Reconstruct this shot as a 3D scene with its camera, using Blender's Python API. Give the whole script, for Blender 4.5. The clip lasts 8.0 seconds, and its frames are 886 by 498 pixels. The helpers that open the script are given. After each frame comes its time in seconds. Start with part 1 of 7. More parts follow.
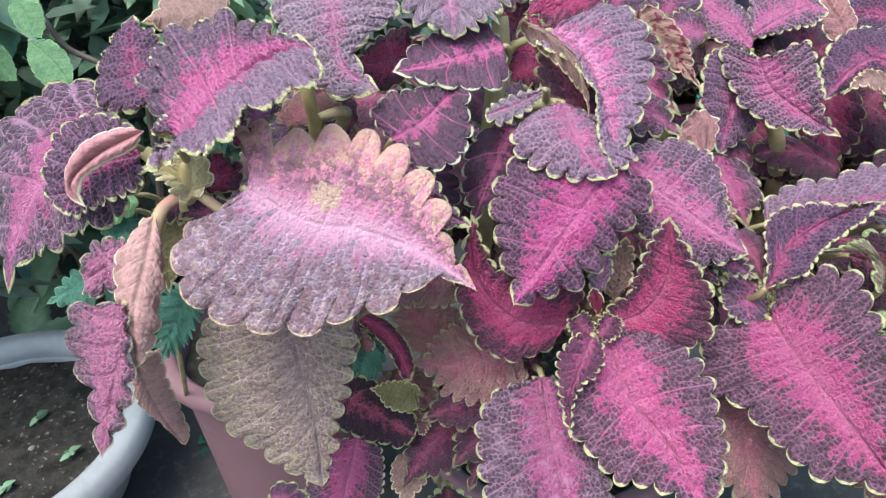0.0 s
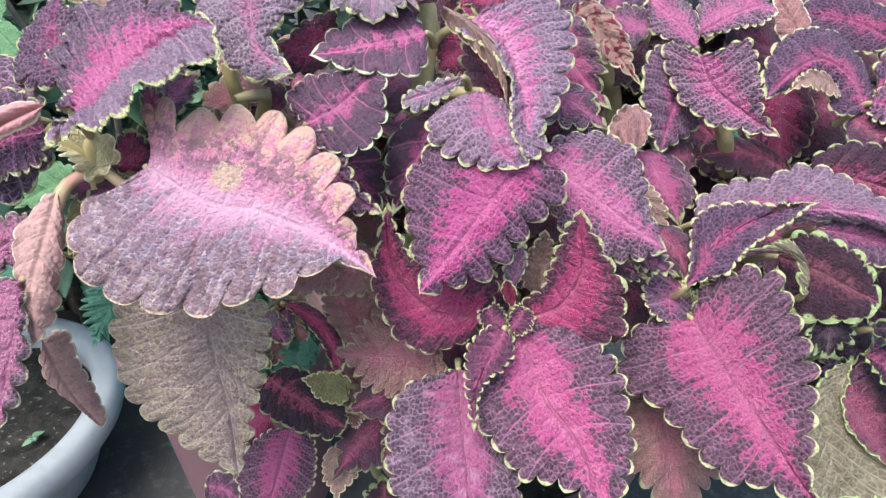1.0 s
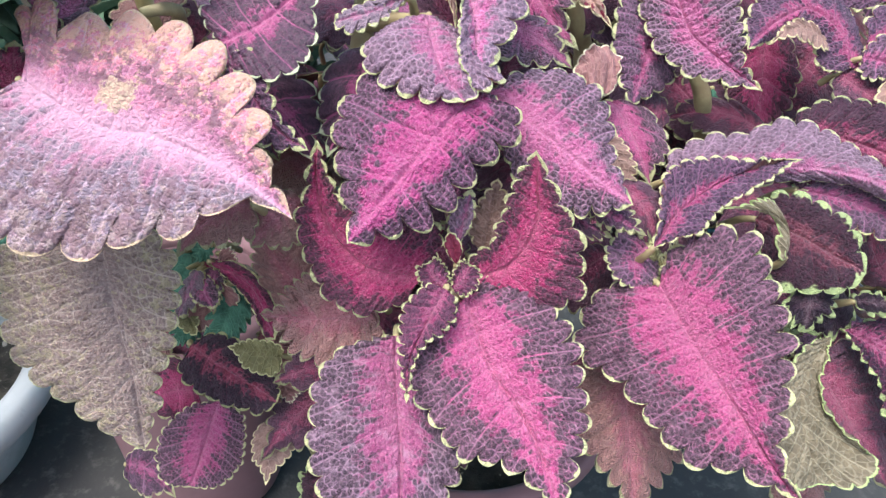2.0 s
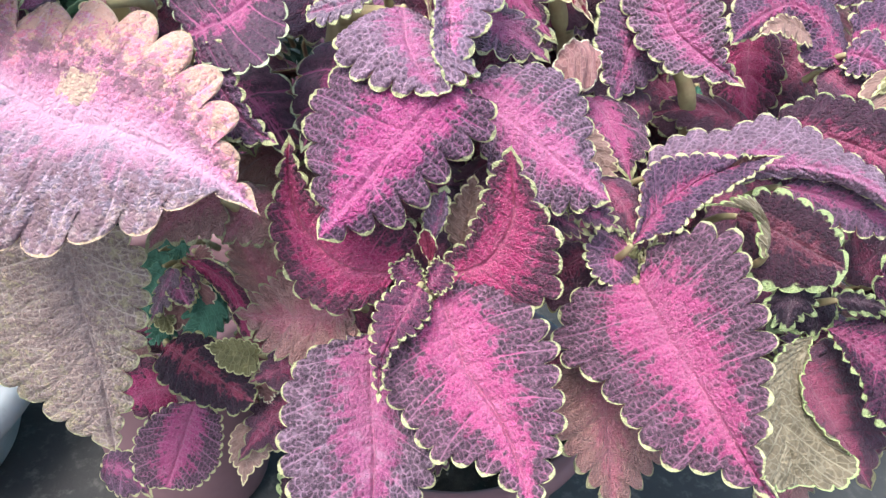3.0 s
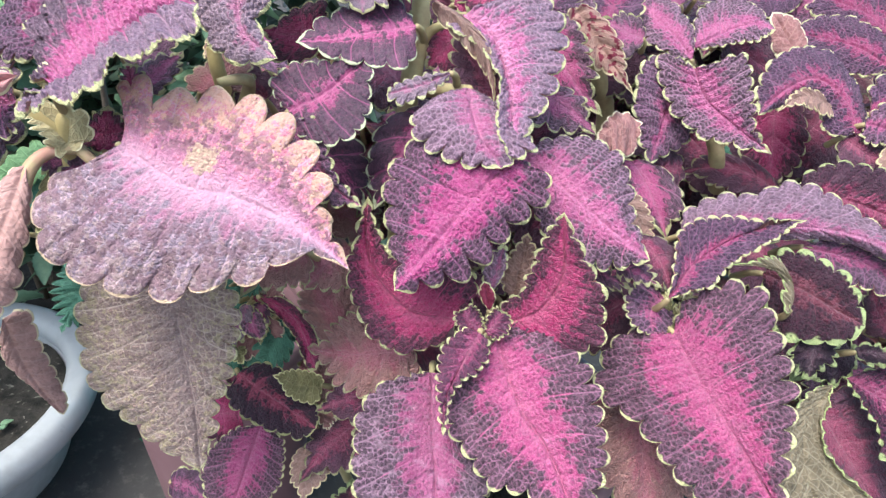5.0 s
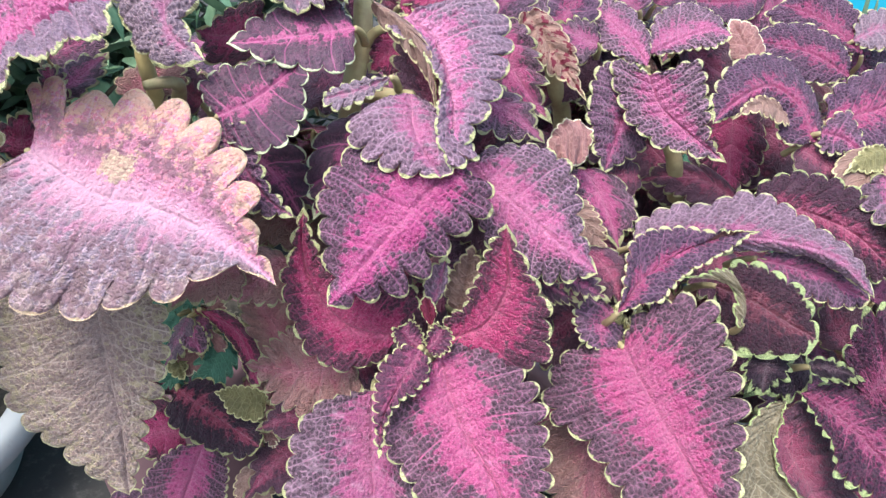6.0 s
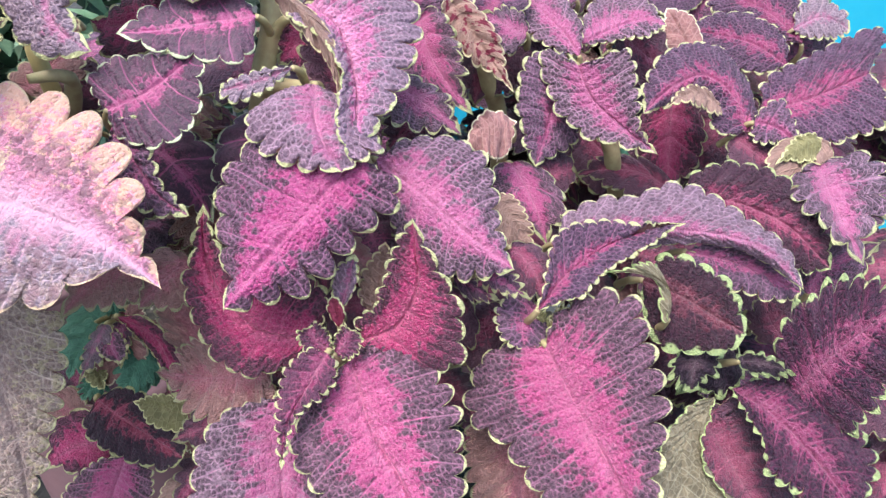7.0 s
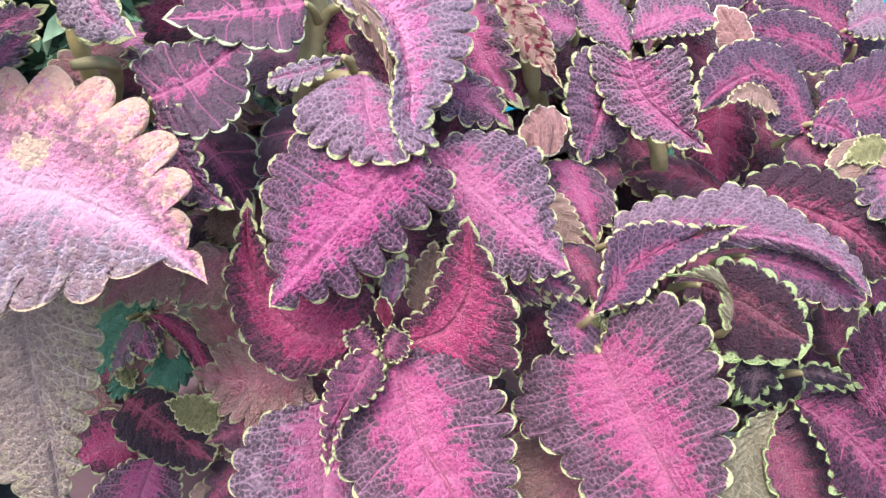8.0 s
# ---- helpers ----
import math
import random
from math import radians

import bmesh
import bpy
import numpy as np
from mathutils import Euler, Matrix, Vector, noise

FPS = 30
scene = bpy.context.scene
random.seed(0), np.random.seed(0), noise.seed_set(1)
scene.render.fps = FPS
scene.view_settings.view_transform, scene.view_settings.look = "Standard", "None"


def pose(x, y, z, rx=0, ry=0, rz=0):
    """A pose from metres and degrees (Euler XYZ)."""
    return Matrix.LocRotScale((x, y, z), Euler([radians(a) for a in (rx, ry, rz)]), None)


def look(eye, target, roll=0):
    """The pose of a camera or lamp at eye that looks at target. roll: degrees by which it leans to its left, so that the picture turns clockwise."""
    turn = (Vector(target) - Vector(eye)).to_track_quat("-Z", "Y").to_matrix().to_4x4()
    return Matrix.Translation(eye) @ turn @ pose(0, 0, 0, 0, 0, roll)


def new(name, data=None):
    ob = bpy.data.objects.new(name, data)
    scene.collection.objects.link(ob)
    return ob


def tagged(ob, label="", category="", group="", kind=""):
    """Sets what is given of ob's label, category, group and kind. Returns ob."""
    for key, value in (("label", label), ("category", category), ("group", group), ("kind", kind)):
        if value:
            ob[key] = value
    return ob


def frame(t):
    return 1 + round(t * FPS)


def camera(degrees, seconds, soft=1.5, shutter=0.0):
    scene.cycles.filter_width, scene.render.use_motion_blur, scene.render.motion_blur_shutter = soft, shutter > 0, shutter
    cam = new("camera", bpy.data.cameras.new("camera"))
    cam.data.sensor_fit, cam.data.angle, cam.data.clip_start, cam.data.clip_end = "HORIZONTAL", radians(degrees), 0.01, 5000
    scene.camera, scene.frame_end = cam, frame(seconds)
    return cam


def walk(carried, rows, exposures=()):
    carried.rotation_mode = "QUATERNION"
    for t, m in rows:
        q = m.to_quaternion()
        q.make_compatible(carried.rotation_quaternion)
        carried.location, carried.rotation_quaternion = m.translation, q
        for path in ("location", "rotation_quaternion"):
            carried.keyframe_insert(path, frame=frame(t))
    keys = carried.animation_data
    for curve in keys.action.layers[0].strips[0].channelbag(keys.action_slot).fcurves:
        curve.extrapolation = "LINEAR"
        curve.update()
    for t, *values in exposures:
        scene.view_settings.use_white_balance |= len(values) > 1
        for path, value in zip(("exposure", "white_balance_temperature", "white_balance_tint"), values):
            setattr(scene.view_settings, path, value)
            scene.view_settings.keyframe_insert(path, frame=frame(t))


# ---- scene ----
cam = camera(69.6, 8.0, soft=1.4)
PATH = [
    (0, (0.011, 0.029, 0.719), (-0.039, 1.701, -0.376), -1.1),
    (0.5, (0.024, 0.019, 0.725), (-0.055, 1.713, -0.336), -0.1),
    (1, (0.057, 0.03, 0.71), (-0.017, 1.708, -0.375), 0.2),
    (1.5, (0.077, 0.046, 0.697), (0.038, 1.728, -0.384), 1.0),
    (1.7, (0.074, 0.05, 0.685), (0.054, 1.718, -0.419), 2.1),
    (2.8, (0.076, 0.058, 0.668), (0.086, 1.715, -0.452), 3.8),
    (3, (0.083, 0.058, 0.671), (0.095, 1.72, -0.442), 3.5),
    (3.5, (0.087, 0.055, 0.686), (0.102, 1.734, -0.402), 3.5),
    (4, (0.063, 0.035, 0.702), (0.013, 1.733, -0.354), 3.2),
    (4.2, (0.053, 0.028, 0.711), (-0.023, 1.725, -0.345), 3.2),
    (5.5, (0.074, 0.04, 0.696), (0.047, 1.741, -0.356), 4.0),
    (6, (0.082, 0.048, 0.698), (0.086, 1.757, -0.341), 4.6),
    (6.5, (0.097, 0.058, 0.697), (0.13, 1.777, -0.325), 5.0),
    (7, (0.115, 0.059, 0.692), (0.167, 1.771, -0.341), 4.4),
    (7.5, (0.114, 0.06, 0.691), (0.162, 1.781, -0.327), 4.6),
    (8, (0.098, 0.068, 0.682), (0.114, 1.788, -0.339), 4.7),
]
walk(cam, [(t, look(eye, target, roll)) for t, eye, target, roll in PATH],
     [(0, 0.74, 6250, 4), (1.5, 0.92, 6350, 5), (3.5, 1.11, 6450, 6), (5.5, 0.98, 6450, 5), (7, 1.02, 6400, 6), (8, 1.06, 6400, 6)])

# ---- light ----
world = bpy.data.worlds.new("sky")
scene.world = world
world.use_nodes = True
wn = world.node_tree
sky = wn.nodes.new("ShaderNodeTexSky")
sky.sky_type, sky.sun_disc = "NISHITA", False
sky.sun_elevation, sky.sun_rotation = radians(67), radians(219)
sky.dust_density, sky.air_density = 4.0, 1.2
wn.links.new(sky.outputs[0], wn.nodes["Background"].inputs[0])
wn.nodes["Background"].inputs[1].default_value = 0.170
sun = new("sun", bpy.data.lights.new("sun", "SUN"))
sun.data.energy, sun.data.angle, sun.data.color = 1.55, radians(32), (0.98, 0.96, 1.0)
sun.matrix_world = look((-0.55, -0.45, 2.9), (0.1, 0.35, 0.5))


# ---- materials ----
def mat(name, rough=0.6, spec=0.4):
    m = bpy.data.materials.new(name)
    m.use_nodes = True
    b = m.node_tree.nodes["Principled BSDF"]
    b.inputs["Roughness"].default_value = rough
    b.inputs["Specular IOR Level"].default_value = spec
    return m, m.node_tree, b


class Nodes:
    """Short calls for node trees."""

    def __init__(self, tree):
        self.t = tree

    def put(self, socket, v):
        if isinstance(v, bpy.types.NodeSocket):
            self.t.links.new(v, socket)
        else:
            socket.default_value = v

    def math(self, op, a, b=0.0, c=0.0, clamp=False):
        n = self.t.nodes.new("ShaderNodeMath")
        n.operation, n.use_clamp = op, clamp
        for s, v in zip(n.inputs, (a, b, c)):
            self.put(s, v)
        return n.outputs[0]

    def step(self, v, lo, hi, a=0.0, b=1.0):
        n = self.t.nodes.new("ShaderNodeMapRange")
        n.interpolation_type = "SMOOTHSTEP"
        for k, x in zip(range(5), (v, lo, hi, a, b)):
            self.put(n.inputs[k], x)
        return n.outputs[0]

    def mix(self, f, a, b, kind="MIX"):
        n = self.t.nodes.new("ShaderNodeMix")
        n.data_type, n.blend_type = "RGBA", kind
        for k, x in ((0, f), (6, a), (7, b)):
            self.put(n.inputs[k], x if isinstance(x, (bpy.types.NodeSocket, float, int)) else (*x, 1.0))
        return n.outputs[2]

    def noise(self, vec, scale, detail=3.0, rough=0.55):
        n = self.t.nodes.new("ShaderNodeTexNoise")
        if vec is not None:
            self.t.links.new(vec, n.inputs["Vector"])
        n.inputs["Scale"].default_value, n.inputs["Detail"].default_value, n.inputs["Roughness"].default_value = scale, detail, rough
        return n.outputs[0]

    def cells(self, vec, scale, feature="DISTANCE_TO_EDGE", rnd=1.0):
        n = self.t.nodes.new("ShaderNodeTexVoronoi")
        n.feature = feature
        self.t.links.new(vec, n.inputs["Vector"])
        n.inputs["Scale"].default_value, n.inputs["Randomness"].default_value = scale, rnd
        return n.outputs[0]

    def coords(self):
        return self.t.nodes.new("ShaderNodeTexCoord").outputs["Object"]

    def uv(self, name):
        n = self.t.nodes.new("ShaderNodeUVMap")
        n.uv_map = name
        return n.outputs[0]

    def attr(self, name):
        n = self.t.nodes.new("ShaderNodeAttribute")
        n.attribute_name = name
        return n.outputs["Fac"]

    def split(self, v):
        n = self.t.nodes.new("ShaderNodeSeparateXYZ")
        self.t.links.new(v, n.inputs[0])
        return n.outputs

    def rand(self):
        return self.t.nodes.new("ShaderNodeObjectInfo").outputs["Random"]

    def bump(self, b, h, strength, dist):
        n = self.t.nodes.new("ShaderNodeBump")
        n.inputs["Strength"].default_value, n.inputs["Distance"].default_value = strength, dist
        self.t.links.new(h, n.inputs["Height"])
        self.t.links.new(n.outputs[0], b.inputs["Normal"])


def leaf_mat(name, pink, dark, rim, zone=0.48, soft=0.15, vein=(0.42, 0.15, 0.28), vein_amount=0.6, blotch=None, blotch_amount=0.0,
             rim_mm=2.0, rough=0.36, sheen=0.07, other=None, zone_other=None, cell=3.3, relief=1.0, netting=1.0, scorch=None, light=0.28, mottle=0.30, bloom=0.20, patch=False, fine_mesh=False):
    """Patterned coleus leaf: bright heart round the midrib, dark quilted border, pale toothed rim.
    other, zone_other: the border colour and the heart's reach on the blade's second half where they differ; scorch: dead dark patches;
    patch: one dead tan patch; fine_mesh: the quilting is modelled, and its cells come with the mesh."""
    m, tree, b = mat(name, rough, 0.30)
    k = Nodes(tree)
    u, v, _ = k.split(k.uv("vein"))
    flat = k.uv("flat")
    edge = k.attr("edge")
    frac = k.math("FRACT", u)
    broad = k.noise(flat, 0.9, 2.0)
    fine = k.noise(flat, 7.0, 3.0, 0.7)
    grain = k.noise(flat, 24.0, 2.0, 0.7)
    net2 = k.cells(flat, cell * 2.2)
    if fine_mesh:
        cellr, lat = k.attr("tone"), k.attr("lateral")
        net = k.attr("net")
        wobble = k.math("MULTIPLY", k.math("SUBTRACT", fine, 0.5), 0.40)
        l1 = k.step(k.math("ADD", net, wobble), 0.05, 0.48, 1.0, 0.0)
        vline = k.step(k.math("ADD", lat, wobble), 0.08, 0.60, 1.0, 0.0)
        rib = k.step(k.attr("rib"), 0.10, 0.32, 1.0, 0.0)
    else:
        # bent coordinates, so that the cells follow no grid
        warp = tree.nodes.new("ShaderNodeVectorMath")
        warp.operation = "MULTIPLY_ADD"
        nz = tree.nodes.new("ShaderNodeTexNoise")
        nz.inputs["Scale"].default_value = 1.6
        tree.links.new(flat, nz.inputs["Vector"])
        tree.links.new(nz.outputs["Color"], warp.inputs[0])
        warp.inputs[1].default_value = (0.14, 0.14, 0.0)
        lanes = tree.nodes.new("ShaderNodeCombineXYZ")
        k.put(lanes.inputs[0], k.math("ADD", k.math("MULTIPLY", u, 0.85), k.math("MULTIPLY", k.rand(), 90.0)))
        k.put(lanes.inputs[1], k.math("MULTIPLY", v, 3.6))
        tree.links.new(lanes.outputs[0], warp.inputs[2])
        bent = warp.outputs[0]
        half = k.math("FRACT", k.math("MULTIPLY", k.math("ADD", u, k.math("MULTIPLY", k.math("SUBTRACT", broad, 0.5), 0.5)), 0.5))
        off = k.math("ABSOLUTE", k.math("SUBTRACT", half, 0.5))
        vline = k.step(k.math("MULTIPLY", off, 14.0), 0.12, 0.75, 1.0, 0.0)
        rib = k.step(v, 0.008, 0.03, 1.0, 0.0)
        net = k.cells(bent, cell)
        l1 = k.step(net, 0.025, 0.10, 1.0, 0.0)
        tone = tree.nodes.new("ShaderNodeTexVoronoi")
        tone.inputs["Scale"].default_value = cell
        tree.links.new(bent, tone.inputs["Vector"])
        cellr = k.split(tone.outputs["Color"])[0]
    comb = tree.nodes.new("ShaderNodeCombineXYZ")
    k.put(comb.inputs[0], k.math("MULTIPLY", u, 1.7))
    k.put(comb.inputs[1], k.math("MULTIPLY", v, 0.9))
    streak = k.noise(comb.outputs[0], 1.6, 3.0, 0.65)
    l2 = k.step(net2, 0.02, 0.12, 1.0, 0.0)
    lines = k.math("MULTIPLY", k.math("MAXIMUM", l1, k.math("MULTIPLY", l2, 0.3)), k.step(k.noise(flat, 1.9, 2.0), 0.36, 0.64, 0.45, 1.0))
    # heart
    z = k.math("ADD", v, k.math("MULTIPLY", k.math("SUBTRACT", broad, 0.5), 0.30))
    z = k.math("ADD", z, k.math("MULTIPLY", k.math("SUBTRACT", streak, 0.5), 1.05))
    z = k.math("ADD", z, k.math("MULTIPLY", k.math("SUBTRACT", fine, 0.5), 0.55))
    z = k.math("ADD", z, k.math("MULTIPLY", k.math("SUBTRACT", cellr, 0.5), 0.30))
    z = k.math("SUBTRACT", z, k.math("MULTIPLY", vline, 0.20))
    z = k.math("SUBTRACT", z, k.math("MULTIPLY", lines, 0.12))
    z = k.math("ADD", z, 0.07)
    if zone_other is not None:
        z = k.math("ADD", z, k.math("MULTIPLY", k.attr("half"), zone - zone_other))
    zm = k.step(z, zone - soft, zone + soft)
    heart = k.mix(k.step(fine, 0.32, 0.70), tuple(c * 0.62 for c in pink), tuple(min(1.0, c * 1.08 + 0.025) for c in pink))
    heart = k.mix(k.math("MULTIPLY", k.step(streak, 0.36, 0.58, 1.0, 0.0), 0.35), heart, tuple(c * 0.5 for c in pink))
    # pale grain; its specks also stand in for tiny glints
    heart = k.mix(k.math("MULTIPLY", k.step(grain, 0.54, 0.66), 0.72), heart, tuple(min(1.0, c * 0.9 + 0.22) for c in pink))
    heart = k.mix(k.math("MULTIPLY", k.step(v, 0.0, 0.30, 1.0, 0.0), light * 0.6), heart, tuple(min(1.0, c * 0.75 + 0.24) for c in pink))
    border = k.mix(k.step(grain, 0.3, 0.75), dark, tuple(c * 1.45 + 0.008 for c in dark))
    if other:
        border = k.mix(k.attr("half"), border, k.mix(k.step(grain, 0.3, 0.75), other, tuple(c * 1.4 for c in other)))
    border = k.mix(k.math("MULTIPLY", cellr, 0.5), border, (1.8, 1.8, 1.8), "MULTIPLY")
    # glints of the border, mixed into its colour as pale specks
    border = k.mix(k.math("MULTIPLY", k.step(grain, 0.56, 0.68), 0.36), border, tuple(c * 0.8 + 0.05 for c in vein))
    vv = k.math("MULTIPLY", k.math("MAXIMUM", k.math("MULTIPLY", lines, netting), vline), vein_amount)
    border = k.mix(vv, border, vein)
    heart = k.mix(k.math("MULTIPLY", k.math("MAXIMUM", lines, k.math("MULTIPLY", vline, 0.8)), 0.36), heart, tuple(c * 0.8 + 0.17 for c in pink))
    col = k.mix(zm, heart, border)
    col = k.mix(k.math("MULTIPLY", rib, 0.32), col, tuple(c * 0.7 + 0.16 for c in pink))
    # sun-bleached bloom in soft drifts
    drift = k.noise(flat, 1.3, 3.0, 0.6)
    col = k.mix(k.math("MULTIPLY", k.step(drift, 0.50, 0.72), bloom), col, tuple(c * 0.85 + 0.06 for c in vein))
    col = k.mix(k.math("MULTIPLY", k.step(drift, 0.30, 0.46, 1.0, 0.0), bloom), col, (0.65, 0.5, 0.65), "MULTIPLY")
    if blotch:
        spots = k.step(k.math("ADD", k.noise(flat, 2.2, 6.0, 0.8), k.math("MULTIPLY", v, mottle)), 0.52 + mottle * 0.5, 0.58 + mottle * 0.5)
        col = k.mix(k.math("MULTIPLY", spots, k.step(k.attr("half"), 0.0, 1.0, blotch_amount, blotch_amount * (0.35 if other else 1.0))), col, blotch)
    if scorch:
        dead = k.math("MULTIPLY", k.step(k.noise(flat, 1.3, 5.0, 0.75), 0.46, 0.53), k.step(v, 0.2, 0.4))
        dead = k.math("MULTIPLY", dead, k.step(k.math("SUBTRACT", v, k.attr("half")), 0.58, 0.80, 1.0, 0.12))
        dead = k.math("MULTIPLY", dead, k.step(k.attr("half"), 0.0, 1.0, 0.75, 0.7))
        col = k.mix(dead, col, k.mix(cellr, scorch, tuple(c * 1.9 for c in scorch)))
    if patch:
        d = k.math("ADD", k.attr("patch"), k.math("MULTIPLY", k.math("SUBTRACT", k.noise(flat, 2.6, 4.0, 0.7), 0.5), 1.7))
        col = k.mix(k.math("MULTIPLY", k.step(d, 0.75, 0.9, 1.0, 0.0), 0.85), col, k.mix(k.step(fine, 0.4, 0.6), (0.52, 0.42, 0.29), (0.40, 0.26, 0.20)))
    width = k.math("ADD", k.math("MULTIPLY", k.math("SINE", k.math("MULTIPLY", frac, math.pi)), rim_mm * 0.8), 0.25)
    width = k.math("MULTIPLY", width, k.step(k.noise(flat, 1.7, 2.0), 0.34, 0.66, 0.5, 1.3))
    rm = k.step(k.math("DIVIDE", k.math("ADD", edge, k.math("MULTIPLY", k.math("SUBTRACT", fine, 0.5), 1.4)), width), 0.70, 1.10, 1.0, 0.0)
    rimc = k.mix(k.step(broad, 0.35, 0.65), rim, tuple(c * 0.72 for c in rim))
    rimc = k.mix(k.step(grain, 0.45, 0.75), rimc, tuple(c * 0.8 + 0.1 for c in rim))
    col = k.mix(rm, col, rimc)
    hsv = tree.nodes.new("ShaderNodeHueSaturation")
    k.put(hsv.inputs["Color"], col)
    k.put(hsv.inputs["Value"], k.math("ADD", k.math("MULTIPLY", k.rand(), 0.22), 0.89))
    k.put(b.inputs["Base Color"], hsv.outputs[0])
    if fine_mesh:
        h = k.math("ADD", k.math("MULTIPLY", k.step(net2, 0.0, 0.32), 0.9), k.math("MULTIPLY", grain, 0.9))
        k.bump(b, h, 0.9 * relief, 0.0006)
    else:
        h = k.math("ADD", k.math("MULTIPLY", k.step(net, 0.0, 0.34), k.step(zm, 0.0, 1.0, 0.55, 1.5)), k.math("MULTIPLY", k.step(net2, 0.0, 0.32), 1.1))
        h = k.math("ADD", h, k.math("MULTIPLY", k.math("SUBTRACT", off, vline), 0.8))
        h = k.math("SUBTRACT", h, k.math("MULTIPLY", rib, 0.9))
        h = k.math("ADD", h, k.math("MULTIPLY", grain, 0.22))
        k.bump(b, h, 0.9 * relief, 0.0019 / cell)
    k.put(b.inputs["Roughness"], k.step(fine, 0.2, 0.8, rough - 0.1, rough + 0.14))
    b.inputs["Sheen Weight"].default_value, b.inputs["Sheen Roughness"].default_value = sheen, 0.35
    b.inputs["Sheen Tint"].default_value = (0.92, 0.90, 1.0, 1.0)
    return m


def under_mat(name, base, vein, rim, spot=None, rim_mm=1.2, relief=0.6):
    """Matt underside of a leaf with raised pale veins."""
    m, tree, b = mat(name, 0.62, 0.3)
    k = Nodes(tree)
    u, v, _ = k.split(k.uv("vein"))
    flat = k.uv("flat")
    side = k.math("MULTIPLY", k.math("ABSOLUTE", k.math("SUBTRACT", k.math("FRACT", u), 0.5)), 7.0)
    line = k.step(side, 0.15, 0.6, 1.0, 0.0)
    net = k.step(k.cells(flat, 3.0), 0.02, 0.12, 1.0, 0.0)
    broad = k.noise(flat, 1.3, 4.0, 0.65)
    col = k.mix(k.step(broad, 0.3, 0.7), base, tuple(c * 0.62 for c in base))
    col = k.mix(k.math("MULTIPLY", k.math("MAXIMUM", line, k.math("MULTIPLY", net, 0.6)), 0.5), col, vein)
    if spot:
        col = k.mix(k.step(k.noise(flat, 2.2, 3.0, 0.6), 0.53, 0.57), col, spot)
    col = k.mix(k.step(k.attr("edge"), rim_mm * 0.5, rim_mm, 1.0, 0.0), col, rim)
    k.put(b.inputs["Base Color"], col)
    k.bump(b, k.math("ADD", k.math("MULTIPLY", net, 0.6), k.math("ADD", line, k.noise(flat, 14.0, 3.0))), relief, 0.0009)
    return m


def stalk_mat(name, a, c):
    m, tree, b = mat(name, 0.5, 0.4)
    k = Nodes(tree)
    co = k.coords()
    n = k.noise(co, 60.0, 4.0, 0.65)
    k.put(b.inputs["Base Color"], k.mix(k.step(n, 0.35, 0.68), a, c))
    k.bump(b, k.noise(co, 260.0, 3.0), 0.5, 0.0008)
    return m


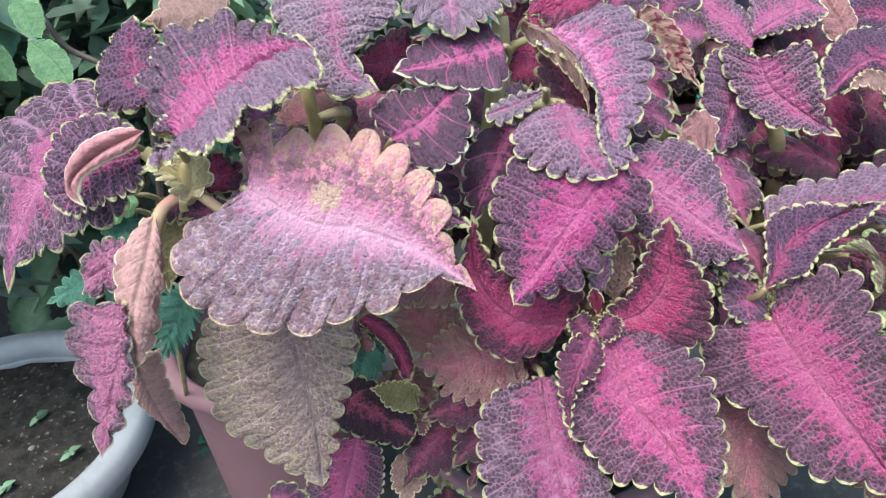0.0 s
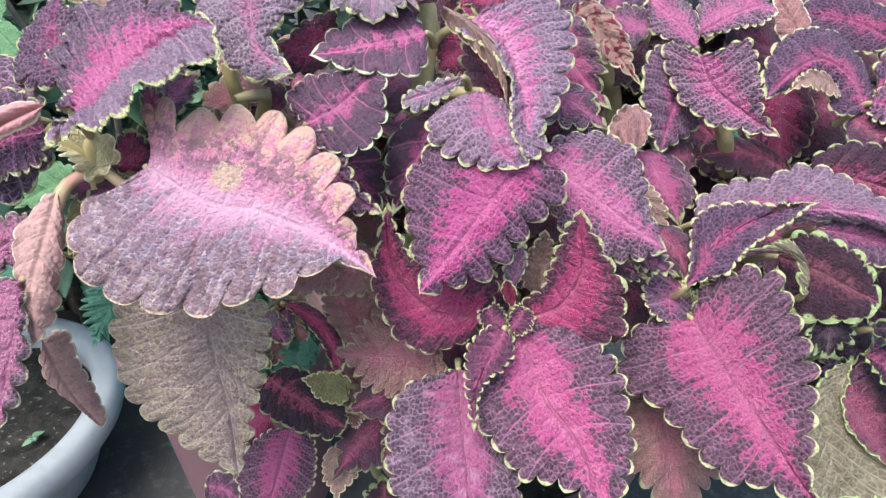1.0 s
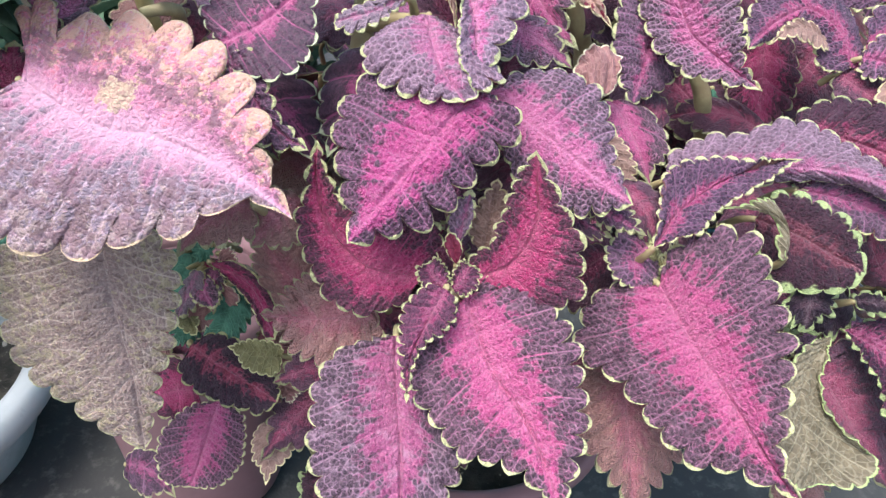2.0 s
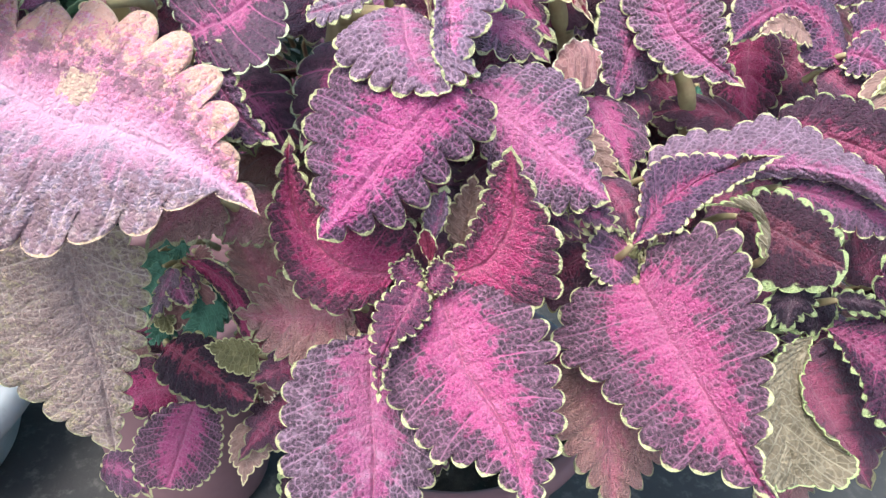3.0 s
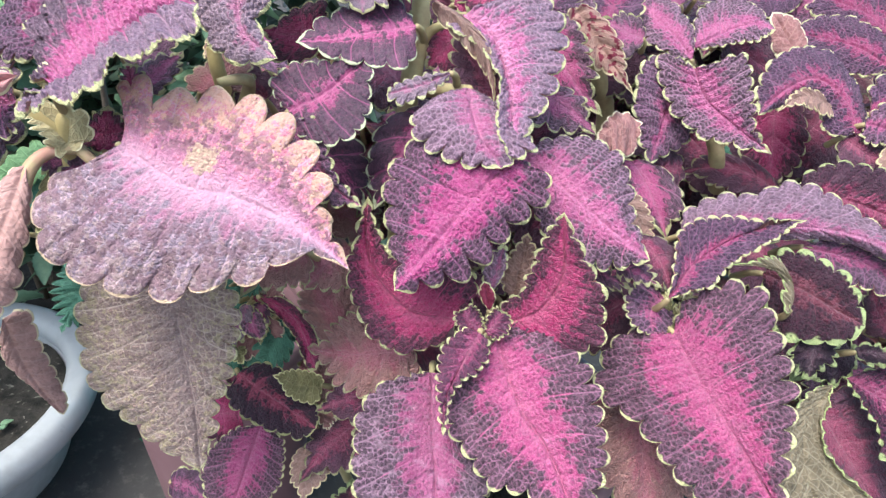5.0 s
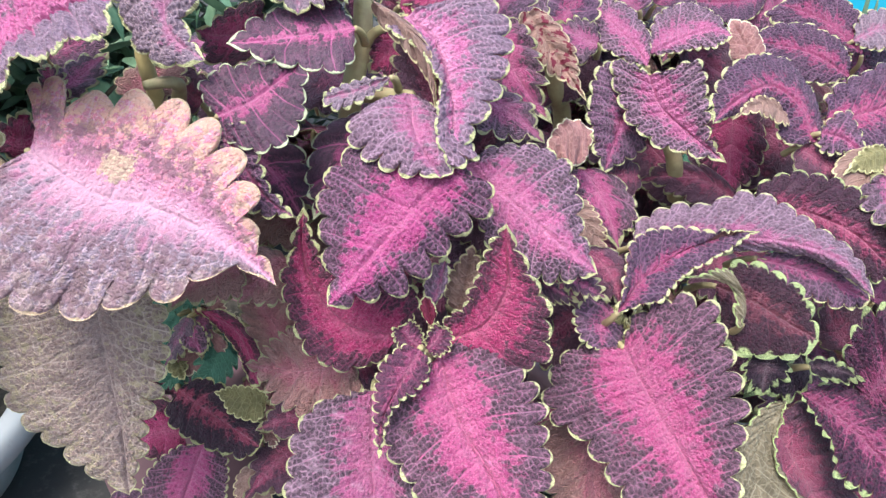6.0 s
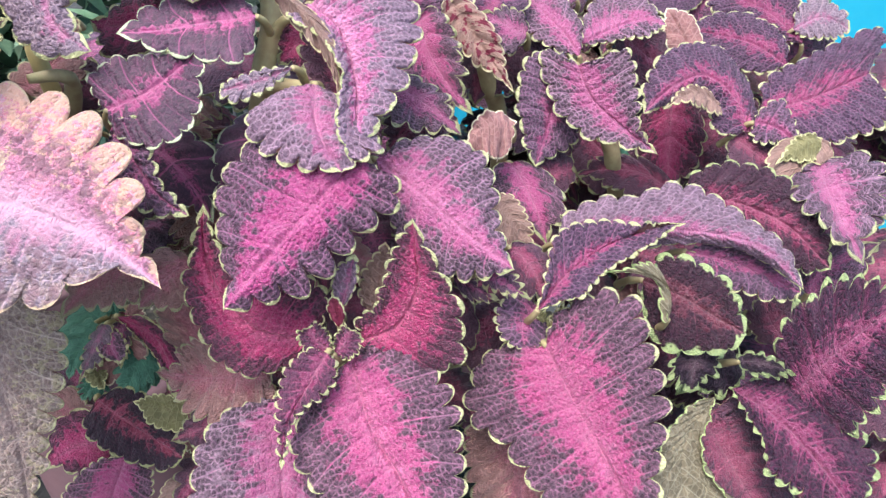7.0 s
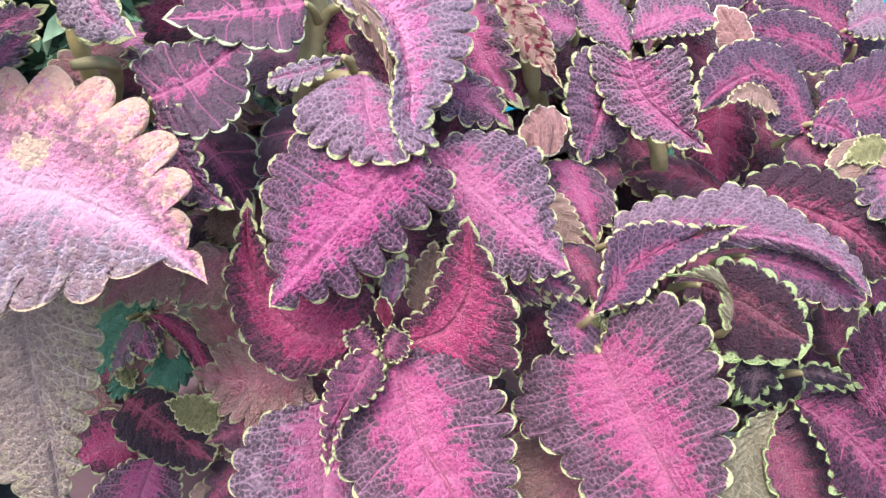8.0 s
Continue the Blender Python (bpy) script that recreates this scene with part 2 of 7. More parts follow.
CREAM = (0.66, 0.66, 0.34)
LIME = (0.46, 0.56, 0.25)
LOOKS = {
    "vivid": dict(name="leaf_vivid", colours=((0.46, 0.056, 0.208), (0.036, 0.020, 0.030), CREAM), zone=0.46, vein=(0.44, 0.20, 0.32), vein_amount=0.64, rim_mm=2.0),
    "magenta": dict(name="leaf_magenta", colours=((0.47, 0.040, 0.222), (0.037, 0.020, 0.033), CREAM), zone=0.44, vein=(0.44, 0.19, 0.34), vein_amount=0.66, rim_mm=2.0),
    "dusted": dict(name="leaf_dusted", colours=((0.45, 0.085, 0.245), (0.044, 0.026, 0.040), CREAM), zone=0.42, soft=0.18, vein=(0.50, 0.30, 0.42), vein_amount=0.7, rim_mm=2.0, bloom=0.5),
    "crimson": dict(name="leaf_crimson", colours=((0.42, 0.012, 0.128), (0.042, 0.016, 0.028), CREAM), zone=0.56, vein=(0.34, 0.08, 0.17), vein_amount=0.6, sheen=0.06),
    "rose": dict(name="leaf_rose", colours=((0.47, 0.090, 0.255), (0.047, 0.028, 0.041), CREAM), zone=0.40, soft=0.18, vein=(0.48, 0.27, 0.40), vein_amount=0.75, rim_mm=2.0),
    # other: lilac half facing the sky, the sky's sheen put in the colour
    "fold": dict(name="leaf_folded", colours=((0.56, 0.10, 0.30), (0.064, 0.037, 0.060), CREAM), zone=0.46, soft=0.17, vein=(0.44, 0.27, 0.37), vein_amount=0.6, other=(0.155, 0.105, 0.148), zone_other=0.08, rim_mm=2.4),
    "purple": dict(name="leaf_purple", colours=((0.42, 0.052, 0.205), (0.043, 0.025, 0.042), CREAM), zone=0.22, soft=0.2, vein=(0.38, 0.18, 0.31), vein_amount=0.7, rim_mm=2.0),
    "veined": dict(name="leaf_dark_veined", colours=((0.40, 0.036, 0.19), (0.033, 0.017, 0.032), (0.55, 0.60, 0.38)), zone=0.20, soft=0.16, vein=(0.36, 0.08, 0.21), vein_amount=0.6,
                       relief=0.45, netting=0.25, rim_mm=1.5),
    "lilac": dict(name="leaf_lilac", colours=((0.46, 0.14, 0.29), (0.135, 0.094, 0.13), CREAM), zone=0.18, soft=0.2, vein=(0.44, 0.32, 0.38), vein_amount=0.8),
    "mauve": dict(name="leaf_mauve", colours=((0.42, 0.085, 0.24), (0.100, 0.060, 0.088), CREAM), zone=0.22, soft=0.2, vein=(0.46, 0.29, 0.40), vein_amount=0.75, rim_mm=2.0),
    "tipped": dict(name="leaf_tipped", colours=((0.58, 0.13, 0.34), (0.115, 0.078, 0.112), CREAM), zone=0.34, soft=0.2, vein=(0.48, 0.29, 0.41), vein_amount=0.7, rim_mm=2.0, light=1.0),
    "plum": dict(name="leaf_plum", colours=((0.34, 0.018, 0.11), (0.030, 0.013, 0.024), (0.46, 0.52, 0.24)), zone=0.24, soft=0.2, vein=(0.16, 0.04, 0.09), vein_amount=0.3, rim_mm=2.0, sheen=0.04),
    # light 1.1: paler midrib zone, with the sky's gloss painted into it
    "pale": dict(name="leaf_pale", colours=((0.47, 0.16, 0.29), (0.37, 0.120, 0.165), (0.60, 0.44, 0.29)), zone=0.50, soft=0.26, vein=(0.55, 0.40, 0.48), vein_amount=0.75,
                 blotch=(0.58, 0.40, 0.25), blotch_amount=0.65, mottle=0.22, other=(0.125, 0.095, 0.125), zone_other=0.27, cell=2.5, relief=0.8, scorch=(0.11, 0.058, 0.075), light=1.1, rim_mm=1.4, patch=True),
    "young": dict(name="leaf_young", colours=((0.33, 0.03, 0.14), (0.055, 0.020, 0.042), CREAM), zone=0.34, soft=0.2, vein=(0.28, 0.07, 0.15), vein_amount=0.5, rim_mm=1.4, bloom=0.2),
    "faded": dict(name="leaf_faded", colours=((0.22, 0.14, 0.135), (0.145, 0.098, 0.09), (0.52, 0.50, 0.28)), zone=0.25, soft=0.3, vein=(0.50, 0.40, 0.35), vein_amount=0.9,
                      blotch=(0.42, 0.37, 0.20), blotch_amount=0.45, cell=2.6, relief=0.9, light=0.15, rim_mm=1.0, mottle=0.12),
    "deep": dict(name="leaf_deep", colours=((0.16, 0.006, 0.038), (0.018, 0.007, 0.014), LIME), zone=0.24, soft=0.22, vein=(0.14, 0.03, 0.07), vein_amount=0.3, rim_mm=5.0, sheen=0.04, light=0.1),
    "dusk": dict(name="leaf_dusk", colours=((0.45, 0.12, 0.17), (0.23, 0.115, 0.11), (0.46, 0.44, 0.24)), zone=0.30, soft=0.26, vein=(0.32, 0.20, 0.18), vein_amount=0.6, light=0.2),
    # Right-hand leaves: colours darkened for the weaker light on that side
    "lime": dict(name="leaf_lime_edged", colours=((0.27, 0.011, 0.11), (0.017, 0.008, 0.020), LIME), zone=0.26, soft=0.16, vein=(0.26, 0.05, 0.13), vein_amount=0.4, rim_mm=3.6, sheen=0.05, light=0.2),
    # Duller leaf colours for the crown's inside, with its shade mixed in
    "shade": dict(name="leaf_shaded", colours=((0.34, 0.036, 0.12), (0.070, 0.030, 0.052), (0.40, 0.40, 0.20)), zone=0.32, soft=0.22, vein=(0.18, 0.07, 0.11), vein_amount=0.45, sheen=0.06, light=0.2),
    "wine": dict(name="leaf_wine", colours=((0.36, 0.025, 0.15), (0.028, 0.014, 0.032), CREAM), zone=0.25, soft=0.17, vein=(0.32, 0.15, 0.26), vein_amount=0.6, rim_mm=2.3, light=0.2),
    "wilt": dict(name="leaf_wilted", colours=((0.47, 0.14, 0.27), (0.060, 0.038, 0.052), (0.62, 0.56, 0.36)), zone=0.72, soft=0.2, vein=(0.46, 0.28, 0.36), vein_amount=0.6, rim_mm=0.9),
    "husk": under_mat("leaf_back_husk", (0.50, 0.29, 0.265), (0.54, 0.35, 0.32), (0.70, 0.62, 0.42), relief=0.3),
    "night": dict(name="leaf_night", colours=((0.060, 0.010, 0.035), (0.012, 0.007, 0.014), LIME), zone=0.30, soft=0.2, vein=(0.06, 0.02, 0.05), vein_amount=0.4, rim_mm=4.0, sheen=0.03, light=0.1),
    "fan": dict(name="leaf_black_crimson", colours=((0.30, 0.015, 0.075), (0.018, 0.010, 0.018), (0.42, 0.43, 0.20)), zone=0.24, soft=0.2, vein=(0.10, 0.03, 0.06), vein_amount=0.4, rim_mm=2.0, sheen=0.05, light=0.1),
    "roll": under_mat("leaf_back_rolled", (0.54, 0.25, 0.26), (0.58, 0.34, 0.33), (0.74, 0.70, 0.48), rim_mm=1.3, relief=0.12),
    "tan": under_mat("leaf_back_tan", (0.31, 0.185, 0.16), (0.44, 0.31, 0.26), (0.66, 0.58, 0.34)),
    "blush": under_mat("leaf_back_blush", (0.36, 0.17, 0.17), (0.52, 0.32, 0.29), (0.78, 0.72, 0.52)),
    "spotted": under_mat("leaf_back_spotted", (0.37, 0.215, 0.18), (0.44, 0.30, 0.25), (0.62, 0.54, 0.34), spot=(0.17, 0.02, 0.045)),
    "olive": under_mat("leaf_back_olive", (0.24, 0.22, 0.10), (0.40, 0.36, 0.20), (0.62, 0.60, 0.32)),
    "cream": under_mat("leaf_back_cream", (0.56, 0.47, 0.26), (0.66, 0.60, 0.36), (0.72, 0.68, 0.44)),
    "weed": under_mat("leaf_weed", (0.065, 0.19, 0.13), (0.12, 0.28, 0.20), (0.13, 0.28, 0.19)),
    "green": under_mat("leaf_green", (0.15, 0.30, 0.14), (0.20, 0.36, 0.18), (0.20, 0.34, 0.17)),
    "bud": under_mat("leaf_bud", (0.20, 0.022, 0.06), (0.24, 0.05, 0.08), (0.62, 0.62, 0.34), rim_mm=0.7),
    "straw": under_mat("leaf_back_straw", (0.20, 0.165, 0.11), (0.44, 0.40, 0.29), LIME),
}
TOPS = {}


def top_of(look_of, fine_mesh=False):
    """The material of a leaf's upper face; each is made once for plain meshes and once for meshes with modelled quilting."""
    spec = LOOKS[look_of]
    if not isinstance(spec, dict):
        return spec
    if (look_of, fine_mesh) not in TOPS:
        spec = dict(spec)
        colours, name = spec.pop("colours"), spec.pop("name")
        TOPS[look_of, fine_mesh] = leaf_mat(name + ("_quilted" if fine_mesh else ""), *colours, fine_mesh=fine_mesh, **spec)
    return TOPS[look_of, fine_mesh]


BACK = under_mat("leaf_back", (0.34, 0.15, 0.15), (0.46, 0.32, 0.24), (0.60, 0.56, 0.32))
STALK = stalk_mat("stalk_green_tan", (0.43, 0.38, 0.20), (0.31, 0.235, 0.13))
BARK = stalk_mat("bark", (0.09, 0.07, 0.055), (0.16, 0.13, 0.10))
STALK_CREAM = stalk_mat("stalk_cream", (0.60, 0.50, 0.24), (0.46, 0.36, 0.16))
STALK_PINK = stalk_mat("stalk_rosy", (0.50, 0.26, 0.20), (0.42, 0.34, 0.18))


# ---- building blocks ----
def part(name, mesh, material, parent, label=""):
    ob = new(name, mesh)
    if material:
        mesh.materials.append(material)
    ob.parent = parent
    return tagged(ob, label)


def mesh_of(name, verts, faces, smooth=True):
    me = bpy.data.meshes.new(name)
    me.from_pydata([tuple(v) for v in verts], [], [tuple(f) for f in faces])
    if smooth:
        me.polygons.foreach_set("use_smooth", [True] * len(me.polygons))
    return me


def rotated(a, b, f):
    return Matrix(((1, 0, 0), (0, 1, 0), (0, 0, 1))).to_quaternion().slerp(Vector(a).rotation_difference(Vector(b)), f)


def leaf_mesh(base, mid, tip, a, z, teeth, depth, cup, wave, puff, point, seed, flip, cols, per, curl, lobe, follow, belly):
    """One blade: the midrib runs base - mid - tip, its two halves reach out to a and z at the widest place.
    teeth: scallops a side, depth: their depth in mm, cup: hollow (+) or domed (-), wave: frilled margin, point: how drawn-out the tip is,
    curl: how far each margin turns up (+) or down (-), lobe: how far the blade reaches back past the stalk."""
    rng = np.random.RandomState(seed)
    base, mid, tip, a, z = (np.array(q, float) for q in (base, mid, tip, a, z))
    o = base.copy()
    base, mid, tip, a, z = base - o, mid - o, tip - o, a - o, z - o

    def rib(y):
        y = np.asarray(y, float)[..., None]
        short = np.minimum(y, 0)
        y = y - short
        return short * (4 * mid - 3 * base - tip) + base * (2 * y - 1) * (y - 1) + mid * 4 * y * (1 - y) + tip * y * (2 * y - 1)

    def way(y):
        d = rib(np.asarray(y) + 0.01) - rib(np.asarray(y) - 0.01)
        return d / np.linalg.norm(d, axis=-1, keepdims=True)

    wide = 0.40
    centre = rib(wide)
    length = float(np.linalg.norm(np.diff(rib(np.linspace(0, 1, 30)), axis=0), axis=1).sum())
    sides = [a - centre, z - centre]
    ys = np.linspace(-0.25, 1.1, 28)
    t0 = way(wide)
    face = np.cross(t0, sides[1] - sides[0])
    face /= np.linalg.norm(face)
    up = np.array((0.0, -0.45, 0.9))
    swap = (face @ up < 0) != bool(flip)
    if swap:
        face = -face
    turn = [rotated(t0, way(y), follow) for y in ys]
    table = [np.array([q @ Vector(s) for q in turn]) for s in sides]
    ntab = np.array([q @ Vector(face) for q in turn])

    def at(tab, y):
        y = np.clip(y, ys[0], ys[-1])
        return np.stack([np.interp(y, ys, tab[:, c]) for c in range(3)], -1)

    n = teeth * per
    s_all = np.linspace(0, 1, 400)
    lobes = lobe if isinstance(lobe, tuple) else (lobe, lobe)
    shapes = []
    for back in lobes:
        p0, p1, p2, p3 = np.array((0, 0.0)), np.array((belly, -back)), np.array((1.02 - 0.55 * point, 0.50 + 0.12 * point)), np.array((0, 1.0))
        c = s_all[:, None]
        curve = p0 * (1 - c) ** 3 + 3 * p1 * c * (1 - c) ** 2 + 3 * p2 * c ** 2 * (1 - c) + p3 * c ** 3
        slim = np.clip((curve[:, 1] - 0.56) / 0.36, 0, 1)
        curve[:, 0] *= 1 - max(point, 0.0) * 0.78 * slim * slim * (3 - 2 * slim)
        curve[:, 0] /= curve[:, 0].max()
        shapes.append(curve)
    V, F, UVA, UVB, ED, HALF = [], [], [], [], [], []
    grid = {}
    lanes = np.linspace(0, 1, cols + 1) ** 0.85
    deeps = depth if isinstance(depth, tuple) else (depth, depth)
    for k, side in enumerate(sides):
        depth = deeps[k]
        half = float(np.linalg.norm(side))
        metric = shapes[k] * np.array((half, length))
        run = np.concatenate([[0], np.cumsum(np.linalg.norm(np.diff(metric, axis=0), axis=1))])
        total = run[-1]
        ticks = np.linspace(0, 1, n + 1)
        ticks = ticks ** 0.92
        phase = np.linspace(0, teeth, n + 1)
        out = np.stack([np.interp(ticks * total, run, metric[:, j]) for j in (0, 1)], -1)
        tan = np.gradient(out, axis=0)
        tan /= np.linalg.norm(tan, axis=1, keepdims=True) + 1e-9
        nor = np.stack([tan[:, 1], -tan[:, 0]], -1)
        frac = phase % 1.0
        size = rng.uniform(0.7, 1.2, teeth + 1)[np.floor(phase).astype(int)]
        bite = np.sqrt(np.clip(1 - (2 * frac - 1) ** 2, 0, 1)) * size - 0.55
        fade = np.clip(np.minimum(ticks / 0.10, (1 - ticks) / 0.20), 0, 1) ** 0.8
        out = out + nor * (bite * fade * depth * 0.0014)[:, None] + tan * (np.sin(frac * 2 * np.pi) * fade * depth * 0.00016)[:, None]
        foot = np.stack([np.zeros(n + 1), length * ticks ** 1.7], -1)
        ripple = np.sin(ticks * (9 + 3 * rng.rand()) + rng.rand() * 6) * 0.6 + np.sin(phase * 2 * np.pi * 0.5 + rng.rand() * 6) * 0.4
        for i in range(n + 1):
            for j in range(cols + 1):
                if j == 0 and k == 1:
                    grid[1, i, 0] = grid[0, i, 0]
                    continue
                grid[k, i, j] = len(V)
                V.append(None)
                q = foot[i] * (1 - lanes[j]) + out[i] * lanes[j]
                x, y = q[0] / half, q[1] / length
                ED.append(float(np.linalg.norm(out[i] - q)) * 1000)
                HALF.append(float(k))
                UVA.append((phase[i], lanes[j]))
                UVB.append(((q[0] if k else -q[0]) * 100 + seed * 3.7, q[1] * 100))
                f = (phase[i] * 0.5 + 0.12 * math.sin(phase[i] * 1.7 + seed)) % 1.0
                quilt = (1 - math.exp(-((f - 0.5) / 0.16) ** 2)) * min(1.0, lanes[j] * 5) * min(1.0, (1 - lanes[j]) * 4 + 0.35) * min(1.0, (n - i) / (per * 1.5))
                V[-1] = (x, y, k, quilt, ripple[i] * lanes[j] ** 2 * fade[i])
    pts = np.array(V)
    pos = rib(pts[:, 1])
    va, vz = at(table[0], pts[:, 1]), at(table[1], pts[:, 1])
    right = (pts[:, 2] > 0.5)[:, None]
    nrm = at(ntab, pts[:, 1])
    nrm /= np.linalg.norm(nrm, axis=1, keepdims=True)
    x = np.abs(pts[:, 0])
    hw = 0.5 * (np.linalg.norm(sides[0]) + np.linalg.norm(sides[1]))
    soft = (np.sqrt(x * x + 0.05) - 0.2236) / (1.0247 - 0.2236)
    pos = pos + np.where(right, 1.0, -1.0) * (vz - va) * 0.5 * x[:, None] + (vz + va) * 0.5 * soft[:, None]
    lump = np.array([1.5 * noise.noise(Vector((b[0] * 0.42, b[1] * 0.42, seed * 1.3))) + 0.22 * noise.noise(Vector((b[0] * 2.2, b[1] * 2.2, seed))) for b in UVB])
    rise = -cup * hw * 4 * (x - np.minimum(x, 1) ** 2) * 0.5 + puff * 0.0014 * pts[:, 3] + wave * 0.0014 * pts[:, 4] + puff * 0.0013 * lump * np.minimum(1, x * 3)
    bend = np.where(pts[:, 2] > 0.5, curl[1], curl[0])
    rise = rise + bend * hw * np.clip((x - 0.45) / 0.55, 0, 1.3) ** 2
    pos = pos + nrm * rise[:, None]
    for k in (0, 1):
        for i in range(n):
            for j in range(cols):
                q = [grid[k, i, j], grid[k, i + 1, j], grid[k, i + 1, j + 1], grid[k, i, j + 1]]
                F.append(q if (k == 0) != swap else q[::-1])
    # make the upper face look along nrm
    q = F[len(F) // 4]
    if np.dot(np.cross(pos[q[1]] - pos[q[0]], pos[q[2]] - pos[q[0]]), nrm[q[0]]) < 0:
        F = [f[::-1] for f in F]
    m = len(pos)
    low = pos - nrm * 0.0005
    rim = [grid[0, i, cols] for i in range(n + 1)], [grid[1, i, cols] for i in range(n + 1)]
    faces = F + [[v + m for v in f[::-1]] for f in F]
    count = len(faces)
    for k, r in enumerate(rim):
        for i in range(n):
            faces.append([r[i], r[i + 1], r[i + 1] + m, r[i] + m])
    me = mesh_of("leaf", np.concatenate([pos, low]), faces)
    UVA, UVB, ED = UVA * 2, UVB * 2, ED * 2
    loops = np.zeros(len(me.loops), int)
    me.loops.foreach_get("vertex_index", loops)
    for name, data in (("vein", UVA), ("flat", UVB)):
        me.uv_layers.new(name=name).data.foreach_set("uv", np.array(data, float)[loops].ravel())
    me.attributes.new("edge", "FLOAT", "POINT").data.foreach_set("value", np.array(ED, float))
    me.attributes.new("half", "FLOAT", "POINT").data.foreach_set("value", np.array(HALF * 2, float))
    which = np.zeros(len(me.polygons), int)
    which[len(F):count] = 1
    me.polygons.foreach_set("material_index", which)
    return me, Vector(o), Vector(way(0.0))


def tube(points, radii, sides=10, knots=0.0):
    """A tapered round stalk along a smooth line through the points."""
    pts = [Vector(p) for p in points]
    dense, rad = [], []
    for i in range(len(pts) - 1):
        p0, p1, p2, p3 = pts[max(i - 1, 0)], pts[i], pts[i + 1], pts[min(i + 2, len(pts) - 1)]
        for s in range(6):
            t = s / 6
            dense.append(0.5 * ((2 * p1) + (p2 - p0) * t + (2 * p0 - 5 * p1 + 4 * p2 - p3) * t * t + (3 * p1 - p0 - 3 * p2 + p3) * t ** 3))
            rad.append(radii[i] * (1 - t) + radii[i + 1] * t)
    dense.append(pts[-1])
    rad.append(radii[-1])
    verts, faces = [], []
    for i, p in enumerate(dense):
        d = (dense[min(i + 1, len(dense) - 1)] - dense[max(i - 1, 0)]).normalized()
        e = d.cross(Vector((0.31, 0.9, 0.2))).normalized()
        g = d.cross(e)
        for j in range(sides):
            w = 2 * math.pi * j / sides
            r = rad[i] * (1 + knots * math.sin(3 * w + i * 0.7) + knots * noise.noise(p * 90))
            verts.append(p + (e * math.cos(w) + g * math.sin(w)) * r)
    for i in range(len(dense) - 1):
        for j in range(sides):
            faces.append((i * sides + j, i * sides + (j + 1) % sides, (i + 1) * sides + (j + 1) % sides, (i + 1) * sides + j))
    faces.append(tuple(range(sides))[::-1])
    faces.append(tuple((len(dense) - 1) * sides + j for j in range(sides)))
    return mesh_of("stalk", verts, faces)


COUNT = [0]


UNDERS = ("tan", "blush", "spotted", "olive", "straw", "weed", "green", "cream", "roll", "husk", "bud")


def leaf(plant, base, mid, tip, a, z, look_of, label="", teeth=12, depth=3.2, cup=None, curl=None, lobe=0.30, follow=0.5, belly=0.8, wave=2.0, puff=1.0, point=0.6, flip=0, stalk=0.014, cols=15, per=9):
    COUNT[0] += 1
    r = random.Random(COUNT[0])
    if cup is None:
        cup = r.uniform(-0.14, 0.02)
    if curl is None:
        curl = (r.uniform(-0.12, 0.06), r.uniform(-0.12, 0.06))
    if look_of in UNDERS[:5]:
        depth, teeth, cup = min(depth, 1.5), max(teeth, 9), r.uniform(-0.3, 0.3)
    me, o, way = leaf_mesh(base, mid, tip, a, z, teeth, tuple(d * (1.25 if d > 1.5 else 1.0) for d in (depth if isinstance(depth, tuple) else (depth, depth))), cup, wave, puff, point, COUNT[0], flip, cols, per, curl, lobe, follow, belly)
    ob = new("leaf", me)
    me.materials.append(top_of(look_of))
    me.materials.append(BACK if look_of not in UNDERS else top_of(look_of))
    ob.parent = plant
    ob.location = o - plant.location
    tagged(ob, label)
    if stalk:
        back = -way * stalk
        low = back * 0.4 + Vector((0, stalk * 1.2, -stalk * 1.2))
        st = part("petiole", tube([(0, 0, 0), back * 0.3 + Vector((0, stalk * 0.4, -stalk * 0.4)), low], [0.0014, 0.0018, 0.0022], 8), STALK, ob)
    return ob


def line_through(points, count):
    """count places at even steps along a smooth line through the points."""
    p = np.array(points, float)
    if len(p) == 2:
        return p[0] + (p[1] - p[0]) * np.linspace(0, 1, count)[:, None]
    ends = np.concatenate([[2 * p[0] - p[1]], p, [2 * p[-1] - p[-2]]])
    dense = []
    for q0, q1, q2, q3 in zip(ends, ends[1:], ends[2:], ends[3:]):
        k0, k1, k2 = (max(float(np.linalg.norm(d)) ** 0.5, 1e-5) for d in (q1 - q0, q2 - q1, q3 - q2))
        m1 = q2 - q1 + k1 * ((q1 - q0) / k0 - (q2 - q0) / (k0 + k1))
        m2 = q2 - q1 + k1 * ((q3 - q2) / k2 - (q3 - q1) / (k1 + k2))
        t = np.linspace(0, 1, 24, endpoint=False)[:, None]
        dense.append((2 * t ** 3 - 3 * t * t + 1) * q1 + (t ** 3 - 2 * t * t + t) * m1 + (3 * t * t - 2 * t ** 3) * q2 + (t ** 3 - t * t) * m2)
    dense = np.concatenate(dense + [p[-1:]])
    run = np.concatenate([[0], np.cumsum(np.linalg.norm(np.diff(dense, axis=0), axis=1))])
    at = np.linspace(0, run[-1], count)
    return np.stack([np.interp(at, run, dense[:, c]) for c in range(3)], -1)


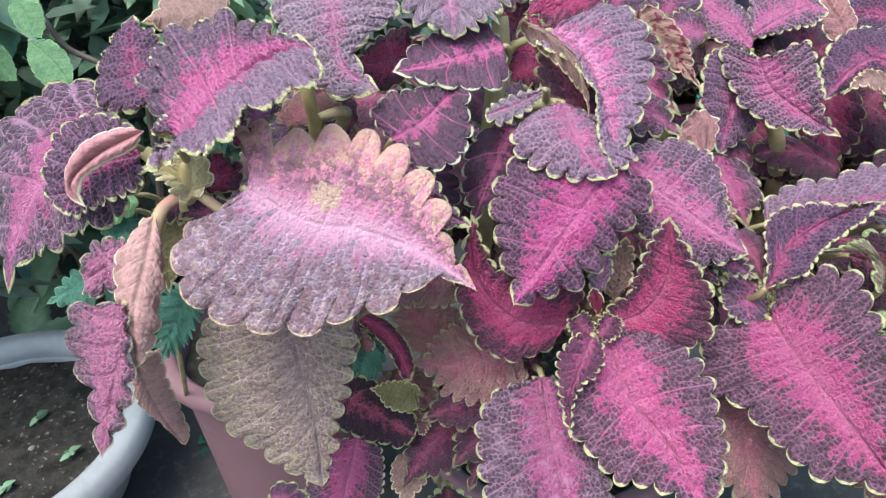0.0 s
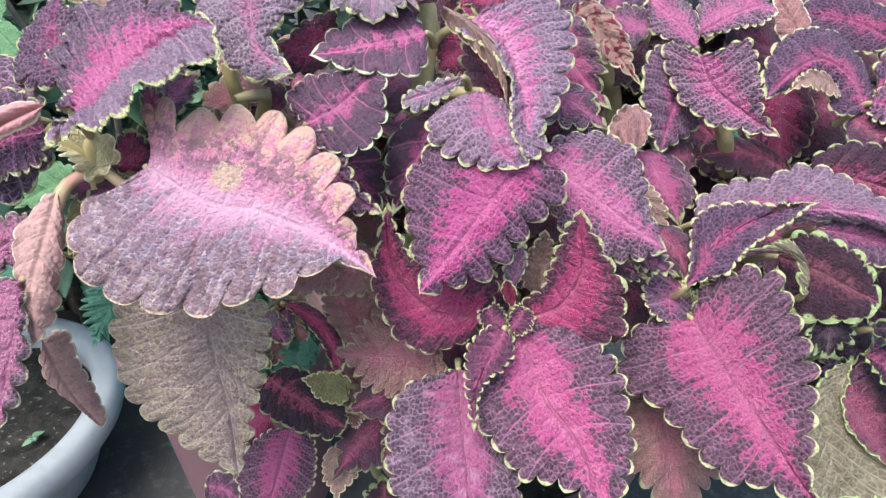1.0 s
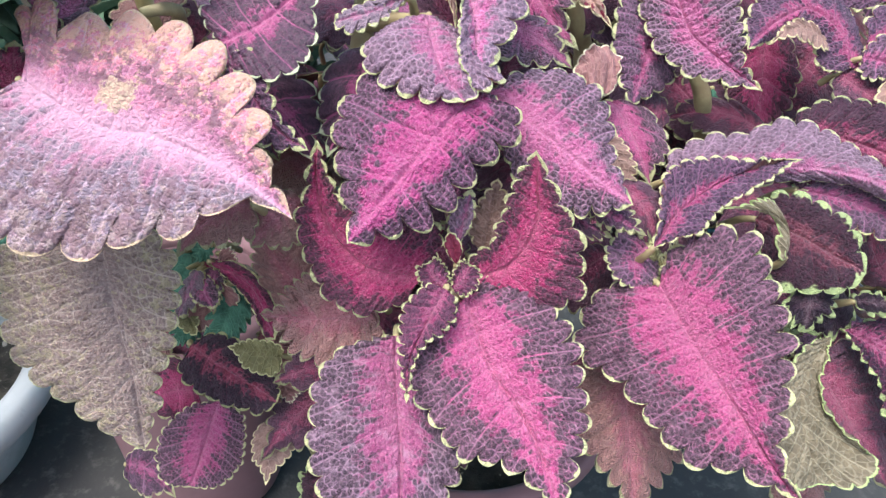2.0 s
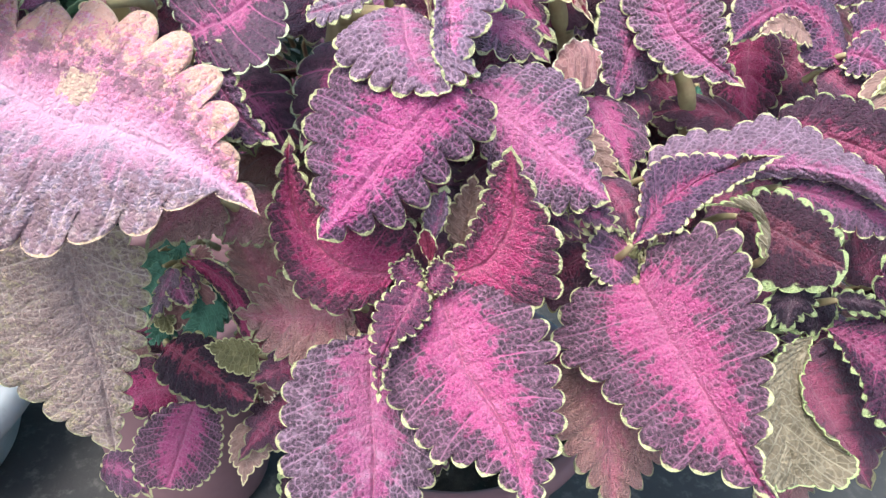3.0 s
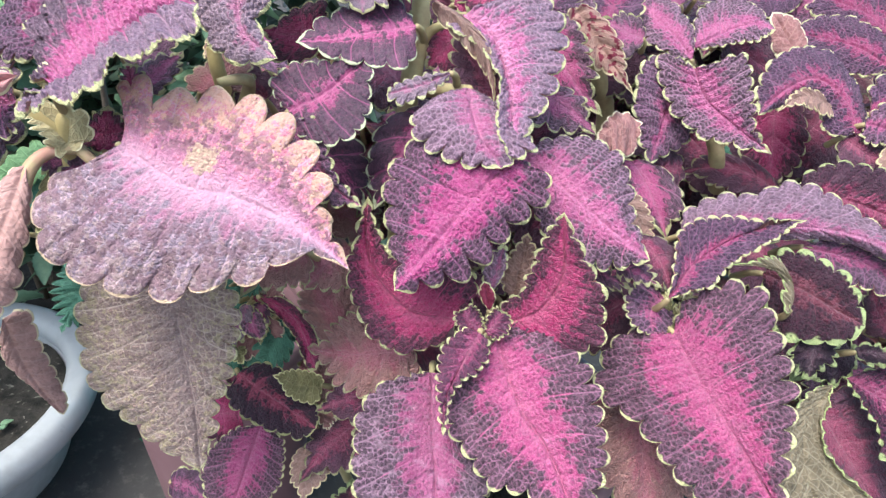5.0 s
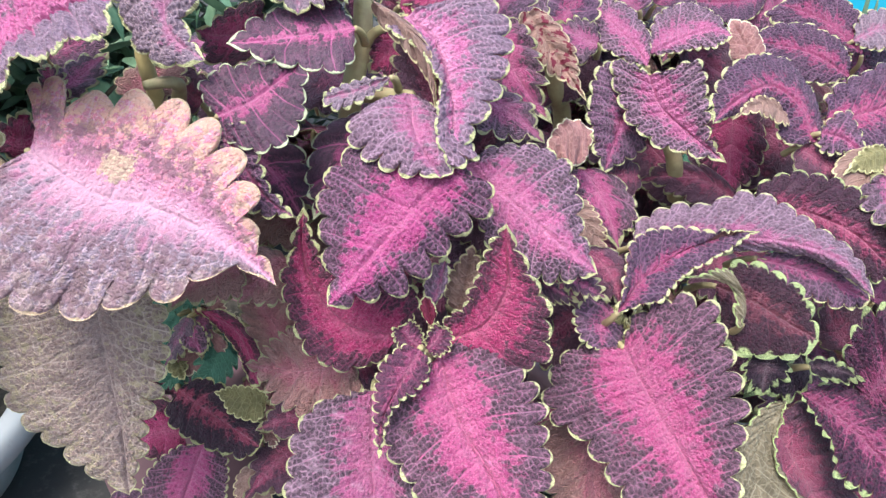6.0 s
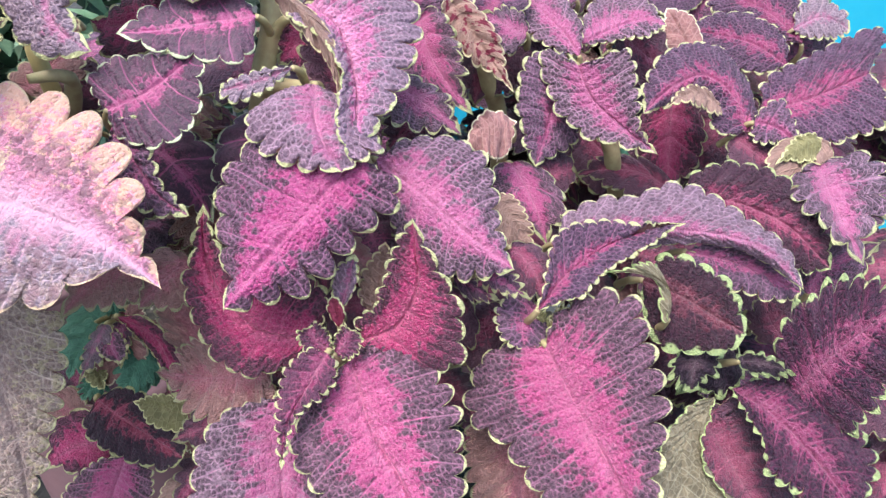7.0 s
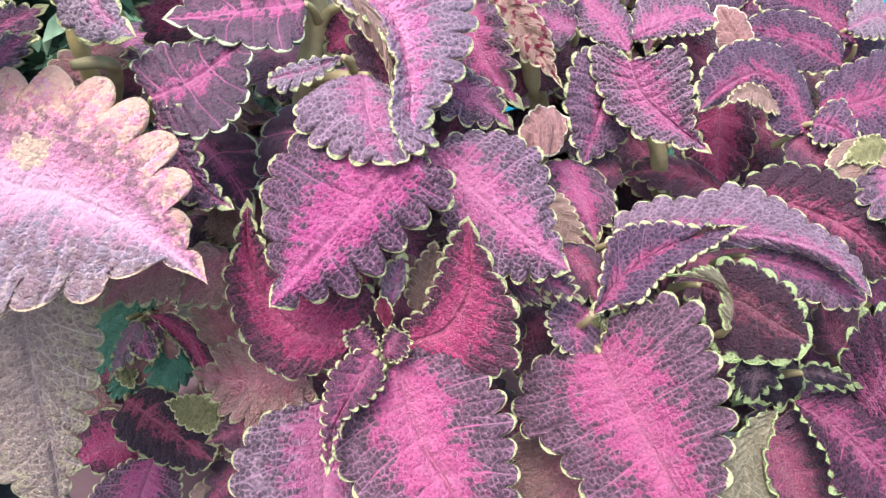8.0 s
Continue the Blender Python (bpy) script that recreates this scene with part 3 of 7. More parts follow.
def quilt_cells(flat, size, rng):
    """Distance (mm) to the nearest border of irregular cells of that size (cm) and a tone for each cell, at flat places in cm."""
    g = flat / size
    cell = np.floor(g).astype(int)
    low = cell.min(0) - 3
    shape = cell.max(0) - low + 4
    jitter = rng.uniform(0.08, 0.92, (*shape, 2))
    tones = rng.rand(*shape)
    best = np.full(len(g), 9e9)
    near = np.zeros((len(g), 2))
    tone = np.zeros(len(g))
    for dx in range(-2, 3):
        for dy in range(-2, 3):
            c = cell + (dx, dy)
            seed = c + jitter[c[:, 0] - low[0], c[:, 1] - low[1]]
            d = ((seed - g) ** 2).sum(1)
            hit = d < best
            best[hit], near[hit], tone[hit] = d[hit], seed[hit], tones[c[:, 0] - low[0], c[:, 1] - low[1]][hit]
    gap = np.full(len(g), 9e9)
    for dx in range(-2, 3):
        for dy in range(-2, 3):
            c = cell + (dx, dy)
            seed = c + jitter[c[:, 0] - low[0], c[:, 1] - low[1]]
            across = seed - near
            span = np.linalg.norm(across, axis=1)
            ok = span > 1e-6
            d = np.where(ok, (((seed + near) / 2 - g) * across).sum(1) / np.maximum(span, 1e-6), 9e9)
            gap = np.minimum(gap, d)
    return np.maximum(gap, 0) * size * 10, tone


def swell(x):
    x = np.clip(x, 0, 1)
    return x * x * (3 - 2 * x)


def blade_mesh(rib_line, side_lines, teeth, depth, cup, curl, wave, puff, seed, flip, back, slant, cell, step, patch):
    """One blade with modelled quilting: the midrib along rib_line, each half reaching out to its margin line.
    cup: how far each half domes up (+) or sags (-) between rib and margin, curl: how far its margin turns up (+) or down (-),
    back: the share of each margin that lies behind the stalk, slant: how far the side veins lean to the tip, cell: size of the quilting in cm, step: mesh width in mm,
    patch: place and radius of a dead spot."""
    rng = np.random.RandomState(seed)
    rib_line = [np.array(p, float) for p in rib_line]
    o = rib_line[0]
    base, tip = rib_line[0] - o, rib_line[-1] - o
    rib = line_through([p - o for p in rib_line], 300)
    length = float(np.linalg.norm(np.diff(rib, axis=0), axis=1).sum())
    margins = [line_through([base] + [np.array(p) - o for p in side] + [tip], 600) for side in side_lines]
    reach = max(float(np.linalg.norm(np.diff(m, axis=0), axis=1).sum()) for m in margins)
    per = int(np.clip(reach / teeth / (step * 0.001), 6, 22))
    n = teeth * per
    ticks = np.linspace(0, 1, n + 1)
    phase = ticks * teeth
    frac = phase % 1.0
    f = np.clip((ticks - back) / (1 - back), 0, 1) ** slant
    foot = np.stack([np.interp(f, np.linspace(0, 1, 300), rib[:, c]) for c in range(3)], -1)
    outs = [np.stack([np.interp(ticks, np.linspace(0, 1, 600), m[:, c]) for c in range(3)], -1) for m in margins]
    wide = max(float(np.linalg.norm(q - foot, axis=1).max()) for q in outs)
    cols = int(np.clip(wide / (step * 0.001), 8, 64))
    lanes = np.linspace(0, 1, cols + 1)
    face = np.zeros(3)
    for k, q in enumerate(outs):
        c = np.cross(np.gradient(foot * 0.5 + q * 0.5, axis=0), q - foot).sum(0)
        face += c if k == 0 else -c
    face /= np.linalg.norm(face)
    if (face @ np.array((0.0, -0.45, 0.9)) < 0) != bool(flip):
        face = -face
    ahead = tip - base
    ahead = ahead - face * (ahead @ face)
    ahead /= np.linalg.norm(ahead)
    across = np.cross(ahead, face)
    fade = np.clip(np.minimum(ticks / 0.06, (1 - ticks) / 0.14), 0, 1) ** 0.8
    pos, nrm, uva, uvb, edge, half, net, tone, lateral, ribd = [], [], [], [], [], [], [], [], [], []
    for k, q in enumerate(outs):
        way = q - foot
        span = np.linalg.norm(way, axis=1)
        x = lanes[None, :, None]
        grid = foot[:, None] * (1 - x) + q[:, None] * x
        nor = np.cross(np.gradient(grid, axis=0), way[:, None])
        nor = nor * np.where((nor @ face) < 0, -1.0, 1.0)[..., None] + face * 1e-7
        nor /= np.linalg.norm(nor, axis=-1, keepdims=True)
        kernel = np.ones(2 * per + 1) / (2 * per + 1)
        padded = np.pad(nor, ((per, per), (0, 0), (0, 0)), mode="edge")
        nor = np.stack([np.stack([np.convolve(padded[:, j, c], kernel, "valid") for c in range(3)], -1) for j in range(cols + 1)], 1) + face * 0.25
        nor /= np.linalg.norm(nor, axis=-1, keepdims=True)
        run = np.gradient(q, axis=0)
        run /= np.linalg.norm(run, axis=1, keepdims=True) + 1e-9
        away = np.cross(run, nor[:, -1])
        away *= np.where((away * way).sum(1) < 0, -1.0, 1.0)[:, None]
        away /= np.linalg.norm(away, axis=1, keepdims=True) + 1e-9
        deep = np.interp(ticks, np.linspace(0, 1, len(depth[k])), depth[k])
        size = rng.uniform(0.72, 1.2, teeth + 1)[np.floor(phase).astype(int)]
        lean = frac ** 0.86
        bite = (1 - np.abs(2 * lean - 1) ** 2.8) ** 0.65 * size - 0.55
        tooth = away * (bite * fade * deep * 0.0019)[:, None] + run * (np.sin(frac * 2 * np.pi) * fade * deep * 0.0002)[:, None]
        ripple = np.sin(ticks * (9 + 3 * rng.rand()) + rng.rand() * 6) * 0.6 + np.sin(phase * np.pi + rng.rand() * 6) * 0.4
        grid = grid + tooth[:, None] * (lanes ** 3)[None, :, None]
        flat = np.stack([grid @ across, grid @ ahead], -1) * 100
        gap, shade = quilt_cells(flat.reshape(-1, 2) * (1.0, 0.85) + seed * 1.7, cell, rng)
        gap, shade = gap.reshape(n + 1, cols + 1), shade.reshape(n + 1, cols + 1)
        spacing = np.linalg.norm(np.gradient(grid, axis=0), axis=-1) * per * 1000
        bend = phase[:, None] + 0.10 * np.sin(lanes * 5 + seed)[None, :]
        lat = np.abs(bend % 1.0 - 0.5) * spacing
        weak = np.where(np.floor(bend) % 2 == seed % 2, 0.0, 0.12 + 0.25 * (1 - lanes)[None, :])
        lat = lat + weak
        from_rib = span[:, None] * lanes[None, :] * 1000
        to_edge = np.minimum(np.linalg.norm(grid[:, -1:] - grid, axis=-1) * 1000, 60)
        gap = np.minimum(gap, lat * 1.1)
        taper = swell((n - np.arange(n + 1)) / (1.5 * per))[:, None] * swell(from_rib / 1.5)
        lump = sum(np.sin(flat @ (rng.normal(0, w, 2)) + rng.rand() * 6) * h for w, h in ((1.2, 0.5), (2.0, 0.45), (3.4, 0.25)))
        rise = puff * 0.00062 * swell(gap / 0.9) + puff * 0.00075 * swell(lat / 2.6) * swell(to_edge / 2.5) + puff * 0.0008 * lump
        rise = rise * taper + 0.0004 * swell(from_rib / 2.0)
        rise = rise + cup[k] * span[:, None] * 4 * (lanes - lanes ** 2)[None, :]
        rise = rise + curl[k] * span[:, None] * (np.clip((lanes - 0.5) / 0.5, 0, 1) ** 2)[None, :]
        rise = rise + wave * 0.0012 * (ripple * fade)[:, None] * (lanes ** 2)[None, :]
        pos.append(grid + nor * rise[..., None])
        nrm.append(nor)
        uva.append(np.stack(np.broadcast_arrays(phase[:, None], lanes[None, :]), -1))
        uvb.append(flat)
        edge.append(to_edge), half.append(np.full_like(gap, k)), net.append(gap), tone.append(shade), lateral.append(lat), ribd.append(from_rib)
    index = np.arange((n + 1) * (cols + 1)).reshape(n + 1, cols + 1)
    second = (n + 1) * (cols + 1) + np.arange((n + 1) * cols).reshape(n + 1, cols)
    second = np.concatenate([index[:, :1], second], 1)

    def join(rows):
        return np.concatenate([rows[0].reshape((n + 1) * (cols + 1), -1), rows[1][:, 1:].reshape((n + 1) * cols, -1)])

    top, up = join(pos), join(nrm)
    quads = []
    for k, g in enumerate((index, second)):
        quad = np.stack([g[:-1, :-1], g[1:, :-1], g[1:, 1:], g[:-1, 1:]], -1).reshape(-1, 4)
        mid = len(quad) // 2
        if np.dot(np.cross(top[quad[mid][1]] - top[quad[mid][0]], top[quad[mid][3]] - top[quad[mid][0]]), face) < 0:
            quad = quad[:, ::-1]
        quads.append(quad)
    upper = np.concatenate(quads)
    m = len(top)
    walls = []
    for g in (index, second):
        r = g[:, -1]
        walls.append(np.stack([r[:-1], r[1:], r[1:] + m, r[:-1] + m], -1))
    faces = np.concatenate([upper, upper[:, ::-1] + m] + walls)
    me = bpy.data.meshes.new("leaf")
    verts = np.concatenate([top, top - up * 0.0005])
    me.vertices.add(len(verts))
    me.vertices.foreach_set("co", verts.ravel())
    me.loops.add(faces.size)
    me.loops.foreach_set("vertex_index", faces.ravel())
    me.polygons.add(len(faces))
    me.polygons.foreach_set("loop_start", np.arange(0, faces.size, 4))
    me.update(calc_edges=True)
    me.polygons.foreach_set("use_smooth", np.ones(len(faces), bool))
    loops = faces.ravel()
    for name, rows in (("vein", uva), ("flat", uvb)):
        data = join(rows)
        me.uv_layers.new(name=name).data.foreach_set("uv", np.concatenate([data, data])[loops].ravel())
    for name, rows in (("edge", edge), ("half", half), ("net", net), ("tone", tone), ("lateral", lateral), ("rib", ribd)):
        data = join(rows).ravel()
        me.attributes.new(name, "FLOAT", "POINT").data.foreach_set("value", np.concatenate([data, data]))
    if patch:
        far = np.linalg.norm(top + o - np.array(patch[0]), axis=1) / patch[1]
        me.attributes.new("patch", "FLOAT", "POINT").data.foreach_set("value", np.concatenate([far, far]))
    which = np.zeros(len(faces), int)
    which[len(upper):2 * len(upper)] = 1
    me.polygons.foreach_set("material_index", which)
    me.validate()
    start = rib[4] - rib[0]
    return me, Vector(o), Vector(start / np.linalg.norm(start))


def pair(v):
    return v if isinstance(v, tuple) else (v, v)


def blade(plant, rib_line, side_a, side_z, look_of, label="", teeth=12, depth=3.0, cup=0.05, curl=0.0, wave=1.0, puff=1.0, flip=0, back=0.06, slant=1.45, cell=0.24, step=0.55, stalk=0.014, patch=None):
    """A leaf whose midrib and two margins follow their own lines; depth in mm, one number, one a half, or a row along each half."""
    COUNT[0] += 1
    deep = [d if isinstance(d, list) else [d, d] for d in pair(depth)]
    me, o, way = blade_mesh(rib_line, (side_a, side_z), teeth, deep, pair(cup), pair(curl), wave, puff, COUNT[0], flip, back, slant, cell, step, patch)
    ob = new("leaf", me)
    me.materials.append(top_of(look_of, True))
    me.materials.append(BACK if look_of not in UNDERS else top_of(look_of))
    ob.parent = plant
    ob.location = o - plant.location
    tagged(ob, label)
    if stalk:
        away = -way * stalk
        low = away * 0.4 + Vector((0, stalk * 1.2, -stalk * 1.2))
        part("petiole", tube([(0, 0, 0), away * 0.3 + Vector((0, stalk * 0.4, -stalk * 0.4)), low], [0.0014, 0.0018, 0.0022], 8), STALK, ob)
    return ob


# ---- the coleus ----
def plant(name, x, y, label):
    ob = new(name)
    ob.location = (x, y, 0.253 if x < 0 else 0.198)
    return tagged(ob, label, "coleus", "coleus plants")


def stem(owner, name, points, radii, material):
    o = owner.location
    return part(name, tube([Vector(p) - o for p in points], radii, 12, 0.06), material, owner)


left_plant = plant("coleus", -0.17, 0.52, "sun-faded coleus with large pale pink and brownish leaves")
centre_plant = plant("coleus", 0.07, 0.44, "vivid magenta coleus with dark purple scalloped leaf borders")
rear_plant = plant("coleus", 0.15, 0.52, "tall purple and pink coleus growing behind the others")
weed = plant("weed", -0.14, 0.50, "teal green weed with toothed leaves among the coleus")
wild_shoot = plant("wild_shoot", -0.34, 0.60, "bright green shoot with pale toothed leaves")
for ob in (weed, wild_shoot):
    ob.location.z = 0
    tagged(ob, category="weed", group="weeds between the pots")

# large pale leaf and its neighbours
blade(left_plant, [(-0.0811, 0.2728, 0.5907), (-0.0544, 0.2656, 0.5786), (-0.0312, 0.2642, 0.5748), (-0.0055, 0.2594, 0.5661), (0.0190, 0.2505, 0.5519)], [(-0.0794, 0.2828, 0.5958), (-0.0825, 0.2881, 0.6032), (-0.0842, 0.2934, 0.6106), (-0.0767, 0.2946, 0.6116), (-0.0672, 0.2911, 0.6060), (-0.0560, 0.2925, 0.6070), (-0.0427, 0.2940, 0.6079), (-0.0297, 0.2943, 0.6071), (-0.0166, 0.2909, 0.6014), (-0.0066, 0.2856, 0.5934), (0.0010, 0.2788, 0.5834), (0.0045, 0.2712, 0.5727), (0.0049, 0.2652, 0.5646), (0.0124, 0.2593, 0.5559)], [(-0.0861, 0.2701, 0.5875), (-0.0964, 0.2644, 0.5806), (-0.1059, 0.2608, 0.5766), (-0.1105, 0.2545, 0.5685), (-0.1064, 0.2467, 0.5574), (-0.0997, 0.2412, 0.5494), (-0.0877, 0.2385, 0.5447), (-0.0744, 0.2376, 0.5424), (-0.0612, 0.2379, 0.5415), (-0.0474, 0.2391, 0.5421), (-0.0334, 0.2430, 0.5461), (-0.0194, 0.2458, 0.5488), (-0.0082, 0.2506, 0.5543), (0.0021, 0.2534, 0.5571), (0.0114, 0.2526, 0.5553)], "pale", "large sun-bleached pink leaf with yellow scorched lobes", patch=((-0.0465, 0.2723, 0.5871), 0.008), teeth=11, depth=([3, 4.5, 7, 7, 6.5, 6, 1.5], [2.5, 3.0, 3.4, 3.2, 2.0]), cup=(0.05, 0.05), puff=0.65, wave=2.5, cell=0.3, back=0.04)
blade(left_plant, [(-0.0775, 0.2857, 0.5222), (-0.0717, 0.2716, 0.4868), (-0.0661, 0.2618, 0.4551), (-0.0648, 0.2517, 0.4153)], [(-0.1002, 0.2838, 0.5219), (-0.1195, 0.2778, 0.5083), (-0.1226, 0.2718, 0.4905), (-0.1208, 0.2650, 0.4694), (-0.1115, 0.2597, 0.4510), (-0.0969, 0.2569, 0.4389), (-0.0802, 0.2539, 0.4258)], [(-0.0562, 0.2866, 0.5197), (-0.0442, 0.2813, 0.5008), (-0.0473, 0.2743, 0.4802), (-0.0537, 0.2669, 0.4591), (-0.0585, 0.2602, 0.4398), (-0.0614, 0.2554, 0.4260)], "faded", "faded olive-brown leaf hanging below", teeth=13, depth=3.2, cup=(0.08, 0.05), puff=0.6, cell=0.3, slant=1.9)
blade(left_plant, [(-0.1078, 0.2812, 0.6096), (-0.0956, 0.2971, 0.6218), (-0.0751, 0.3041, 0.6352), (-0.0492, 0.2968, 0.6445)], [(-0.1248, 0.2987, 0.6125), (-0.1316, 0.3158, 0.6229), (-0.1270, 0.3278, 0.6338), (-0.1152, 0.3341, 0.6432), (-0.0959, 0.3334, 0.6503), (-0.0793, 0.3217, 0.6479), (-0.0652, 0.3108, 0.6452)], [(-0.1181, 0.2710, 0.6034), (-0.1023, 0.2717, 0.6102), (-0.0874, 0.2683, 0.6136), (-0.0742, 0.2721, 0.6217), (-0.0595, 0.2727, 0.6281), (-0.0489, 0.2772, 0.6357), (-0.0462, 0.2839, 0.6418)], "fold", "upright pink leaf with frilled lilac margin", teeth=12, depth=(6.0, 3.0), cup=(0.02, 0.05), puff=2.0, wave=4)
blade(left_plant, [(-0.1343, 0.3262, 0.6109), (-0.1518, 0.3450, 0.6219), (-0.1597, 0.3735, 0.6412)], [(-0.1352, 0.3426, 0.6225), (-0.1412, 0.3571, 0.6320), (-0.1530, 0.3659, 0.6367)], [(-0.1496, 0.3235, 0.6069), (-0.1647, 0.3276, 0.6078), (-0.1695, 0.3391, 0.6154), (-0.1702, 0.3533, 0.6254), (-0.1670, 0.3639, 0.6334)], "purple", teeth=9, depth=2.4, cup=0.1, puff=1.3, wave=2)
leaf(left_plant, (-0.1129, 0.3790, 0.6383), (-0.1370, 0.3793, 0.6399), (-0.1581, 0.3764, 0.6365), (-0.1421, 0.3936, 0.6529), (-0.1370, 0.3711, 0.6273), "tan", "dry orange-tan leaf", teeth=6, cols=9, per=5, depth=2.0, stalk=0.008, puff=0.5, wave=1.0)
leaf(left_plant, (-0.1543, 0.3140, 0.5957), (-0.1961, 0.3056, 0.5756), (-0.2081, 0.2723, 0.5344), (-0.2234, 0.3352, 0.5948), (-0.1690, 0.2789, 0.5610), "rose", "pink leaf with greyish purple border", wave=3, puff=1.4, teeth=11)
blade(left_plant, [(-0.1305, 0.2870, 0.6005), (-0.1543, 0.2869, 0.5937), (-0.1694, 0.2774, 0.5757)], [(-0.1385, 0.2964, 0.6119), (-0.1584, 0.3005, 0.6121), (-0.1717, 0.2991, 0.6065), (-0.1779, 0.2927, 0.5954), (-0.1783, 0.2853, 0.5846)], [(-0.1317, 0.2807, 0.5911), (-0.1442, 0.2779, 0.5835), (-0.1584, 0.2767, 0.5778)], "purple", teeth=11, depth=2.6, cup=0.05, puff=1.3, wave=1.5)
blade(left_plant, [(-0.1233, 0.2818, 0.6142), (-0.1445, 0.2777, 0.6049), (-0.1573, 0.2730, 0.5938), (-0.1521, 0.2691, 0.5839)], [(-0.1316, 0.2822, 0.6156), (-0.1492, 0.2797, 0.6101), (-0.1590, 0.2752, 0.5995), (-0.1593, 0.2711, 0.5893)], [(-0.1281, 0.2790, 0.6076), (-0.1426, 0.2761, 0.6011), (-0.1516, 0.2737, 0.5953), (-0.1539, 0.2712, 0.5892)], "roll", "rolled leaf margin showing its pink underside", teeth=8, depth=0.3, cup=(0.3, 0.3), puff=0.3, stalk=0, wave=0.5)
blade(left_plant, [(-0.1351, 0.2457, 0.5484), (-0.1374, 0.2359, 0.5309), (-0.1418, 0.2261, 0.5132), (-0.1482, 0.2121, 0.4881)], [(-0.1429, 0.2463, 0.5485), (-0.1582, 0.2458, 0.5457), (-0.1607, 0.2407, 0.5365), (-0.1592, 0.2331, 0.5234), (-0.1527, 0.2281, 0.5153), (-0.1513, 0.2202, 0.5017)], [(-0.1339, 0.2407, 0.5398), (-0.1334, 0.2332, 0.5268), (-0.1350, 0.2258, 0.5136), (-0.1411, 0.2185, 0.5000)], "wilt", "wilted hanging pink leaf", teeth=6, depth=3.4, cup=(0.05, 0.1), puff=1.0)
blade(left_plant, [(-0.1245, 0.2730, 0.5781), (-0.1270, 0.2565, 0.5618), (-0.1321, 0.2443, 0.5431), (-0.1344, 0.2361, 0.5189)], [(-0.1322, 0.2687, 0.5742), (-0.1379, 0.2628, 0.5667), (-0.1406, 0.2547, 0.5540), (-0.1379, 0.2457, 0.5372)], [(-0.1224, 0.2645, 0.5625), (-0.1241, 0.2540, 0.5451), (-0.1252, 0.2460, 0.5319), (-0.1296, 0.2404, 0.5242)], "husk", "wilted leaf twisted to its tan underside", teeth=8, depth=1.4, cup=(0.12, 0.15), puff=0.6, stalk=0, wave=2.5)
blade(left_plant, [(-0.1352, 0.2658, 0.5610), (-0.1472, 0.2638, 0.5569), (-0.1597, 0.2600, 0.5501)], [(-0.1392, 0.2700, 0.5669), (-0.1552, 0.2693, 0.5643), (-0.1592, 0.2646, 0.5570)], [(-0.1378, 0.2580, 0.5491), (-0.1484, 0.2573, 0.5471), (-0.1565, 0.2570, 0.5460)], "wilt", teeth=6, depth=2.2, cup=0.05, puff=1.2, stalk=0.008, wave=2)
blade(left_plant, [(-0.1468, 0.2560, 0.5053), (-0.1456, 0.2555, 0.4865), (-0.1453, 0.2591, 0.4620), (-0.1444, 0.2675, 0.4304)], [(-0.1514, 0.2547, 0.4913), (-0.1527, 0.2555, 0.4785), (-0.1499, 0.2595, 0.4624), (-0.1464, 0.2644, 0.4435)], [(-0.1385, 0.2613, 0.5078), (-0.1398, 0.2638, 0.4822), (-0.1396, 0.2680, 0.4512), (-0.1410, 0.2687, 0.4384)], "husk", "wilted brown hanging leaf", teeth=9, depth=1.0, cup=(0.1, 0.1), puff=0.5, stalk=0)
leaf(left_plant, (-0.1063, 0.3016, 0.5747), (-0.1063, 0.3074, 0.5834), (-0.1062, 0.3131, 0.5921), (-0.1181, 0.3071, 0.5836), (-0.0933, 0.3076, 0.5832), "crimson", teeth=6, cols=9, per=5, depth=2.0, stalk=0.008, puff=0.5, wave=1.0)
leaf(left_plant, (-0.0919, 0.2847, 0.5665), (-0.1073, 0.2891, 0.5702), (-0.1212, 0.2849, 0.5680), (-0.1118, 0.2921, 0.5786), (-0.1026, 0.2809, 0.5611), "purple", teeth=6, cols=9, per=5, depth=2.0, stalk=0.008, puff=0.5, wave=1.0)
leaf(left_plant, (-0.1173, 0.2974, 0.5686), (-0.1297, 0.2971, 0.5688), (-0.1393, 0.2947, 0.5655), (-0.1296, 0.3001, 0.5734), (-0.1269, 0.2927, 0.5619), "purple", teeth=6, cols=9, per=5, depth=2.0, stalk=0.008, puff=0.5, wave=1.0)
leaf(left_plant, (-0.1285, 0.3067, 0.5651), (-0.1343, 0.2941, 0.5462), (-0.1366, 0.2856, 0.5242), (-0.1442, 0.2924, 0.5440), (-0.1215, 0.2928, 0.5436), "olive", teeth=6, cols=9, per=5, depth=2.0, stalk=0.008, puff=0.5, wave=1.0)
blade(left_plant, [(-0.0491, 0.3611, 0.6680), (-0.0486, 0.3418, 0.6437), (-0.0425, 0.3281, 0.6256), (-0.0262, 0.3216, 0.6172)], [(-0.0749, 0.3625, 0.6630), (-0.0806, 0.3523, 0.6468), (-0.0675, 0.3390, 0.6312), (-0.0585, 0.3288, 0.6189), (-0.0456, 0.3227, 0.6137), (-0.0350, 0.3211, 0.6142)], [(-0.0241, 0.3551, 0.6661), (-0.0186, 0.3406, 0.6467), (-0.0295, 0.3378, 0.6397), (-0.0378, 0.3333, 0.6310), (-0.0328, 0.3269, 0.6231)], "lilac", "drooping greyish lilac leaf", teeth=9, depth=2.2, cup=0.08, puff=1.3)
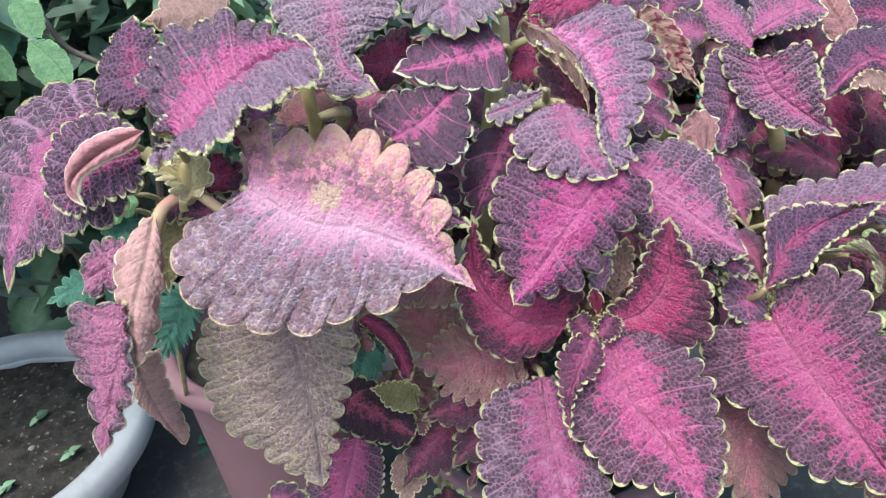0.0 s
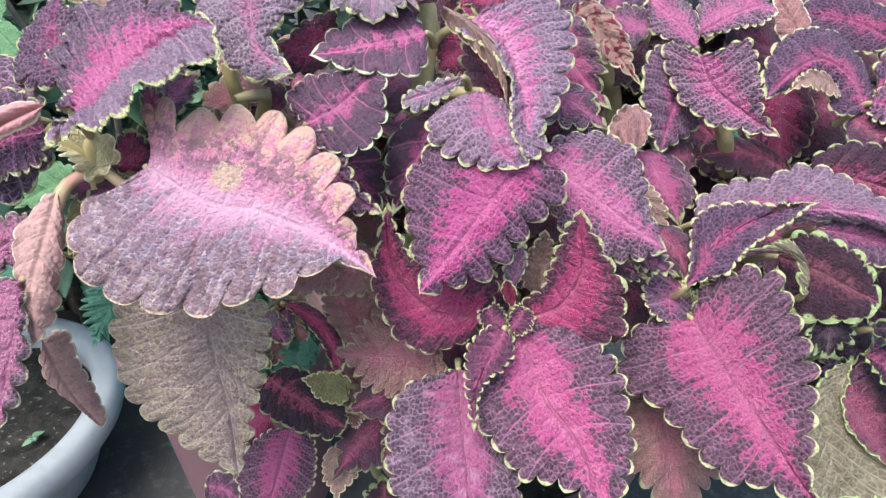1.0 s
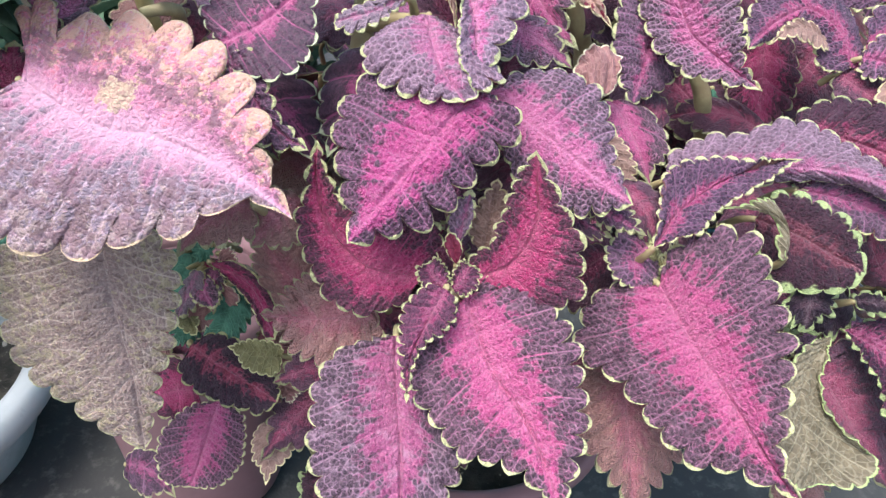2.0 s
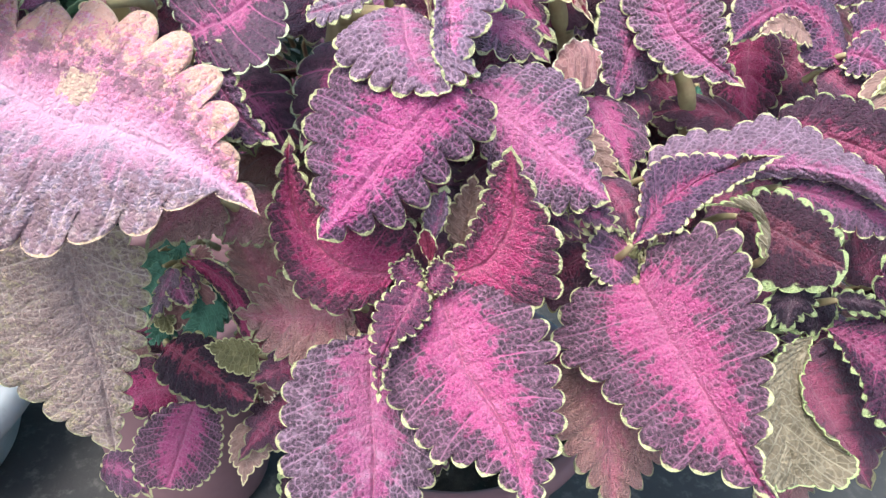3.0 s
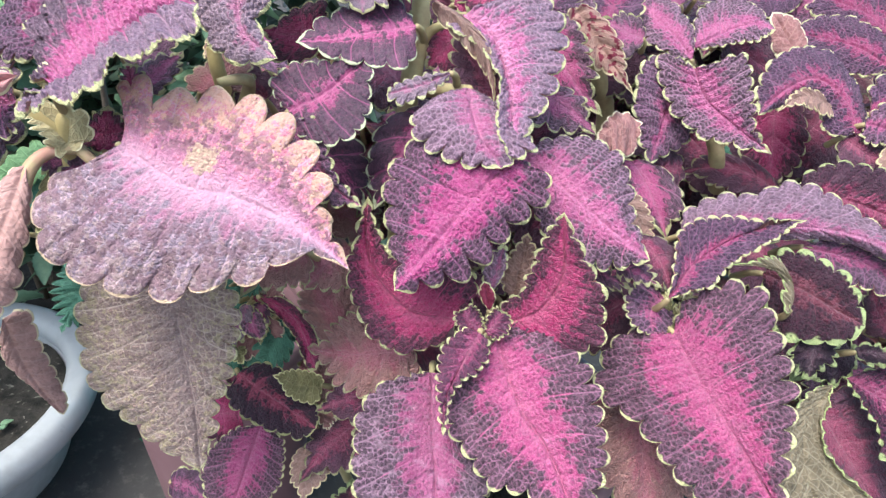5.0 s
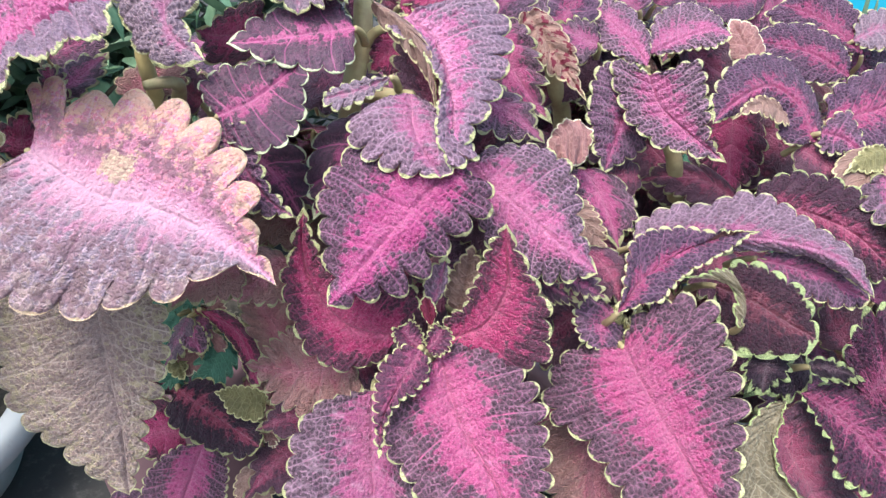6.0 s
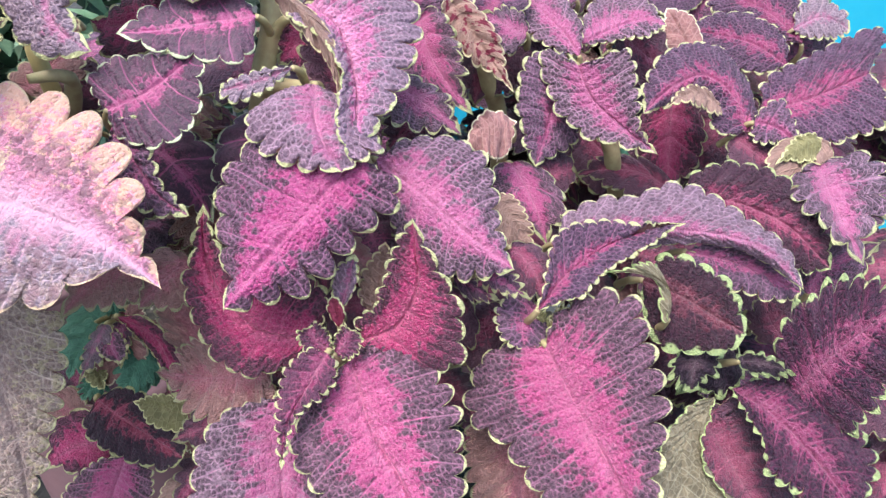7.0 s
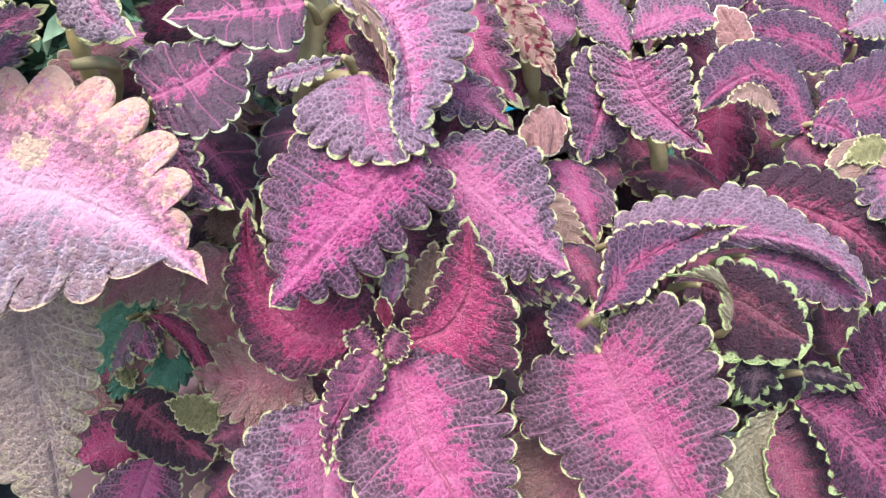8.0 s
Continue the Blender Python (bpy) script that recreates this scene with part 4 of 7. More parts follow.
blade(left_plant, [(-0.0210, 0.3150, 0.5951), (-0.0069, 0.3217, 0.6011), (0.0037, 0.3295, 0.6090), (0.0153, 0.3384, 0.6193)], [(-0.0259, 0.3189, 0.5984), (-0.0305, 0.3244, 0.6032), (-0.0261, 0.3311, 0.6097), (-0.0143, 0.3334, 0.6127), (0.0019, 0.3337, 0.6140)], [(-0.0155, 0.3078, 0.5887), (-0.0013, 0.3026, 0.5849), (0.0107, 0.3061, 0.5890), (0.0159, 0.3148, 0.5974), (0.0151, 0.3274, 0.6090)], "veined", "dark purple leaf with a pale green tip", teeth=10, depth=1.8, cup=0.05, puff=0.6)
blade(left_plant, [(-0.0181, 0.3112, 0.5905), (-0.0073, 0.3017, 0.5782), (0.0043, 0.2934, 0.5675), (0.0174, 0.2886, 0.5616)], [(-0.0111, 0.3126, 0.5929), (-0.0034, 0.3080, 0.5869), (0.0010, 0.3014, 0.5782), (0.0065, 0.2951, 0.5699)], [(-0.0169, 0.3027, 0.5790), (-0.0111, 0.2947, 0.5684), (-0.0023, 0.2900, 0.5625), (0.0073, 0.2889, 0.5615)], "purple", teeth=8, depth=2.2, cup=0.1, puff=1.1)
leaf(left_plant, (-0.0097, 0.2889, 0.5342), (-0.0264, 0.2862, 0.5289), (-0.0409, 0.2768, 0.5127), (-0.0368, 0.2918, 0.5376), (-0.0171, 0.2800, 0.5191), "dusk", teeth=6, cols=9, per=5, depth=2.0, stalk=0.008, puff=0.5, wave=1.0)
leaf(left_plant, (0.0077, 0.3036, 0.5305), (-0.0029, 0.2949, 0.5232), (-0.0123, 0.2885, 0.5122), (-0.0178, 0.3020, 0.5266), (0.0065, 0.2916, 0.5106), "dusk", teeth=6, cols=9, per=5, depth=2.0, stalk=0.008, puff=0.5, wave=1.0)

# centre rosette
blade(centre_plant, [(0.0840, 0.3053, 0.5849), (0.0658, 0.2872, 0.5672), (0.0492, 0.2720, 0.5498), (0.0360, 0.2618, 0.5352)], [(0.0657, 0.3123, 0.5853), (0.0416, 0.3126, 0.5837), (0.0292, 0.3059, 0.5755), (0.0275, 0.2973, 0.5663), (0.0294, 0.2888, 0.5575), (0.0321, 0.2813, 0.5497), (0.0350, 0.2756, 0.5439)], [(0.1029, 0.2985, 0.5738), (0.0986, 0.2925, 0.5671), (0.0892, 0.2870, 0.5605), (0.0816, 0.2811, 0.5536), (0.0706, 0.2747, 0.5460), (0.0574, 0.2684, 0.5382), (0.0460, 0.2669, 0.5356)], "magenta", "bright magenta leaf with dark quilted border", teeth=9, depth=(3.6, 5.0), cup=(0.08, 0.1), puff=1.3, wave=1.2)
blade(centre_plant, [(0.0901, 0.3244, 0.5767), (0.1159, 0.3093, 0.5642), (0.1350, 0.2993, 0.5531), (0.1540, 0.2934, 0.5421)], [(0.1077, 0.3343, 0.5828), (0.1272, 0.3364, 0.5837), (0.1404, 0.3288, 0.5753), (0.1450, 0.3186, 0.5649), (0.1467, 0.3083, 0.5546), (0.1503, 0.3012, 0.5473)], [(0.0960, 0.3172, 0.5639), (0.1006, 0.3063, 0.5527), (0.1086, 0.2977, 0.5437), (0.1227, 0.2925, 0.5376), (0.1390, 0.2938, 0.5379)], "rose", "pale pink-lilac leaf", teeth=11, depth=2.8, cup=(0.08, 0.04), puff=1.0)
blade(centre_plant, [(0.0843, 0.2734, 0.5026), (0.0965, 0.2519, 0.4834), (0.1123, 0.2337, 0.4701), (0.1256, 0.2070, 0.4521)], [(0.0923, 0.2777, 0.5073), (0.1047, 0.2779, 0.5093), (0.1161, 0.2721, 0.5059), (0.1248, 0.2651, 0.5012), (0.1298, 0.2566, 0.4947), (0.1335, 0.2466, 0.4867), (0.1359, 0.2368, 0.4789), (0.1348, 0.2267, 0.4701), (0.1322, 0.2201, 0.4641), (0.1291, 0.2133, 0.4580)], [(0.0748, 0.2623, 0.4919), (0.0651, 0.2534, 0.4829), (0.0636, 0.2444, 0.4751), (0.0726, 0.2344, 0.4679), (0.0854, 0.2233, 0.4603), (0.0960, 0.2210, 0.4598), (0.1064, 0.2191, 0.4597), (0.1146, 0.2140, 0.4565), (0.1211, 0.2090, 0.4532)], "vivid", "bright magenta leaf with dark purple scalloped border", teeth=13, depth=(3.6, 3.0), cup=(0.1, 0.1), puff=1.1)
blade(centre_plant, [(0.0545, 0.2735, 0.4782), (0.0568, 0.2540, 0.4639), (0.0606, 0.2322, 0.4492), (0.0624, 0.2068, 0.4336)], [(0.0445, 0.2699, 0.4763), (0.0315, 0.2667, 0.4748), (0.0227, 0.2581, 0.4696), (0.0202, 0.2465, 0.4621), (0.0222, 0.2328, 0.4529), (0.0263, 0.2198, 0.4441), (0.0399, 0.2090, 0.4362)], [(0.0652, 0.2710, 0.4760), (0.0759, 0.2547, 0.4646), (0.0836, 0.2371, 0.4525), (0.0857, 0.2266, 0.4455), (0.0759, 0.2139, 0.4376)], "dusted", "broad magenta leaf with dark border", teeth=12, depth=3.0, cup=(0.1, 0.08), puff=1.1)
blade(centre_plant, [(0.1733, 0.2893, 0.5038), (0.1855, 0.2681, 0.4895), (0.2006, 0.2408, 0.4759), (0.2103, 0.2229, 0.4669), (0.2180, 0.2069, 0.4631)], [(0.1766, 0.2965, 0.5131), (0.1897, 0.3012, 0.5222), (0.2015, 0.3000, 0.5264), (0.2116, 0.2930, 0.5257), (0.2154, 0.2830, 0.5201), (0.2173, 0.2732, 0.5138), (0.2184, 0.2619, 0.5061), (0.2186, 0.2502, 0.4978), (0.2173, 0.2402, 0.4900), (0.2149, 0.2316, 0.4827), (0.2123, 0.2224, 0.4749), (0.2130, 0.2129, 0.4684)], [(0.1641, 0.2918, 0.4991), (0.1516, 0.2951, 0.4962), (0.1423, 0.2901, 0.4885), (0.1397, 0.2801, 0.4801), (0.1421, 0.2685, 0.4727), (0.1518, 0.2619, 0.4719), (0.1610, 0.2521, 0.4687), (0.1681, 0.2411, 0.4637), (0.1765, 0.2317, 0.4604), (0.1859, 0.2251, 0.4596), (0.1986, 0.2209, 0.4620), (0.2095, 0.2146, 0.4620)], "vivid", "large bright pink leaf with cream-green teeth", teeth=14, depth=(4.2, 3.2), cup=(0.09, 0.05), puff=1.4, wave=1.2)
blade(centre_plant, [(0.1700, 0.3079, 0.5123), (0.1626, 0.2993, 0.5100), (0.1639, 0.2897, 0.5008)], [(0.1594, 0.3120, 0.5173), (0.1507, 0.3037, 0.5132), (0.1509, 0.2946, 0.5067), (0.1557, 0.2905, 0.5029)], [(0.1732, 0.3044, 0.5093), (0.1744, 0.2984, 0.5048), (0.1710, 0.2923, 0.5012)], "purple", "small violet tongue-shaped leaf", teeth=11, depth=1.5, cup=0.12, puff=0.7, stalk=0.008)
blade(centre_plant, [(0.0758, 0.2660, 0.5125), (0.0696, 0.2566, 0.5032), (0.0631, 0.2435, 0.4922), (0.0626, 0.2298, 0.4819)], [(0.0681, 0.2664, 0.5129), (0.0603, 0.2609, 0.5082), (0.0578, 0.2535, 0.5020), (0.0588, 0.2465, 0.4960), (0.0602, 0.2387, 0.4894)], [(0.0800, 0.2628, 0.5099), (0.0799, 0.2571, 0.5051), (0.0748, 0.2515, 0.5003), (0.0681, 0.2472, 0.4966), (0.0645, 0.2415, 0.4918), (0.0636, 0.2354, 0.4866)], "young", "young leaf with yellow-green toothed rim", teeth=13, depth=1.5, cup=0.1, puff=0.7, step=0.6)
blade(centre_plant, [(0.0777, 0.2682, 0.5102), (0.0717, 0.2684, 0.5158), (0.0677, 0.2696, 0.5225)], [(0.0720, 0.2667, 0.5098), (0.0654, 0.2665, 0.5144), (0.0638, 0.2681, 0.5209)], [(0.0772, 0.2694, 0.5148), (0.0756, 0.2707, 0.5201), (0.0714, 0.2710, 0.5244)], "young", teeth=9, depth=1.0, cup=-0.15, puff=0.5, step=0.5, stalk=0.008)
blade(centre_plant, [(0.0784, 0.2690, 0.5090), (0.0828, 0.2694, 0.5152), (0.0854, 0.2703, 0.5220)], [(0.0846, 0.2673, 0.5083), (0.0894, 0.2676, 0.5152), (0.0886, 0.2693, 0.5214)], [(0.0782, 0.2703, 0.5141), (0.0796, 0.2713, 0.5199), (0.0829, 0.2714, 0.5240)], "young", teeth=9, depth=1.0, cup=-0.15, puff=0.5, step=0.5, stalk=0.008)
blade(centre_plant, [(0.0799, 0.2764, 0.5182), (0.0786, 0.2784, 0.5251), (0.0761, 0.2803, 0.5319)], [(0.0763, 0.2775, 0.5223), (0.0741, 0.2789, 0.5271)], [(0.0823, 0.2782, 0.5243), (0.0793, 0.2798, 0.5301)], "bud", teeth=4, depth=0.4, cup=(0.2, 0.2), puff=0.3, step=0.5, stalk=0.006)
blade(centre_plant, [(0.0794, 0.2838, 0.5234), (0.0820, 0.2872, 0.5347), (0.0845, 0.2908, 0.5470)], [(0.0759, 0.2852, 0.5281), (0.0766, 0.2885, 0.5395)], [(0.0830, 0.2849, 0.5272), (0.0864, 0.2885, 0.5393)], "mauve", teeth=6, depth=1.0, cup=(0.2, 0.2), puff=0.5, step=0.6, stalk=0.008)
blade(centre_plant, [(0.0921, 0.2959, 0.5111), (0.0942, 0.3007, 0.5263), (0.0965, 0.3064, 0.5447)], [(0.0854, 0.2989, 0.5207), (0.0893, 0.3036, 0.5357)], [(0.0985, 0.2985, 0.5191), (0.1010, 0.3031, 0.5342)], "tan", teeth=8, depth=1.2, cup=0.06, puff=0.6, stalk=0.008)
blade(centre_plant, [(0.0652, 0.2814, 0.5060), (0.0404, 0.2864, 0.5069), (0.0234, 0.2926, 0.5218), (0.0175, 0.2991, 0.5398), (0.0178, 0.3028, 0.5600)], [(0.0555, 0.2780, 0.4939), (0.0412, 0.2770, 0.4880), (0.0301, 0.2780, 0.4887), (0.0211, 0.2811, 0.4962), (0.0139, 0.2854, 0.5074), (0.0098, 0.2898, 0.5197), (0.0089, 0.2928, 0.5284), (0.0121, 0.2959, 0.5384), (0.0150, 0.2999, 0.5506)], [(0.0709, 0.2846, 0.5167), (0.0724, 0.2883, 0.5280), (0.0602, 0.2911, 0.5337), (0.0443, 0.2920, 0.5333), (0.0342, 0.2926, 0.5331), (0.0291, 0.2939, 0.5358), (0.0253, 0.2960, 0.5413), (0.0225, 0.2982, 0.5473), (0.0201, 0.3007, 0.5541)], "crimson", "crimson leaf ending in an upright spike", teeth=13, depth=2.2, cup=(0.08, 0.06), puff=0.7, wave=0.6)
blade(centre_plant, [(0.0866, 0.2802, 0.5075), (0.1041, 0.2805, 0.5180), (0.1122, 0.2823, 0.5377), (0.1109, 0.2855, 0.5525), (0.1085, 0.2862, 0.5683)], [(0.1025, 0.2756, 0.5046), (0.1202, 0.2705, 0.5017), (0.1315, 0.2692, 0.5101), (0.1325, 0.2712, 0.5219), (0.1299, 0.2744, 0.5350), (0.1243, 0.2775, 0.5439), (0.1177, 0.2809, 0.5529), (0.1125, 0.2839, 0.5615)], [(0.0878, 0.2822, 0.5196), (0.0948, 0.2819, 0.5273), (0.0969, 0.2831, 0.5361), (0.0995, 0.2844, 0.5468), (0.1028, 0.2854, 0.5561), (0.1056, 0.2859, 0.5626)], "crimson", "crimson leaf with upright pointed tip", teeth=10, depth=(2.8, 2.2), cup=(0.08, -0.05), puff=0.7, wave=0.6)
leaf(centre_plant, (0.0427, 0.2912, 0.4789), (0.0133, 0.2946, 0.4672), (-0.0164, 0.2986, 0.4655), (0.0069, 0.3096, 0.4848), (0.0179, 0.2784, 0.4514), "dusk", "dull brownish leaf in shade", teeth=11, depth=3.5, cols=12)
leaf(centre_plant, (-0.0772, 0.3354, 0.3659), (-0.0940, 0.3318, 0.3687), (-0.1102, 0.3206, 0.3591), (-0.1068, 0.3462, 0.3822), (-0.0831, 0.3168, 0.3541), "crimson", teeth=6, cols=9, per=5, depth=2.0, stalk=0.008, puff=0.5, wave=1.0)
leaf(centre_plant, (0.0297, 0.2942, 0.4476), (0.0083, 0.2923, 0.4365), (-0.0119, 0.2904, 0.4254), (0.0033, 0.3018, 0.4421), (0.0183, 0.2845, 0.4241), "shade", teeth=6, cols=9, per=5, depth=2.0, stalk=0.008, puff=0.5, wave=1.0)
leaf(centre_plant, (0.1642, 0.2878, 0.4590), (0.1682, 0.2656, 0.4341), (0.1743, 0.2402, 0.3950), (0.1418, 0.2651, 0.4345), (0.2035, 0.2679, 0.4268), "dusk", "brownish shaded leaf below the bright ones", teeth=12)
leaf(centre_plant, (-0.0237, 0.3522, 0.5650), (-0.0050, 0.3418, 0.5544), (0.0110, 0.3298, 0.5354), (0.0093, 0.3508, 0.5604), (-0.0194, 0.3315, 0.5462), "veined", "dark purple leaf with a bright vein", teeth=6, cols=12, depth=2.6)
leaf(centre_plant, (0.0396, 0.3544, 0.5847), (0.0285, 0.3355, 0.5654), (0.0179, 0.3204, 0.5429), (0.0120, 0.3368, 0.5682), (0.0466, 0.3358, 0.5651), "veined", teeth=7, cols=12, depth=2.6)
blade(centre_plant, [(0.0528, 0.3329, 0.6128), (0.0402, 0.3273, 0.6079), (0.0236, 0.3224, 0.6036)], [(0.0445, 0.3309, 0.6110), (0.0327, 0.3292, 0.6093), (0.0260, 0.3259, 0.6065)], [(0.0480, 0.3263, 0.6072), (0.0385, 0.3217, 0.6032), (0.0299, 0.3188, 0.6007)], "lilac", teeth=7, depth=2.4, cup=0.1, puff=0.6, stalk=0.008)
blade(centre_plant, [(0.0625, 0.3323, 0.6064), (0.0655, 0.3138, 0.5982), (0.0712, 0.3014, 0.5910), (0.0792, 0.2936, 0.5835)], [(0.0531, 0.3289, 0.6019), (0.0381, 0.3194, 0.5967), (0.0375, 0.3107, 0.5916), (0.0460, 0.3035, 0.5872), (0.0566, 0.2984, 0.5840), (0.0683, 0.2960, 0.5823)], [(0.0729, 0.3255, 0.6022), (0.0868, 0.3138, 0.5951), (0.0937, 0.3057, 0.5902), (0.0886, 0.3002, 0.5872)], "mauve", "lilac leaf with pale scalloped rim", teeth=9, depth=2.6, cup=(0.16, 0.1), puff=1.0)
blade(centre_plant, [(0.0574, 0.3549, 0.6352), (0.0713, 0.3467, 0.6245), (0.0800, 0.3262, 0.6073), (0.0838, 0.2954, 0.5856)], [(0.0489, 0.3449, 0.6305), (0.0616, 0.3391, 0.6263), (0.0711, 0.3305, 0.6196), (0.0741, 0.3221, 0.6126), (0.0739, 0.3118, 0.6038), (0.0774, 0.3012, 0.5950)], [(0.0730, 0.3631, 0.6410), (0.0946, 0.3658, 0.6447), (0.1039, 0.3521, 0.6334), (0.1033, 0.3376, 0.6208), (0.1002, 0.3247, 0.6095), (0.0926, 0.3132, 0.5991), (0.0874, 0.3041, 0.5909)], "tipped", "folded lilac-pink leaf with drawn-out tip", teeth=11, depth=(1.2, 3.0), cup=(0.1, 0.1), curl=(0.1, -0.05), puff=1.2)
leaf(centre_plant, (0.0793, 0.3432, 0.5931), (0.0662, 0.3545, 0.6109), (0.0510, 0.3678, 0.6320), (0.0530, 0.3510, 0.6062), (0.0783, 0.3537, 0.6184), "shade", teeth=7, cols=12, depth=2.6)
blade(centre_plant, [(0.0340, 0.3508, 0.6292), (0.0117, 0.3440, 0.6260), (-0.0065, 0.3380, 0.6230), (-0.0212, 0.3347, 0.6218)], [(0.0207, 0.3608, 0.6389), (0.0019, 0.3549, 0.6361), (-0.0112, 0.3454, 0.6296)], [(0.0333, 0.3342, 0.6155), (0.0145, 0.3309, 0.6148), (-0.0005, 0.3314, 0.6169), (-0.0110, 0.3322, 0.6187)], "veined", "dark leaf with pale green tip", teeth=7, depth=2.2, cup=0.05, puff=0.5, stalk=0.008)
leaf(centre_plant, (0.0048, 0.4077, 0.6767), (0.0051, 0.3714, 0.6579), (0.0093, 0.3442, 0.6344), (-0.0250, 0.3579, 0.6568), (0.0359, 0.3613, 0.6501), "lilac", teeth=11, depth=4, point=-0.1)
leaf(centre_plant, (-0.0146, 0.3651, 0.6218), (-0.0309, 0.3624, 0.6183), (-0.0458, 0.3629, 0.6198), (-0.0279, 0.3714, 0.6319), (-0.0340, 0.3534, 0.6047), "crimson", teeth=6, cols=9, per=5, depth=2.0, stalk=0.008, puff=0.5, wave=1.0)
blade(centre_plant, [(0.0749, 0.4542, 0.6078), (0.0547, 0.4579, 0.6143), (0.0327, 0.4635, 0.6239)], [(0.0658, 0.4681, 0.6295), (0.0474, 0.4718, 0.6359)], [(0.0657, 0.4470, 0.5972), (0.0455, 0.4476, 0.5990), (0.0327, 0.4554, 0.6115)], "shade", teeth=8, depth=1.6, cup=0.05, puff=0.8)
leaf(centre_plant, (0.0565, 0.3824, 0.6267), (0.0473, 0.3739, 0.6140), (0.0381, 0.3670, 0.6039), (0.0366, 0.3770, 0.6193), (0.0580, 0.3674, 0.6036), "crimson", teeth=6, cols=9, per=5, depth=2.0, stalk=0.008, puff=0.5, wave=1.0)
leaf(centre_plant, (0.1049, 0.4035, 0.6235), (0.1130, 0.3864, 0.6053), (0.1345, 0.3677, 0.5849), (0.1259, 0.3852, 0.6135), (0.0973, 0.3781, 0.5906), "vivid", depth=3, teeth=8, cols=12)
leaf(centre_plant, (0.0925, 0.3635, 0.5991), (0.1109, 0.3529, 0.5940), (0.1283, 0.3435, 0.5833), (0.1171, 0.3581, 0.6010), (0.1010, 0.3449, 0.5842), "rose", depth=2.5, teeth=6, cols=9, per=5, stalk=0.008, puff=0.5, wave=1.0)
leaf(centre_plant, (0.1543, 0.3687, 0.5799), (0.1415, 0.3629, 0.5812), (0.1321, 0.3579, 0.5705), (0.1406, 0.3690, 0.5875), (0.1462, 0.3542, 0.5670), "blush", "curled dry tan leaf", depth=0.8, point=-0.3, wave=3, teeth=6, cols=9, per=5, stalk=0.008, puff=0.5)
leaf(centre_plant, (0.1500, 0.3555, 0.5461), (0.1595, 0.3488, 0.5355), (0.1723, 0.3398, 0.5213), (0.1666, 0.3511, 0.5397), (0.1528, 0.3441, 0.5275), "tan", teeth=6, cols=9, per=5, depth=2.0, stalk=0.008, puff=0.5, wave=1.0)
leaf(centre_plant, (0.1581, 0.3785, 0.5557), (0.1689, 0.3637, 0.5434), (0.1781, 0.3472, 0.5241), (0.1889, 0.3625, 0.5403), (0.1508, 0.3577, 0.5401), "vivid", teeth=6, cols=9, per=5, depth=2.0, stalk=0.008, puff=0.5, wave=1.0)

# right hand leaves
blade(centre_plant, [(0.1675, 0.2933, 0.5212), (0.1818, 0.3126, 0.5282), (0.2035, 0.3266, 0.5383), (0.2217, 0.3325, 0.5443), (0.2398, 0.3310, 0.5509)], [(0.1714, 0.3053, 0.5296), (0.1753, 0.3240, 0.5379), (0.1816, 0.3323, 0.5425), (0.1920, 0.3341, 0.5453), (0.2052, 0.3342, 0.5480), (0.2207, 0.3299, 0.5494)], [(0.1784, 0.2946, 0.5248), (0.1879, 0.2957, 0.5272), (0.1954, 0.3052, 0.5325), (0.2077, 0.3136, 0.5384), (0.2230, 0.3205, 0.5442), (0.2326, 0.3269, 0.5487)], "wine", "narrow folded magenta leaf", teeth=15, depth=(1.8, 1.3), cup=(0.08, 0.04), puff=1.0)
blade(centre_plant, [(0.1816, 0.3377, 0.5325), (0.2180, 0.3362, 0.5421), (0.2573, 0.3322, 0.5452), (0.2803, 0.3243, 0.5415), (0.2973, 0.3129, 0.5283)], [(0.1848, 0.3493, 0.5408), (0.1946, 0.3527, 0.5461), (0.2057, 0.3552, 0.5507), (0.2181, 0.3533, 0.5511), (0.2297, 0.3553, 0.5553), (0.2407, 0.3563, 0.5584), (0.2530, 0.3532, 0.5575), (0.2645, 0.3482, 0.5543), (0.2762, 0.3414, 0.5494), (0.2861, 0.3354, 0.5450), (0.2941, 0.3269, 0.5377)], [(0.1957, 0.3340, 0.5270), (0.2148, 0.3344, 0.5309), (0.2338, 0.3357, 0.5357), (0.2524, 0.3349, 0.5383), (0.2706, 0.3312, 0.5378), (0.2861, 0.3239, 0.5331)], "mauve", "long arching lilac leaf", teeth=14, depth=(2.8, 1.0), cup=(0.06, 0.05), puff=0.8)
blade(centre_plant, [(0.2218, 0.3196, 0.5238), (0.2404, 0.3113, 0.5206), (0.2549, 0.3031, 0.5159), (0.2678, 0.2961, 0.5121)], [(0.2309, 0.3253, 0.5344), (0.2476, 0.3207, 0.5351), (0.2591, 0.3130, 0.5299), (0.2655, 0.3039, 0.5210)], [(0.2233, 0.3081, 0.5101), (0.2313, 0.2971, 0.4995), (0.2434, 0.2943, 0.5006), (0.2596, 0.2922, 0.5041)], "deep", "dark crimson leaf with lime green scallops", teeth=7, depth=(2.8, 1.6), cup=0.08, puff=0.8)
blade(centre_plant, [(0.2466, 0.3365, 0.5321), (0.2749, 0.3328, 0.5282), (0.3048, 0.3240, 0.5191)], [(0.2641, 0.3406, 0.5362), (0.2898, 0.3376, 0.5330), (0.3020, 0.3314, 0.5266)], [(0.2460, 0.3283, 0.5238), (0.2656, 0.3243, 0.5196), (0.2852, 0.3211, 0.5163), (0.2988, 0.3213, 0.5164)], "purple", teeth=9, depth=2.0, cup=0.08, puff=0.8)
